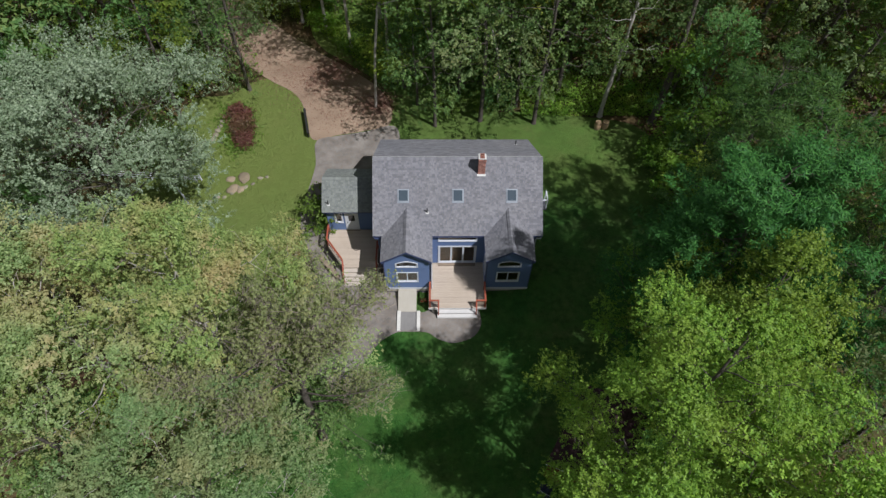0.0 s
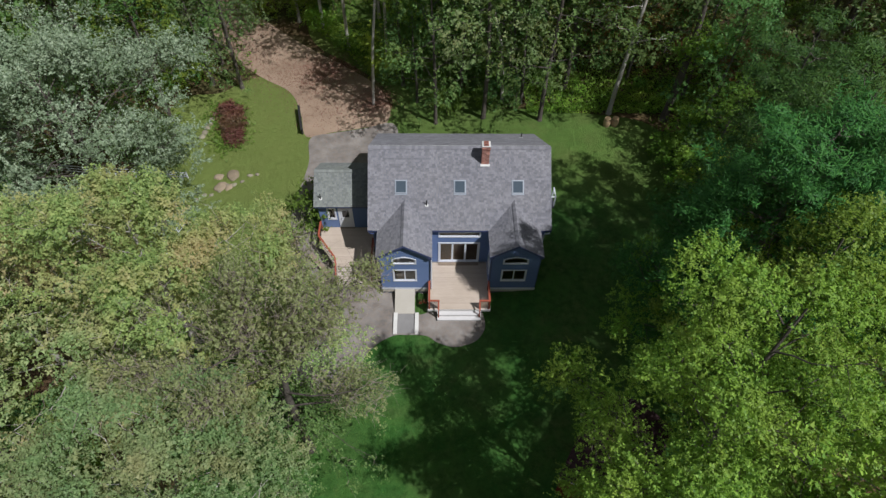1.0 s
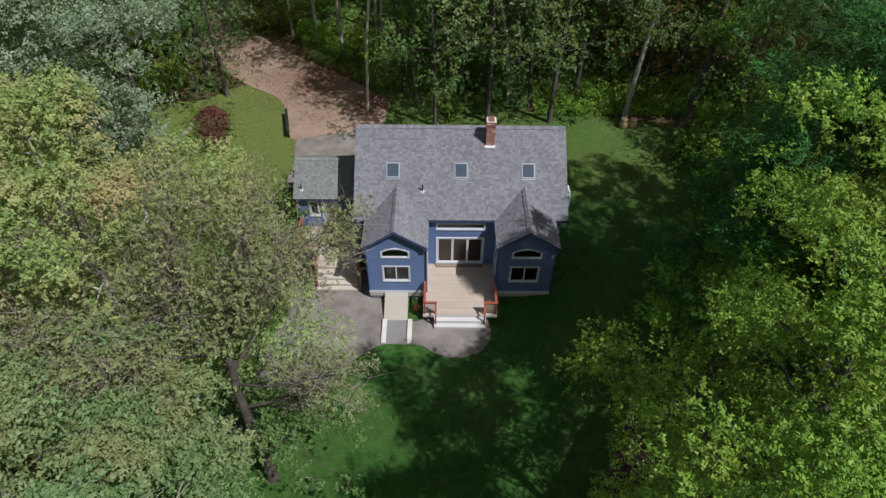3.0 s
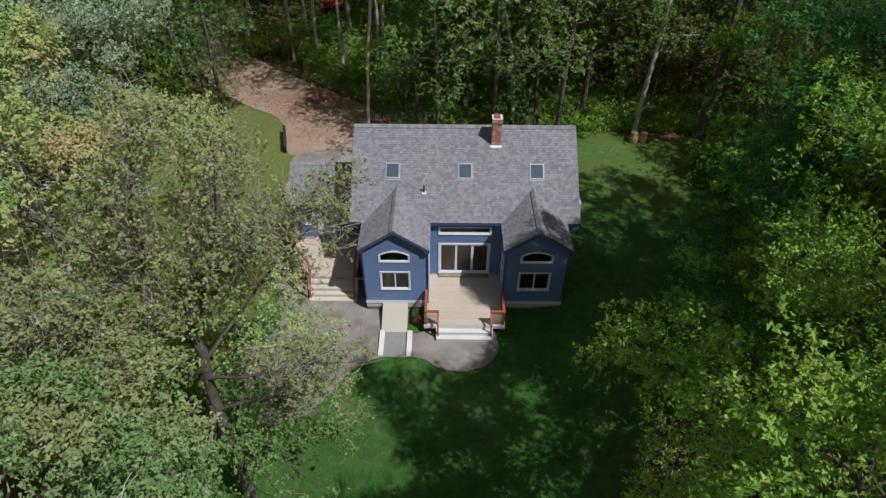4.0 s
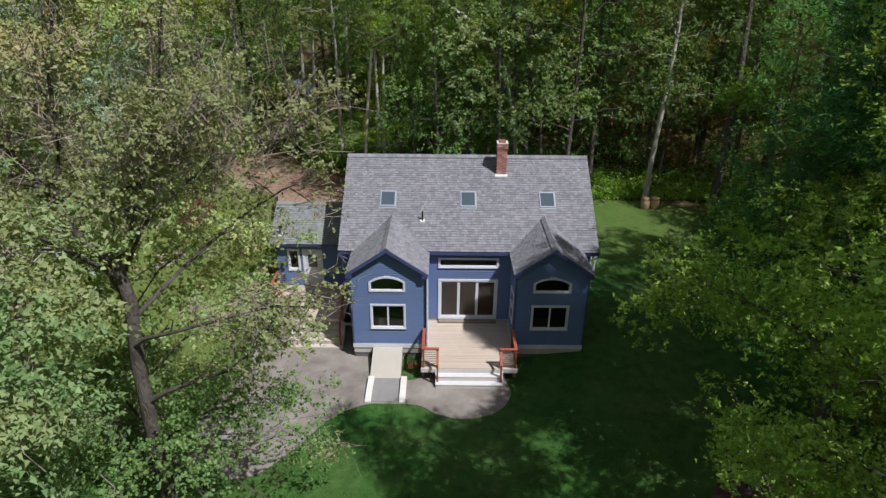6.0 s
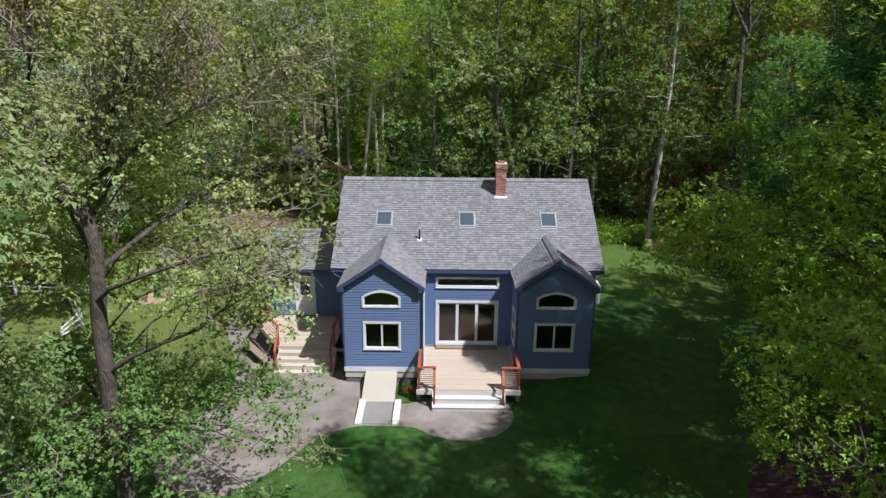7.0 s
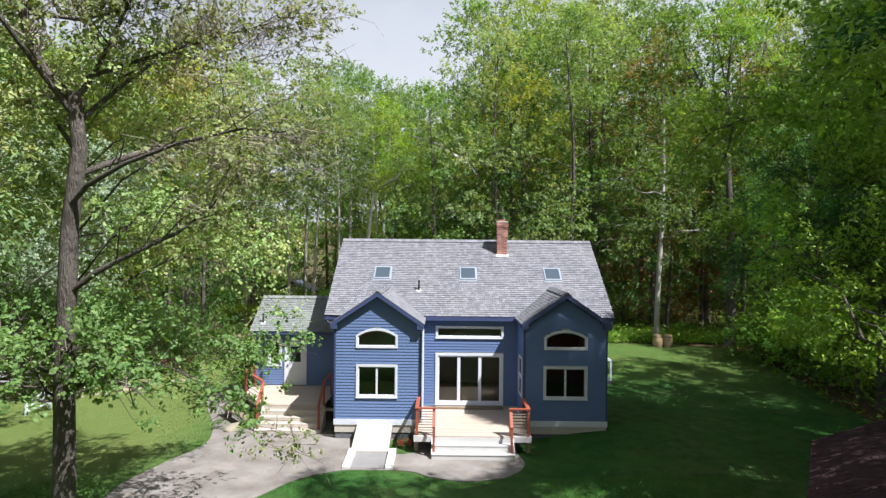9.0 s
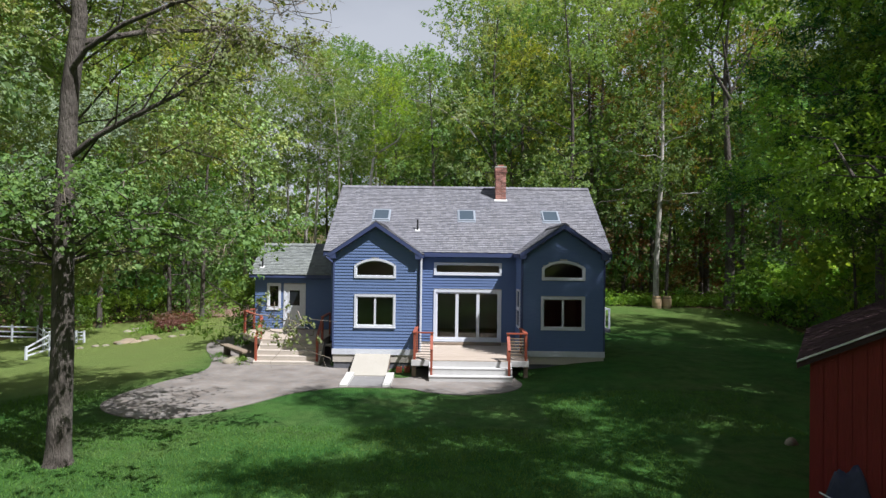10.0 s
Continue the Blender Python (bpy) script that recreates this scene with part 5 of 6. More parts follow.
def leaf_cloud(rng, centres, radii, count, size, flat=0.22, droop=0.25, fuzz=0.82, wide=0.38):
    """Folded leaves scattered round the centres, thinning outwards."""
    n = len(centres)
    share = np.asarray(radii) ** 2
    idx = rng.choice(n, size=count, p=share / share.sum())
    d = rng.normal(size=(count, 3))
    far = np.linalg.norm(d, axis=1)[:, None]
    d /= far
    reach = np.where(rng.random(count) < fuzz, rng.random(count) ** 0.45, np.minimum(np.abs(rng.normal(size=count)) * 0.8, 1.45))
    pos = np.asarray(centres)[idx] + d * (np.asarray(radii)[idx] * reach)[:, None] * np.array([1, 1, 0.62])
    nrm = d * 0.55 + rng.normal(size=(count, 3)) * 0.5 + np.array([0.12, -0.14, flat])
    nrm /= np.linalg.norm(nrm, axis=1)[:, None]
    along = rng.normal(size=(count, 3)) - np.array([0, 0, droop])
    along -= nrm * (along * nrm).sum(1)[:, None]
    along /= np.linalg.norm(along, axis=1)[:, None]
    side = np.cross(nrm, along)
    ln = (size * rng.uniform(0.55, 1.45, count))[:, None]
    skew = rng.uniform(-0.2, 0.25, count)[:, None]
    v = np.stack([pos - along * ln * 0.5, pos + side * ln * wide + along * ln * skew, pos + along * ln * 0.5 - side * ln * wide], axis=1)
    return v.reshape(-1, 3), np.arange(count * 3).reshape(-1, 3)


def sprays(rng, centres, radii, count, size, per=9, wide=0.4, squash=0.75, reach=3.0, up=0.45, droop=0.15, kite=False):
    """Leaves on short sprays that stand out from the shell of each clump, so that clumps read as billows with gaps between."""
    c, ra = np.asarray(centres), np.asarray(radii)
    n = max(1, count // per)
    idx = rng.choice(len(c), size=n, p=ra ** 2 / (ra ** 2).sum())
    mid = c.mean(axis=0)
    out = c - mid * np.array([1, 1, 0.85])
    out /= np.linalg.norm(out, axis=1)[:, None] + 0.01
    d = rng.normal(size=(n, 3)) * 0.75 + out[idx] * 0.55 + np.array([0, 0, 0.3])
    d /= np.linalg.norm(d, axis=1)[:, None]
    shell = 0.35 + 0.65 * rng.random(n) ** 0.5
    root = c[idx] + d * (ra[idx] * shell)[:, None] * np.array([1, 1, squash])
    axis = d * 0.9 + out[idx] * 0.4 + rng.normal(size=(n, 3)) * 0.4 - np.array([0, 0, droop])
    axis /= np.linalg.norm(axis, axis=1)[:, None]
    length = size * reach * rng.uniform(0.5, 1.3, n)
    tone = rng.normal(size=(n, 3)) * 0.35
    k = np.repeat(np.arange(n), per)
    m = len(k)
    pos = root[k] + axis[k] * (length[k] * rng.random(m))[:, None] + rng.normal(size=(m, 3)) * size * 0.42
    nrm = d[k] * 0.5 + tone[k] + rng.normal(size=(m, 3)) * 0.38 + np.array([0.12, -0.12, up])
    nrm /= np.linalg.norm(nrm, axis=1)[:, None]
    along = axis[k] * 0.7 + rng.normal(size=(m, 3)) * 0.6 - np.array([0, 0, droop])
    along -= nrm * (along * nrm).sum(1)[:, None]
    along /= np.linalg.norm(along, axis=1)[:, None]
    side = np.cross(nrm, along)
    ln = (size * rng.uniform(0.6, 1.4, m))[:, None]
    if kite:
        fold = nrm * ln * 0.12
        v = np.stack([pos - along * ln * 0.5, pos + side * ln * wide + fold, pos + along * ln * 0.5, pos - side * ln * wide + fold], axis=1)
        return v.reshape(-1, 3), np.arange(m * 4).reshape(-1, 4)
    skew = rng.uniform(-0.2, 0.25, m)[:, None]
    v = np.stack([pos - along * ln * 0.5, pos + side * ln * wide + along * ln * skew, pos + along * ln * 0.5 - side * ln * wide], axis=1)
    return v.reshape(-1, 3), np.arange(m * 3).reshape(-1, 3)


def grow(seed, height, spread, base, trunk_r, limbs=14, shape="round", lean=0.04, clump=0.7, twigs=4, sides=8, skirt=0.0, limb_r=0.24, inner=0.4, fine=True, topping=1.0, boughs=(), bare=0, bare_r=1.0, stem=(), steps=(0.4, 0.72, 1.0)):
    """Trunk with limbs and twigs, and where the leaves sit: vertices, faces, clump centres and radii."""
    r = random.Random(seed)
    verts, faces, centres, radii = [], [], [], []
    def add(points, rr, sd):
        v, f = tube(points, rr, sd)
        k = len(verts)
        verts.extend(v)
        faces.extend([tuple(i + k for i in q) for q in f])
    la, amp = r.uniform(0, 6.28), lean * height
    line = []
    for i in range(11):
        t = i / 10
        wob = 0.014 * height * math.sin(t * 6 + la * 2) * t
        line.append(Vector((math.cos(la) * amp * t * t + wob, math.sin(la) * amp * t * t - wob * 0.7, height * t * 0.96)))
    rr = [trunk_r * ((1 - i / 10) ** 0.8 * 0.95 + 0.05) for i in range(11)]
    if stem:    # a stem that bends: its points, and the share of its girth that remains at the top
        way, left = [Vector(p) for p in stem[0]], stem[1]
        line = []
        for i in range(11):
            f = i / 10 * (len(way) - 1)
            j = min(len(way) - 2, int(f))
            line.append(way[j].lerp(way[j + 1], f - j))
        rr = [trunk_r * (1 - (1 - left) * i / 10) for i in range(11)]
    pts_t = list(line)
    line.insert(1, line[0].lerp(line[1], 0.12)); rr.insert(1, trunk_r * 1.15); rr[0] = trunk_r * 1.45
    line.insert(2, line[0].lerp(line[2], 0.4)); rr.insert(2, trunk_r * 1.0)
    add(line, rr, sides)
    def on_trunk(t):
        f = t * 10
        i = min(9, int(f))
        return pts_t[i].lerp(pts_t[i + 1], f - i)
    for k in range(limbs):
        t = base / height + (0.97 - base / height) * ((k + r.uniform(0, 0.8)) / limbs)
        h = (t - base / height) / (1 - base / height)
        if shape == "round": reach = spread * (0.6 + 0.55 * math.sin(math.pi * min(1, 0.15 + h * 0.85)) - 0.5 * h * h)
        elif shape == "vase": reach = spread * (0.72 + 0.42 * h if h < 0.8 else 1.05 - 1.6 * (h - 0.8))
        elif shape == "broad": reach = spread * (1.0 - 0.5 * h)
        elif shape == "tall": reach = spread * (0.95 - 0.6 * h)
        else: reach = spread * (1.02 - 0.92 * h)
        reach *= r.uniform(0.7, 1.2)
        az = k * 2.4 + r.uniform(-0.5, 0.5)
        rise = r.uniform(-0.05, 0.25) if shape in ("pine", "broad") else r.uniform(0.2, 0.75) + 0.5 * h - skirt * (1 - h)
        p0 = on_trunk(min(t, 0.98))
        out = Vector((math.cos(az), math.sin(az), 0))
        pts, bend, n = [p0], r.uniform(-0.5, 0.5), 6
        for j in range(1, n + 1):
            s = j / n
            turn = Matrix.Rotation(bend * s + r.uniform(-0.12, 0.12), 3, "Z") @ out
            pts.append(p0 + turn * reach * s + Vector((0, 0, reach * rise * s * (1.15 - 0.5 * s) + r.uniform(-0.06, 0.06) * reach)))
        br = max(0.016, trunk_r * limb_r * (1.15 - 0.7 * h))
        add(pts, [br * (1 - 0.87 * (j / n) ** 0.8) for j in range(n + 1)], 5)
        for j in range(twigs):
            s = inner + (1 - inner) * (j + r.random()) / twigs
            f = s * n
            i = min(n - 1, int(f))
            q = pts[i].lerp(pts[i + 1], f - i)
            a2 = az + r.choice((-1, 1)) * r.uniform(0.3, 1.4)
            aim = Vector((math.cos(a2), math.sin(a2), r.uniform(-0.25, 0.7))).normalized()
            ln = reach * r.uniform(0.2, 0.5)
            e = q + aim * ln
            mid = q.lerp(e, 0.5) + Vector((r.uniform(-0.1, 0.1), r.uniform(-0.1, 0.1), 0.1)) * ln
            if fine: add([q, mid, e], [br * 0.36, br * 0.24, br * 0.07], 4)
            else: add([q, e], [br * 0.34, br * 0.08], 3)
            for w in steps:
                p = q.lerp(e, w) + Vector((r.gauss(0, 0.15), r.gauss(0, 0.15), r.gauss(0, 0.15))) * clump
                centres.append(tuple(p))
                radii.append(clump * r.uniform(0.45, 1.2))
        centres.append(tuple(pts[-1]))
        radii.append(clump * r.uniform(0.6, 1.1))
    # great boughs: a line of points, its thickness, and from where on it bears leaves
    for pts, br, leafy in boughs:
        pts = [Vector(p) for p in pts]
        n = len(pts) - 1
        add(pts, [br * (1 - 0.8 * j / n) for j in range(n + 1)], 6)
        m = 18 if leafy < 0.3 else 3 if leafy > 1 else 9
        for j in range(m):
            s = 0.25 + 0.75 * (j + r.random()) / m
            i = min(n - 1, int(s * n))
            q = pts[i].lerp(pts[i + 1], s * n - i)
            aim = ((pts[i + 1] - pts[i]).normalized() * 0.8 + Vector((r.gauss(0, 0.5), r.gauss(0, 0.5), r.gauss(0.1, 0.4)))).normalized()
            e = q + aim * r.uniform(0.6, 1.5)
            mid = q.lerp(e, 0.5) + Vector((r.uniform(-0.1, 0.1), r.uniform(-0.1, 0.1), 0.08))
            add([q, mid, e], [br * 0.3, br * 0.2, br * 0.06], 4)
            if s > leafy:
                for w in (0.5, 1.0):
                    centres.append(tuple(q.lerp(e, w)))
                    radii.append(clump * r.uniform(0.5, 0.9))
    # bare crooked twigs that stand out of the crown, in a mesh of their own
    tv, tf = [], []
    for k in range(bare):
        q = Vector(r.choice(centres))
        out = (q - Vector((0, 0, height * 0.55))).normalized()
        aim = (out + Vector((r.gauss(0, 0.6), r.gauss(0, 0.6), r.gauss(0.2, 0.4)))).normalized()
        ln = r.uniform(0.6, 1.7)
        pts = [q - aim * 0.4]
        for j in range(5):
            pts.append(pts[-1] + (aim + Vector((r.gauss(0, 0.75), r.gauss(0, 0.75), r.gauss(0, 0.6)))) * ln / 5)
        v, f = tube(pts, [bare_r * k for k in (0.013, 0.011, 0.009, 0.007, 0.005, 0.003)], 3)
        tf.extend([tuple(i + len(tv) for i in q) for q in f])
        tv.extend(v)
    for k in range(int(6 * topping)):
        p = on_trunk(0.62 + 0.36 * k / max(1, 6 * topping - 1))
        centres.append((p.x + r.gauss(0, 0.5), p.y + r.gauss(0, 0.5), p.z + 0.2))
        radii.append(clump * 1.35)
    return verts, faces, centres, radii, tv, tf


def tree_meshes(seed, leaf_mat, bark, leaves, leaf, wide=0.4, spray=None, **kw):
    rng = np.random.default_rng(seed)
    v, f, c, ra, tv, tf = grow(seed, **kw)
    trunk = mesh_of("trunk", v, f, bark, True)
    lv, lq = sprays(rng, c, ra, leaves, leaf, wide=wide, **(spray or {}))
    made = [trunk, quick_mesh("crown", lv, lq, leaf_mat)]
    return made + [mesh_of("bare_growth", tv, tf, M_TWIG, True)] if tv else made


def plant(name, meshes, x, y, label, category="tree", group="", turn=0.0, scale=1.0, sink=0.05):
    t = new(name)
    t.location = (x, y, ground_z(x, y) - sink)
    t.rotation_euler = (0, 0, turn)
    t.scale = (scale, scale, scale)
    ORIGIN[t.name] = t.location
    tagged(t, label, category, group)
    for nm, me in zip(("trunk", "crown", "bare_growth"), meshes):
        o = new(nm, me)
        o.parent = t
        if nm != "trunk": tagged(o, kind="stuff")
    return t


# great boughs of the oak, from its foot
LOW_BOUGHS = [
    ([(0, 0, 6.2), (0.7, -0.1, 6.7), (1.5, -0.2, 7.1), (2.4, -0.3, 7.5), (3.0, -0.2, 8.0), (3.5, 0, 8.7)], 0.07, 0.45),
    ([(0, 0, 7.9), (0.6, -0.3, 8.4), (1.5, -0.6, 8.8), (2.6, -0.7, 9.2), (3.8, -0.6, 9.5), (4.8, -0.5, 9.4)], 0.065, 0.4),
    ([(0, 0, 4.15), (0.6, 0.4, 4.4), (1.3, 0.9, 4.4), (2.0, 1.4, 4.0), (2.6, 1.8, 3.5), (3.2, 2.1, 2.9)], 0.026, 0.82),
    ([(0, 0, 4.1), (-0.25, -0.1, 4.3), (-0.5, -0.2, 4.9), (-0.6, -0.3, 5.4)], 0.05, 2.0),
    ([(0, 0, 4.1), (-0.4, -0.2, 4.15), (-0.9, -0.4, 4.2)], 0.04, 2.0),
]
OAK_STEM = [(0, 0, 0), (0.05, 0, 2.5), (0.02, 0, 5.0), (0.1, 0, 7.6), (0.28, 0, 9.2), (0.15, 0, 10.3)]
HIGH_BOUGHS = [
    ([(0.15, 0, 10.1), (-0.35, 0, 10.65), (-0.7, 0, 11.2), (-0.95, 0, 12.0), (-1.5, 0.1, 12.7), (-2.6, 0.2, 13.8), (-3.4, 0.3, 15.2)], 0.1, 0.28),
    ([(-0.9, 0, 11.85), (-0.55, 0, 12.4), (-0.35, 0, 13.2), (-0.3, 0.1, 14.4), (0.1, 0.2, 15.6), (0.3, 0.4, 16.8)], 0.065, 0.2),
    ([(0.15, 0, 10.1), (0.5, 0.1, 10.7), (0.75, 0.2, 11.4), (1.2, 0.4, 12.6), (1.6, 0.6, 14.0), (1.9, 0.9, 15.8)], 0.06, 0.25),
    ([(-0.8, 0, 11.9), (0.2, 0.1, 11.8), (0.9, 0.2, 12.0), (1.6, 0.2, 12.7), (2.4, 0.3, 13.6)], 0.045, 0.29),
    ([(0.1, 0, 9.6), (0.4, 1.5, 10.9), (0.8, 3.0, 12.2), (1.1, 4.4, 13.2)], 0.06, 0.25),
    ([(0.1, 0, 9.9), (-0.5, -1.2, 11.4), (-1.0, -2.4, 12.8), (-1.3, -3.3, 13.8)], 0.06, 0.25),
    ([(0.15, 0, 9.2), (-1.0, 1.2, 10.0), (-2.0, 2.6, 11.0), (-2.8, 3.8, 11.8)], 0.055, 0.28),
    ([(0.1, 0, 8.6), (1.0, 1.4, 9.4), (1.9, 3.0, 10.0), (2.8, 4.6, 10.3), (3.7, 6.0, 10.3)], 0.07, 0.4),
    ([(0.4, 0, 10.6), (1.4, 1.4, 11.6), (2.6, 2.4, 12.4), (3.8, 3.0, 13.0)], 0.05, 0.28),
    ([(-1.0, 0, 12.0), (-1.8, -1.2, 12.8), (-2.8, -1.8, 13.4), (-4.0, -2.0, 13.9)], 0.05, 0.28),
]
MAPLE_BOUGHS = [
    ([(0.0, 0.0, 4.3), (1.8, -1.2, 5.1), (3.4, -2.4, 5.1), (4.8, -2.9, 4.6)], 0.03, 0.7),
    ([(0.0, 0.0, 4.0), (1.2, -0.4, 4.7), (2.4, -0.6, 4.8), (3.2, -0.8, 4.6)], 0.04, 0.6),
    ([(0.0, 0.0, 4.2), (1.2, -1.4, 5.0), (2.4, -2.6, 5.1), (3.4, -3.6, 4.7)], 0.045, 0.4),
    ([(0.0, 0.0, 4.0), (1.5, 0.6, 4.8), (2.6, 0.9, 4.8), (3.3, 1.0, 4.5)], 0.035, 0.6),
    ([(0.0, 0.0, 4.4), (0.4, -2.0, 5.2), (1.0, -3.6, 5.4), (1.4, -5.0, 5.2)], 0.045, 0.29),
]
# boughs of the slender tree behind the oak, all towards the light of the drive
SLENDER_BOUGHS = [
    ([(0.0, 0, 5.0), (1.3, 0.3, 6.4), (2.4, 0.6, 7.0), (3.3, 1.2, 6.8), (4.0, 1.8, 6.2)], 0.035, 0.29),
    ([(0.0, 0, 6.0), (1.4, -0.6, 7.4), (2.6, -1.0, 8.0), (3.7, -0.8, 7.8), (4.5, -0.5, 7.2)], 0.035, 0.25),
    ([(0.0, 0, 7.2), (1.2, 0.2, 8.8), (2.4, 0.3, 9.6), (3.6, 0.5, 9.6)], 0.03, 0.25),
    ([(0.0, 0, 8.2), (0.8, -0.6, 9.8), (1.8, -1.2, 10.8), (2.8, -1.6, 11.2)], 0.03, 0.25),
    ([(0.0, 0, 8.6), (0.6, 0.9, 9.8), (1.2, 1.8, 10.6), (2.0, 2.6, 10.8)], 0.03, 0.25),
]
YOUNG_STEM = [(0, 0, 0), (0.0, 0, 2.0), (0.05, 0, 3.6), (-0.1, 0.1, 4.6), (-0.4, -0.1, 5.7)]
# the trees that stand closest
LEFT_TREES = [
    ("oak_tree", -7.75, 13.4, 21, "tall oak with thinning olive leaves and grey limbs", L_OLIVE, M_OAKBARK, dict(height=16.0, spread=4.2, base=9.8, trunk_r=0.235, topping=0, bare=1500, leaves=36000, leaf=0.08, limbs=0, clump=0.85, boughs=LOW_BOUGHS + HIGH_BOUGHS, stem=(OAK_STEM, 0.55), spray=dict(kite=True, squash=0.9))),
    ("maple_tree", -13.2, 16.8, 22, "broad maple with yellowing olive foliage", L_MOSS, M_PALEBARK, dict(height=18, spread=5.0, base=4, trunk_r=0.24, bare=110, bare_r=1.5, leaves=84000, leaf=0.115, limbs=22, clump=0.95, twigs=6, inner=0.45, steps=(0.6, 1.0))),
    ("maple_tree", -11.6, 8.0, 23, "broad maple with dull green and brown foliage", L_SAGE, M_PALEBARK, dict(height=15.5, spread=5.0, base=4, trunk_r=0.24, bare=110, bare_r=1.5, leaves=90000, leaf=0.11, limbs=22, clump=0.95, twigs=6, inner=0.45, steps=(0.6, 1.0))),
    ("maple_tree", -19.8, 16.0, 24, "broad green maple at the wood's edge", L_SAGE, M_PALEBARK, dict(height=17, spread=5.4, base=4, trunk_r=0.24, bare=70, bare_r=1.5, leaves=56000, leaf=0.14, limbs=20, clump=1.0, twigs=6, inner=0.45, steps=(0.6, 1.0))),
    ("young_maple_tree", -8.3, 14.25, 25, "low spreading young maple with green foliage", L_FRESH, M_OAKBARK, dict(height=5.7, spread=4.0, base=3.5, trunk_r=0.1, bare=60, leaves=27000, leaf=0.078, boughs=MAPLE_BOUGHS, stem=(YOUNG_STEM, 0.3), limbs=22, clump=0.5, twigs=7, shape="broad", spray=dict(kite=True, squash=0.6))),
    ("slender_maple_tree", -9.1, 15.6, 27, "slender maple with sparse yellow-green leaves", L_LIME, M_OAKBARK, dict(height=11.0, spread=2.6, base=6.5, trunk_r=0.09, leaves=15000, leaf=0.085, boughs=SLENDER_BOUGHS, stem=([(0, 0, 0), (0, 0, 4), (0.1, 0.1, 8), (0.4, 0.1, 11)], 0.3), limbs=8, clump=0.75, twigs=5, topping=0.5, spray=dict(kite=True, per=6))),
    ("white_poplar_tree", -23.0, 29.8, 41, "broad poplar with leaf colour paled for the sky's sheen", L_SHEEN, M_BARK, dict(height=15.0, spread=6.6, base=5.0, trunk_r=0.3, leaves=96000, leaf=0.14, limbs=36, clump=0.8, twigs=6, steps=(0.5, 1.0), spray=dict(per=14, reach=5.5, up=0.3, droop=-0.25))),
]
ASH_STEM = [(0, 0, 0), (0.0, 0.1, 3.5), (-0.3, 0.6, 7.0), (-0.7, 1.6, 11.0), (-0.6, 2.6, 15.5), (-0.2, 3.2, 20.0)]
TALL_STEM = [(0, 0, 0), (-0.1, 0.1, 4.0), (-0.5, 0.3, 8.0), (-1.3, 0.5, 13.0), (-2.0, 0.7, 19.2)]
ASH_BOUGHS = [
    ([(-0.3, 0.7, 7.2), (-2.0, 1.0, 8.4), (-3.6, 1.3, 9.1), (-4.9, 1.5, 9.2)], 0.08, 0.28),
    # this bough and the next are added high up to shade the front lawn
    ([(-0.6, 2.0, 12.4), (-1.8, 1.0, 14.4), (-3.4, -0.1, 15.6), (-5.0, -0.9, 16.0)], 0.08, 0.25),
    ([(-0.6, 2.2, 13.0), (-1.2, 0.6, 15.4), (-2.2, -0.9, 17.0), (-3.4, -1.8, 17.6)], 0.08, 0.25),
    ([(-0.4, 0.9, 8.2), (-2.0, 3.0, 9.4), (-3.8, 5.0, 9.9), (-5.0, 6.6, 9.7)], 0.08, 0.28),
]
SHED_TREES = [
    ("ash_tree", 10.2, 7.3, 36, "broad ash with bright yellow-green foliage beside the shed", L_ASH, M_BARK, dict(height=20.6, spread=5.5, base=7.0, trunk_r=0.3, leaves=112000, leaf=0.092, limbs=26, clump=0.9, twigs=6, skirt=0.5, shape="tall", boughs=ASH_BOUGHS, stem=(ASH_STEM, 0.1), steps=(0.6, 1.0))),
    ("ash_tree", 14.8, 13.0, 32, "tall ash with bright green foliage behind the shed", L_ASH, M_BARK, dict(height=19.4, spread=5.2, base=5.0, trunk_r=0.3, leaves=54000, leaf=0.115, limbs=22, clump=0.95, twigs=6, shape="tall", stem=(TALL_STEM, 0.1), steps=(0.6, 1.0))),
    ("ash_tree", 15.6, 7.4, 33, "broad ash with bright green foliage", L_ASH, M_BARK, dict(height=13.5, spread=4.2, base=5.0, trunk_r=0.24, leaves=20000, leaf=0.14, limbs=14, clump=0.95, twigs=6, steps=(0.6, 1.0))),
    # added mostly out of view, to shade the first ash and the lawn
    ("ash_tree", 13.9, 3.2, 34, "green ash added mostly out of view to cast shade", L_ASH, M_BARK, dict(height=21.5, spread=4.8, base=8, trunk_r=0.3, leaves=44000, leaf=0.14, limbs=22, clump=1.1, twigs=5, steps=(0.6, 1.0))),
    ("young_ash_tree", 12.6, 17.6, 35, "young ash with fresh green foliage behind the shed", L_BRIGHT, M_BARK, dict(height=10.5, spread=3.1, base=4.6, trunk_r=0.12, leaves=30000, leaf=0.088, limbs=18, clump=0.7, twigs=6, steps=(0.6, 1.0))),
]
NEAR = LEFT_TREES + SHED_TREES
for name, x, y, seed, label, lm, bark, kw in NEAR:
    plant(name, tree_meshes(seed, lm, bark, **kw), x, y, label)

# woodland
NAMES = ("maple_tree", "oak_tree", "beech_tree", "ash_tree", "birch_tree", "understorey_tree", "turning_maple_tree", "understorey_tree", "birch_tree", "yellowing_maple_tree")
WORDS = ("green forest tree with a straight grey trunk", "dull olive-green forest tree with grey trunk", "dark green forest tree in the shade", "yellow-green forest tree with airy crown", "pale-barked birch with light green foliage", "low spreading understorey tree with green leaves", "forest maple turning amber and orange", "low bright green tree at the lawn's edge", "tall pale-barked birch with a high green crown", "forest maple with a yellowing crown")
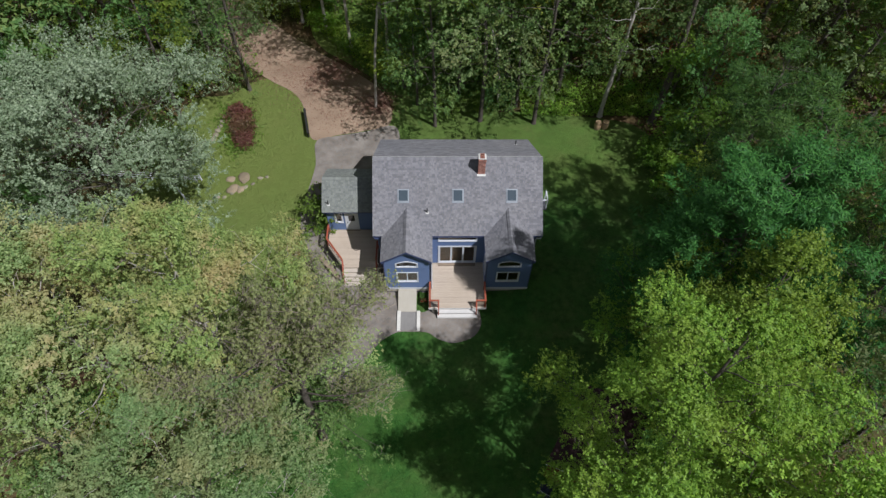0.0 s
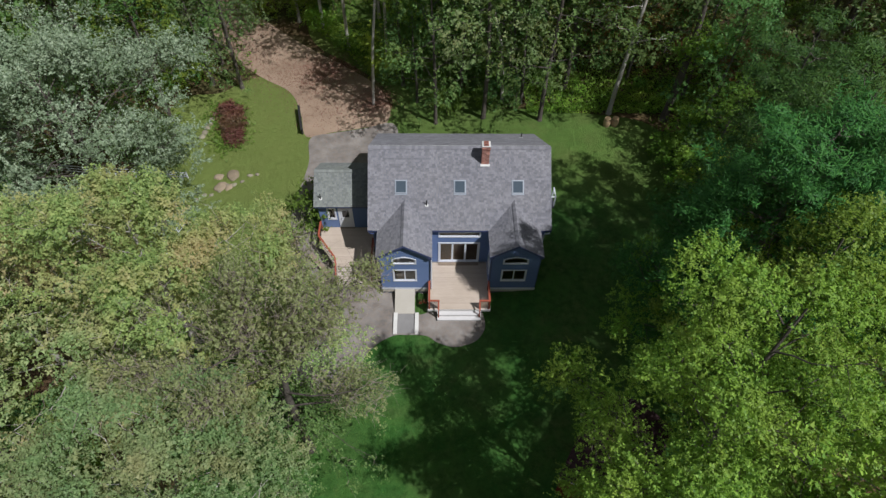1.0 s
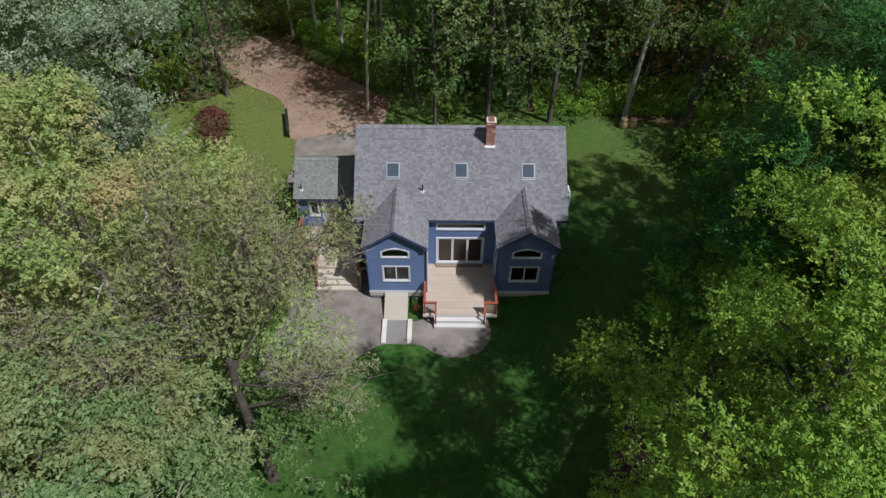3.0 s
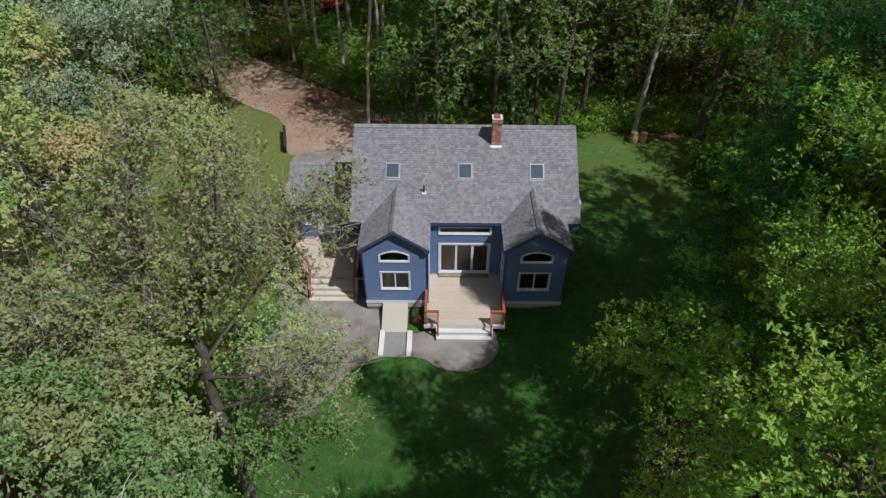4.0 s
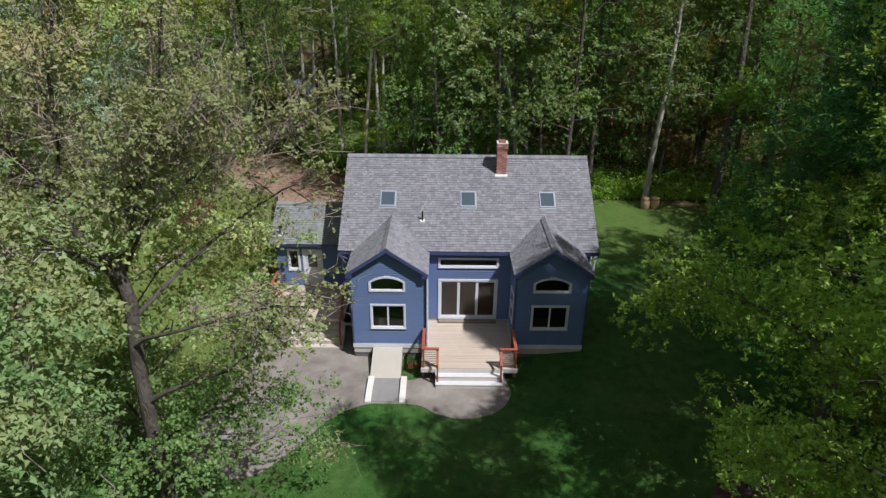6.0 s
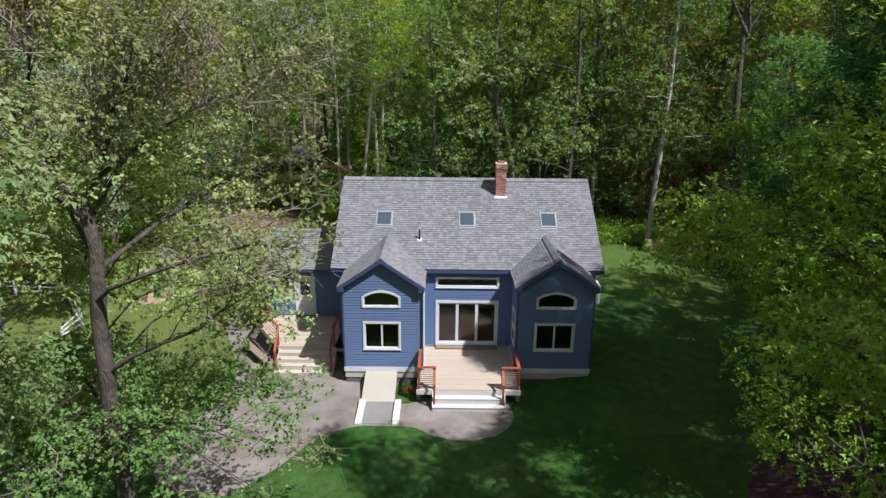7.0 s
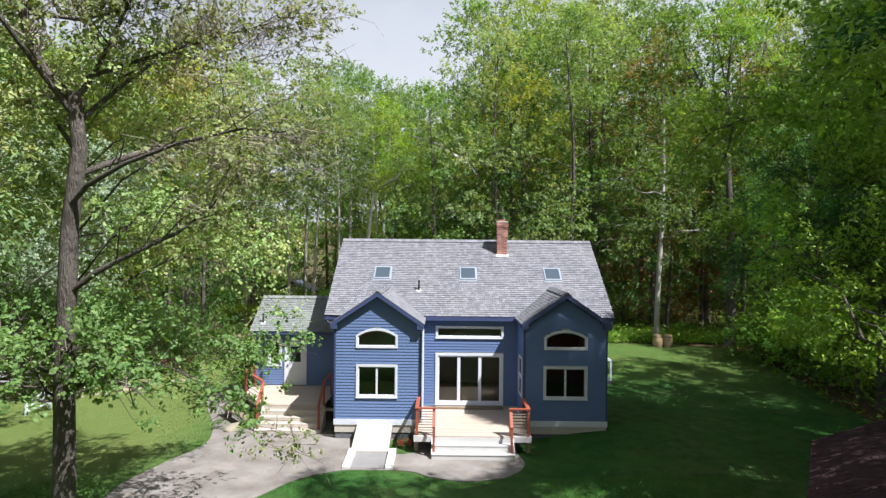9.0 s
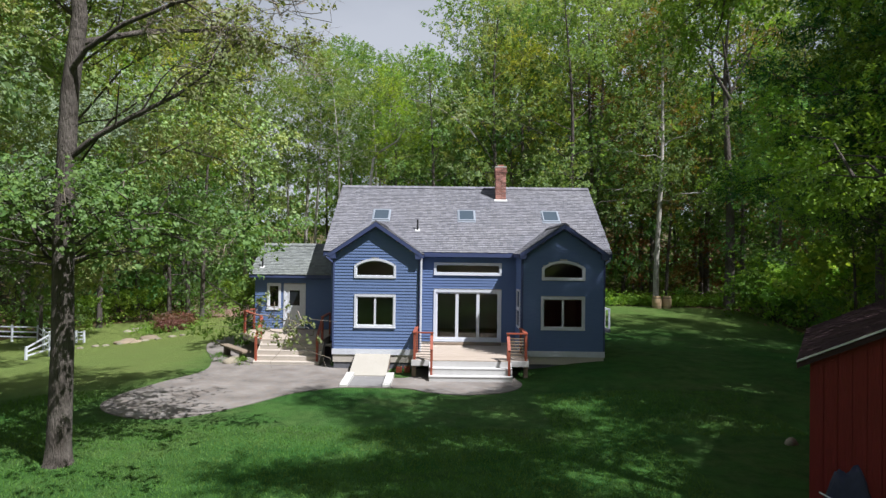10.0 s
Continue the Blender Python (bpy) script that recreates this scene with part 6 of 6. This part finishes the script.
def kinds(count, size, seed):
    out = []
    for i, (lm, bark, h, sp, ba, sh) in enumerate([
            (L_WOOD, M_BARK, 19, 3.6, 4.5, "round"), (L_DULL, M_BARK, 18.5, 3.6, 4.0, "round"), (L_DARK, M_BARK, 17, 3.8, 3.2, "tall"),
            (L_BRIGHT, M_BARK, 19, 3.4, 4.5, "tall"), (L_WOOD, M_BIRCH, 18, 2.8, 5.5, "tall"), (L_DARK, M_BARK, 12, 3.2, 1.8, "round"), (L_AMBER, M_BARK, 19, 3.4, 5.0, "tall"), (L_BRIGHT, M_BARK, 12, 3.2, 1.2, "round"), (L_WOOD, M_BIRCH, 20, 3.4, 10.5, "round"), (L_GOLD, M_BARK, 19, 2.9, 9.5, "round")]):
        out.append(tree_meshes(seed + i, lm, bark, int(count * (0.65 if h < 14 else 1)), size, height=h, spread=sp, base=ba, trunk_r=0.17, limbs=20, clump=1.15, twigs=4, sides=5, shape=sh, skirt=0.2, fine=False, topping=2.2, steps=(0.55, 1.0)))
    return out
FRONT, FAR = kinds(10800, 0.155, 100), kinds(4600, 0.3, 140)
REAR = kinds(1200, 0.6, 180)
PINE_SPRAY = dict(per=16, squash=0.4, reach=1.8, up=0.8, droop=-0.1)
PINES = [tree_meshes(120 + i, L_PINE, M_BARK, 30000, 0.3, height=22 - i, spread=4.3, base=6.0, trunk_r=0.26, limbs=38, shape="broad", clump=0.62, twigs=6, wide=0.1, steps=(0.55, 1.0), spray=PINE_SPRAY) for i in range(2)]
rng = random.Random(77)
PLACED = [(t[1], t[2]) for t in NEAR]
EDGE_PINE = tree_meshes(125, L_PINE, M_BARK, 76000, 0.26, height=21.0, spread=4.7, base=6.6, trunk_r=0.3, limbs=48, shape="broad", clump=0.62, twigs=6, wide=0.1, steps=(0.55, 1.0), spray=PINE_SPRAY)
plant("pine_tree", EDGE_PINE, 13.9, 18.6, "tall broad white pine standing over the lawn", group="pines by the lawn")
PLACED.append((13.9, 18.6))
# several of these are added, some largely out of view, to shade the lawn
for x, y, s in ((16.6, 20.2, 0.85), (18.5, 15.0, 0.95), (22.5, 26.5, 0.7), (18.6, 22.8, 0.88), (18.9, 27.6, 0.82), (22.0, 17.0, 1.05)):
    plant("pine_tree", PINES[rng.randrange(2)], x, y, "tall white pine with dark green layered boughs", group="pines by the lawn", turn=rng.uniform(0, 6), scale=s)
    PLACED.append((x, y))
# a thick dark trunk by the stumps, with one low leafy bough
STOUT_BOUGHS = [
    ([(0, 0, 6.6), (-0.5, -0.6, 7.4), (-0.9, -1.4, 8.0), (-0.6, -2.2, 8.3)], 0.07, 0.25),
    ([(0, 0, 6.9), (0.6, -0.5, 7.8), (1.0, -1.2, 8.3)], 0.06, 0.25),
    ([(0, 0, 13.6), (-1.1, -0.2, 15.2), (-2.4, -0.3, 17.4), (-3.4, -0.2, 19.4), (-4.0, 0, 21.0)], 0.12, 0.5),
    ([(0, 0, 14.2), (-0.5, -0.3, 16.4), (-1.0, -0.5, 18.6), (-1.6, -0.4, 20.8)], 0.09, 0.5),
    ([(0, 0, 14.0), (1.0, -0.2, 16.2), (1.8, -0.2, 18.6), (2.3, 0, 20.6)], 0.1, 0.5),
]
STOUT = tree_meshes(126, L_BRIGHT, M_BARK, 12000, 0.15, height=22.5, spread=3.8, base=14.5, trunk_r=0.34, limbs=12, clump=1.1, twigs=4, sides=8, lean=0.01, steps=(0.55, 1.0), boughs=STOUT_BOUGHS)
plant("oak_tree", STOUT, 18.4, 40.6, "stout dark-trunked oak with a low leafy bough", group="trees of the wood", turn=0.0)
PLACED.append((18.4, 40.6))
# trees whose stand is plain to see
EDGE_TREES = [(8, -8.8, 51.5, 1.05), (8, -11.6, 55.0, 1.05), (8, -14.2, 56.5, 1.05), (4, 13.9, 41.3, 1.25), (1, -18.2, 46.8, 1.1), (0, -0.6, 40.8, 0.95), (1, 3.4, 41.2, 1.18), (0, 8.0, 40.4, 1.15), (2, 5.8, 45.0, 1.3), (3, -3.5, 46.0, 0.95), (0, 10.6, 44.6, 1.3), (3, -23.5, 42.5, 1.1), (5, -21.0, 47.5, 1.1), (5, -2.2, 43.6, 0.8)]
# the last one, the birch at (-5.0, 48.8), is added to shade the drive
BACK_TREES = [(5, 1.6, 44.4, 0.95), (5, 6.6, 42.6, 0.9), (5, 11.8, 47.2, 1.0), (5, 16.2, 45.6, 0.9), (5, 20.6, 43.4, 0.95), (5, 9.4, 48.8, 1.1), (5, 14.6, 51.0, 1.1), (5, 23.0, 37.6, 0.6), (5, -20.6, 52.8, 0.9), (5, -24.8, 47.0, 1.0), (5, -26.0, 38.6, 0.9), (5, 0.6, 49.5, 1.1), (5, 20.5, 50.0, 1.15), (5, -22.5, 35.0, 0.7), (7, 18.8, 29.0, 0.55), (2, 19.8, 37.4, 0.8), (8, -5.0, 48.8, 1.0)]
CLEARING_TREES = [(7, 19.9, 34.0, 0.75), (6, 15.8, 47.8, 1.2), (6, 12.0, 55.5, 1.15), (6, -26.5, 50.5, 1.0), (6, 24.5, 46.5, 1.1), (8, -6.2, 56.5, 1.15), (8, -9.6, 62.0, 1.25), (8, -14.4, 64.0, 1.3), (8, -19.5, 60.5, 1.3), (3, -24.0, 57.0, 1.35), (0, -5.0, 63.0, 1.2), (1, -21.0, 67.5, 1.5), (0, -28.0, 62.0, 1.45), (3, -26.5, 53.5, 1.3), (0, -31.5, 56.0, 1.4), (0, -12.0, 82.5, 1.2), (3, -15.5, 81.5, 1.25), (1, -8.6, 81.5, 1.2), (5, -11.0, 79.8, 1.1), (5, -14.2, 80.4, 1.0)]
HIGH_TREES = [(0, 3.6, 52.5, 1.5), (3, 7.6, 55.0, 1.55), (1, 12.4, 51.5, 1.5), (0, 17.2, 54.5, 1.5), (2, 21.8, 52.0, 1.55), (3, 26.5, 50.0, 1.45), (0, 30.5, 45.0, 1.45), (1, 9.8, 60.5, 1.65), (3, 15.0, 62.0, 1.65), (0, 20.5, 60.5, 1.6), (9, 4.6, 44.2, 1.0), (9, 27.0, 56.5, 1.5), (3, 33.0, 51.5, 1.5), (9, -20.8, 50.4, 1.25), (3, -29.0, 48.0, 1.3)]
for k, x, y, s in EDGE_TREES + BACK_TREES + CLEARING_TREES + HIGH_TREES:
    plant(NAMES[k], FRONT[k], x, y, WORDS[k], group="trees of the wood", turn=rng.uniform(0, 6.28), scale=s)
    PLACED.append((x, y))
def open_ground(x, y):
    if -19 < x < 16.5 and 2 < y < 42: return True
    if -17 < x < -3.5 and 41 < y < 67: return True
    if -22 < x < -9 and 66 < y < 80: return True
    if -27 < x < -3 and 41 < y < 62 and abs((x + 8) + (y - 44) * 0.75) < 4.5: return True
    if -23 < x < 0 and 28 < y < 47.5: return True
    if abs(x) < 18 and y < 6: return True
    if -31 < x < -14 and 17 < y < 38: return True
    return False
placed = 0
for k in range(6000):
    x, y = rng.uniform(-58, 62), rng.uniform(-8, 86)
    if abs(x) > 34 and y < 38: continue
    if abs(x) > 8 + 0.82 * (y + 6): continue
    if open_ground(x, y): continue
    near = y < 51 and abs(x) < 30
    need = 3.7 if near else 4.9
    if any((x - a) ** 2 + (y - b) ** 2 < need * need for a, b in PLACED): continue
    PLACED.append((x, y))
    kind = rng.choices(range(6), (5, 5, 4, 4, 2, 3))[0]
    plant(NAMES[kind], (FRONT if near else FAR)[kind], x, y, WORDS[kind], group="trees of the wood", turn=rng.uniform(0, 6.28), scale=rng.uniform(1.02, 1.16) if -0.2 * y < x < 0.015 * y else rng.uniform(1.1, 1.42) if y > 40 or abs(x) > 26 else rng.uniform(0.85, 1.05) if y < 24 or x < 0 else rng.uniform(0.42, 0.55))
    placed += 1
    if placed >= 132: break

# unseen trees added behind the eye, only for shading and reflections
for k in range(400):
    x, y = rng.uniform(-30, 34), rng.uniform(-32, -9)
    if any((x - a) ** 2 + (y - b) ** 2 < 36 for a, b in PLACED): continue
    PLACED.append((x, y))
    kind = rng.choices(range(6), (5, 4, 4, 3, 2, 3))[0]
    plant(NAMES[kind], REAR[kind], x, y, WORDS[kind], group="trees of the wood", turn=rng.uniform(0, 6.28), scale=rng.uniform(0.85, 1.05))

# shrubs and saplings along the wood's edge
SHRUBS = [tree_meshes(160 + i, lm, M_BARK, 1700, 0.2, height=h, spread=1.5, base=0.3, trunk_r=0.04, limbs=12, clump=0.55, twigs=3, sides=5, limb_r=0.5, fine=False) for i, (lm, h) in enumerate(((L_GREEN, 2.6), (L_BRIGHT, 2.0), (L_DARK, 3.6)))]
count = 0
for k in range(3000):
    x, y = rng.uniform(-32, 34), rng.uniform(8, 62)
    d = min(abs(y - 43.5) if -3 < x < 17 else 9, abs(x - 19) if y < 42 else 9, abs(x + 23) if y < 48 else 9, abs(y - 57) if x < 0 else 9)
    if d > 2.5 or open_ground(x, y) or (6 < x < 24 and 38 < y < 47) or (x < 18.6 and 24 < y < 42 and x > 0): continue
    if any((x - a) ** 2 + (y - b) ** 2 < 1.6 for a, b in PLACED): continue
    PLACED.append((x, y))
    i = rng.randrange(3)
    plant("shrub", SHRUBS[i], x, y, ("leafy green shrub at the wood's edge", "bright green shrub at the wood's edge", "dark green sapling at the wood's edge")[i], "shrub", "shrubs at the wood's edge", rng.uniform(0, 6.28), rng.uniform(0.45, 0.95))
    count += 1
    if count >= 62: break
for x, y, s in ((-6.5, 70.5, 1.2), (-20.0, 71.5, 1.1), (-8.0, 74.0, 1.2), (-12.0, 76.0, 1.3), (-23.0, 74.0, 1.2), (-4.0, 58.5, 0.8), (-7.5, 64.5, 0.7), (-18.5, 57.5, 0.9), (-22.5, 62.5, 1.0), (-15.2, 58.6, 0.9), (-13.2, 57.0, 1.0), (-11.6, 54.6, 0.8), (-9.2, 51.6, 0.6), (-7.2, 50.0, 0.7), (-5.4, 47.6, 0.6), (-10.8, 57.5, 1.0), (8.8, 43.6, 0.4), (11.5, 45.2, 0.35), (17.0, 44.4, 0.35), (21.5, 42.5, 0.5)):
    i = rng.randrange(2)
    plant("shrub", SHRUBS[i], x, y, ("leafy green shrub at the wood's edge", "bright green shrub at the wood's edge")[i], "shrub", "shrubs at the wood's edge", rng.uniform(0, 6.28), s)
for x, y, s in ((18.7, 32.6, 1.2), (20.2, 31.4, 1.6), (18.2, 35.6, 1.0), (21.8, 30.2, 1.8), (20.6, 37.2, 1.3)):
    plant("shrub", SHRUBS[1], x, y, "tall bright green shrub at the lawn's edge", "shrub", "shrubs at the wood's edge", rng.uniform(0, 6.28), s)
ORANGE = tree_meshes(171, L_ORANGE, M_BARK, 2200, 0.17, height=4.2, spread=1.5, base=1.0, trunk_r=0.05, limbs=12, clump=0.5, twigs=3, sides=5, limb_r=0.5, fine=False)
for x, y, s in ((17.8, 46.6, 0.6), (14.8, 49.0, 1.2), (20.4, 48.6, 1.2), (25.6, 44.4, 1.2)):
    plant("orange_sapling", ORANGE, x, y, "sapling turned rusty orange among the trees", "tree", "orange saplings in the wood", rng.uniform(0, 6), s)
RUST = tree_meshes(170, L_RED, M_BARK, 2400, 0.16, height=0.45, spread=0.9, base=0.05, trunk_r=0.03, limbs=12, clump=0.45, twigs=4, sides=5, limb_r=0.5)
for x, y, s in ((-18.9, 43.9, 0.6), (-18.4, 43.0, 0.8), (-18.0, 42.1, 0.8), (-17.9, 41.2, 0.75), (-17.6, 40.3, 0.7), (-17.3, 39.5, 0.55)):
    plant("russet_shrub", RUST, x, y, "russet shrub in the mulched flower bed", "shrub", "russet shrubs", rng.uniform(0, 6), s)
for x, y, s in ((-9.25, 29.4, 0.42), (-9.3, 30.6, 0.45), (-7.75, 24.5, 0.13), (-8.9, 25.1, 0.14)):
    plant("garden_shrub", SHRUBS[0], x, y, "straggling green shrub beside the side landing", "shrub", "shrubs by the landing", rng.uniform(0, 6), s)
plant("sapling", SHRUBS[0], -9.45, 29.9, "young tree with thin stem and sparse green crown", "tree", "", 1.0, 0.95)


def scatter(name, label, mat, count, size, where, spread_z=0.04, flat=1.6, seed=5):
    """Loose leaves or low herbs over the ground, too many to count."""
    g = np.random.default_rng(seed)
    c = []
    while len(c) < count:
        x, y = where(g)
        c.append((x, y, ground_z(x, y) + 0.07 + abs(g.normal()) * spread_z))
    v, q = leaf_cloud(g, c, [0.02] * count, count, size, flat)
    tagged(new(name, quick_mesh(name, v, q, mat)), label, kind="stuff")


def on_drive(g):
    k = g.random()
    if k < 0.4: return (-10.5 + g.normal() * 1.6, 48.2 + g.normal() * 1.3)
    if k < 0.62: return (-5.8 + g.normal() * 0.9, 44.0 + g.normal() * 1.1)
    t = g.random()
    return (-8 - 12 * t + g.normal() * 1.8, 41.8 + 13 * t + g.normal() * 1.6)
scatter("fallen_leaves", "fallen brown leaves strewn over the driveway", L_FALLEN, 20000, 0.075, on_drive)
def wood_floor(g):
    while True:
        x, y = g.uniform(-40, 40), g.uniform(6, 84)
        if (y > 42 or x > 17 or x < -21) and (y > 57 or not open_ground(x, y)): return (x, y)
scatter("undergrowth", "low green herbs and ferns of the woodland floor", L_GREEN, 42000, 0.26, wood_floor, 0.35, 0.8, 6)
scatter("wood_leaf_litter", "fallen brown leaves on the woodland floor", L_FALLEN, 16000, 0.16, wood_floor, 0.03, 1.6, 7)

def dead_bough(points, r):
    v, f = tube([Vector(p) for p in points], [r * (1 - 0.75 * i / (len(points) - 1)) for i in range(len(points))], 6)
    o = new("dead_bough", mesh_of("dead_bough", v, f, M_PALEBARK, True))
    tagged(o, "bare pale dead bough leaning among the forest trees", "branch", "dead boughs")
dead_bough([(5.2, 43.2, 0.0), (4.6, 42.6, 6.5), (3.6, 42.0, 10.2), (1.4, 41.5, 12.9), (-0.6, 41.2, 14.1), (-2.4, 41.0, 14.6)], 0.17)
dead_bough([(-6.0, 43.4, 0.0), (-5.6, 43.2, 6.0), (-5.0, 42.8, 10.9), (-4.4, 42.4, 11.4), (-3.3, 42.0, 12.0), (-2.7, 41.8, 12.9)], 0.14)


def verge(g):
    return (g.uniform(7, 23), 41.2 + abs(g.normal()) * 3.4)
def drive_bank(g):
    t = g.random()
    return (-14.5 + 9.5 * t + abs(g.normal()) * 1.2, 57.0 - 11.0 * t + abs(g.normal()) * 1.4)
scatter("bank_herbs", "bright green herbs on the bank beside the driveway", L_BRIGHT, 5000, 0.2, drive_bank, 0.22, 0.9, 14)
scatter("verge_herbs", "green ferns and herbs on the bank by the wood", L_BRIGHT, 16000, 0.17, verge, 0.26, 0.9, 8)

def bed_herbs(g):
    t = g.random()
    return (-19.3 + 1.6 * t + g.normal() * 0.75 + (0.5 if g.random() < 0.5 else -0.4), 44.6 - 6.0 * t + g.normal() * 0.5)
scatter("bed_herbs", "green herbs round the russet shrubs of the bed", L_GREEN, 2600, 0.2, bed_herbs, 0.16, 0.9, 9)


def grass_tufts(seed, count):
    """Blades that stand out of the mown lawn where it is seen from close by."""
    g = np.random.default_rng(seed)
    x, y = g.uniform(-13, 9, count * 2), 6.5 + 13.5 * g.random(count * 2) ** 1.3
    keep = (y < 20.6) & ~((x < 2.8) & (y > 16.3) & (x > -10)) & ~((x > 5.2) & (y < 16))
    x, y = x[keep][:count], y[keep][:count]
    n = len(x)
    z = np.array([ground_z(a, b) for a, b in zip(x, y)]) + 0.03
    base = np.stack([x, y, z], axis=1)
    a = g.uniform(0, 6.28, n)
    side = np.stack([np.cos(a), np.sin(a), np.zeros(n)], axis=1) * g.uniform(0.006, 0.014, n)[:, None]
    tip = base + np.stack([g.normal(size=n) * 0.03, g.normal(size=n) * 0.03, g.uniform(0.03, 0.085, n)], axis=1)
    v = np.stack([base - side, base + side, tip], axis=1).reshape(-1, 3)
    tagged(new("grass", quick_mesh("grass", v, np.arange(n * 3).reshape(-1, 3), L_GRASS)), "blades of green grass standing out of the lawn", kind="stuff")
grass_tufts(12, 90000)

# the wood goes on beyond what can be told apart
def far_woods(seed):
    g = np.random.default_rng(seed)
    n = 700
    c = np.stack([g.uniform(-85, 85, n), g.uniform(88, 104, n), g.uniform(0.5, 17, n)], axis=1)
    c[:, 2] += np.array([ground_z(x, y) for x, y, z in c])
    v, q = leaf_cloud(g, c, g.uniform(1.5, 3.2, n), 26000, 0.9)
    tagged(new("far_woods", quick_mesh("far_woods", v, q, L_WOOD)), "dense green woodland in the distance", kind="stuff")
far_woods(15)
def thicket(g):
    while True:
        x, y = g.uniform(-45, 45), g.uniform(58, 84)
        if not (-24 < x < -5 and y < 80): return (x, y)
scatter("thicket", "dense dark undergrowth deep in the wood", L_DARK, 16000, 0.55, thicket, 2.2, 0.6, 16)
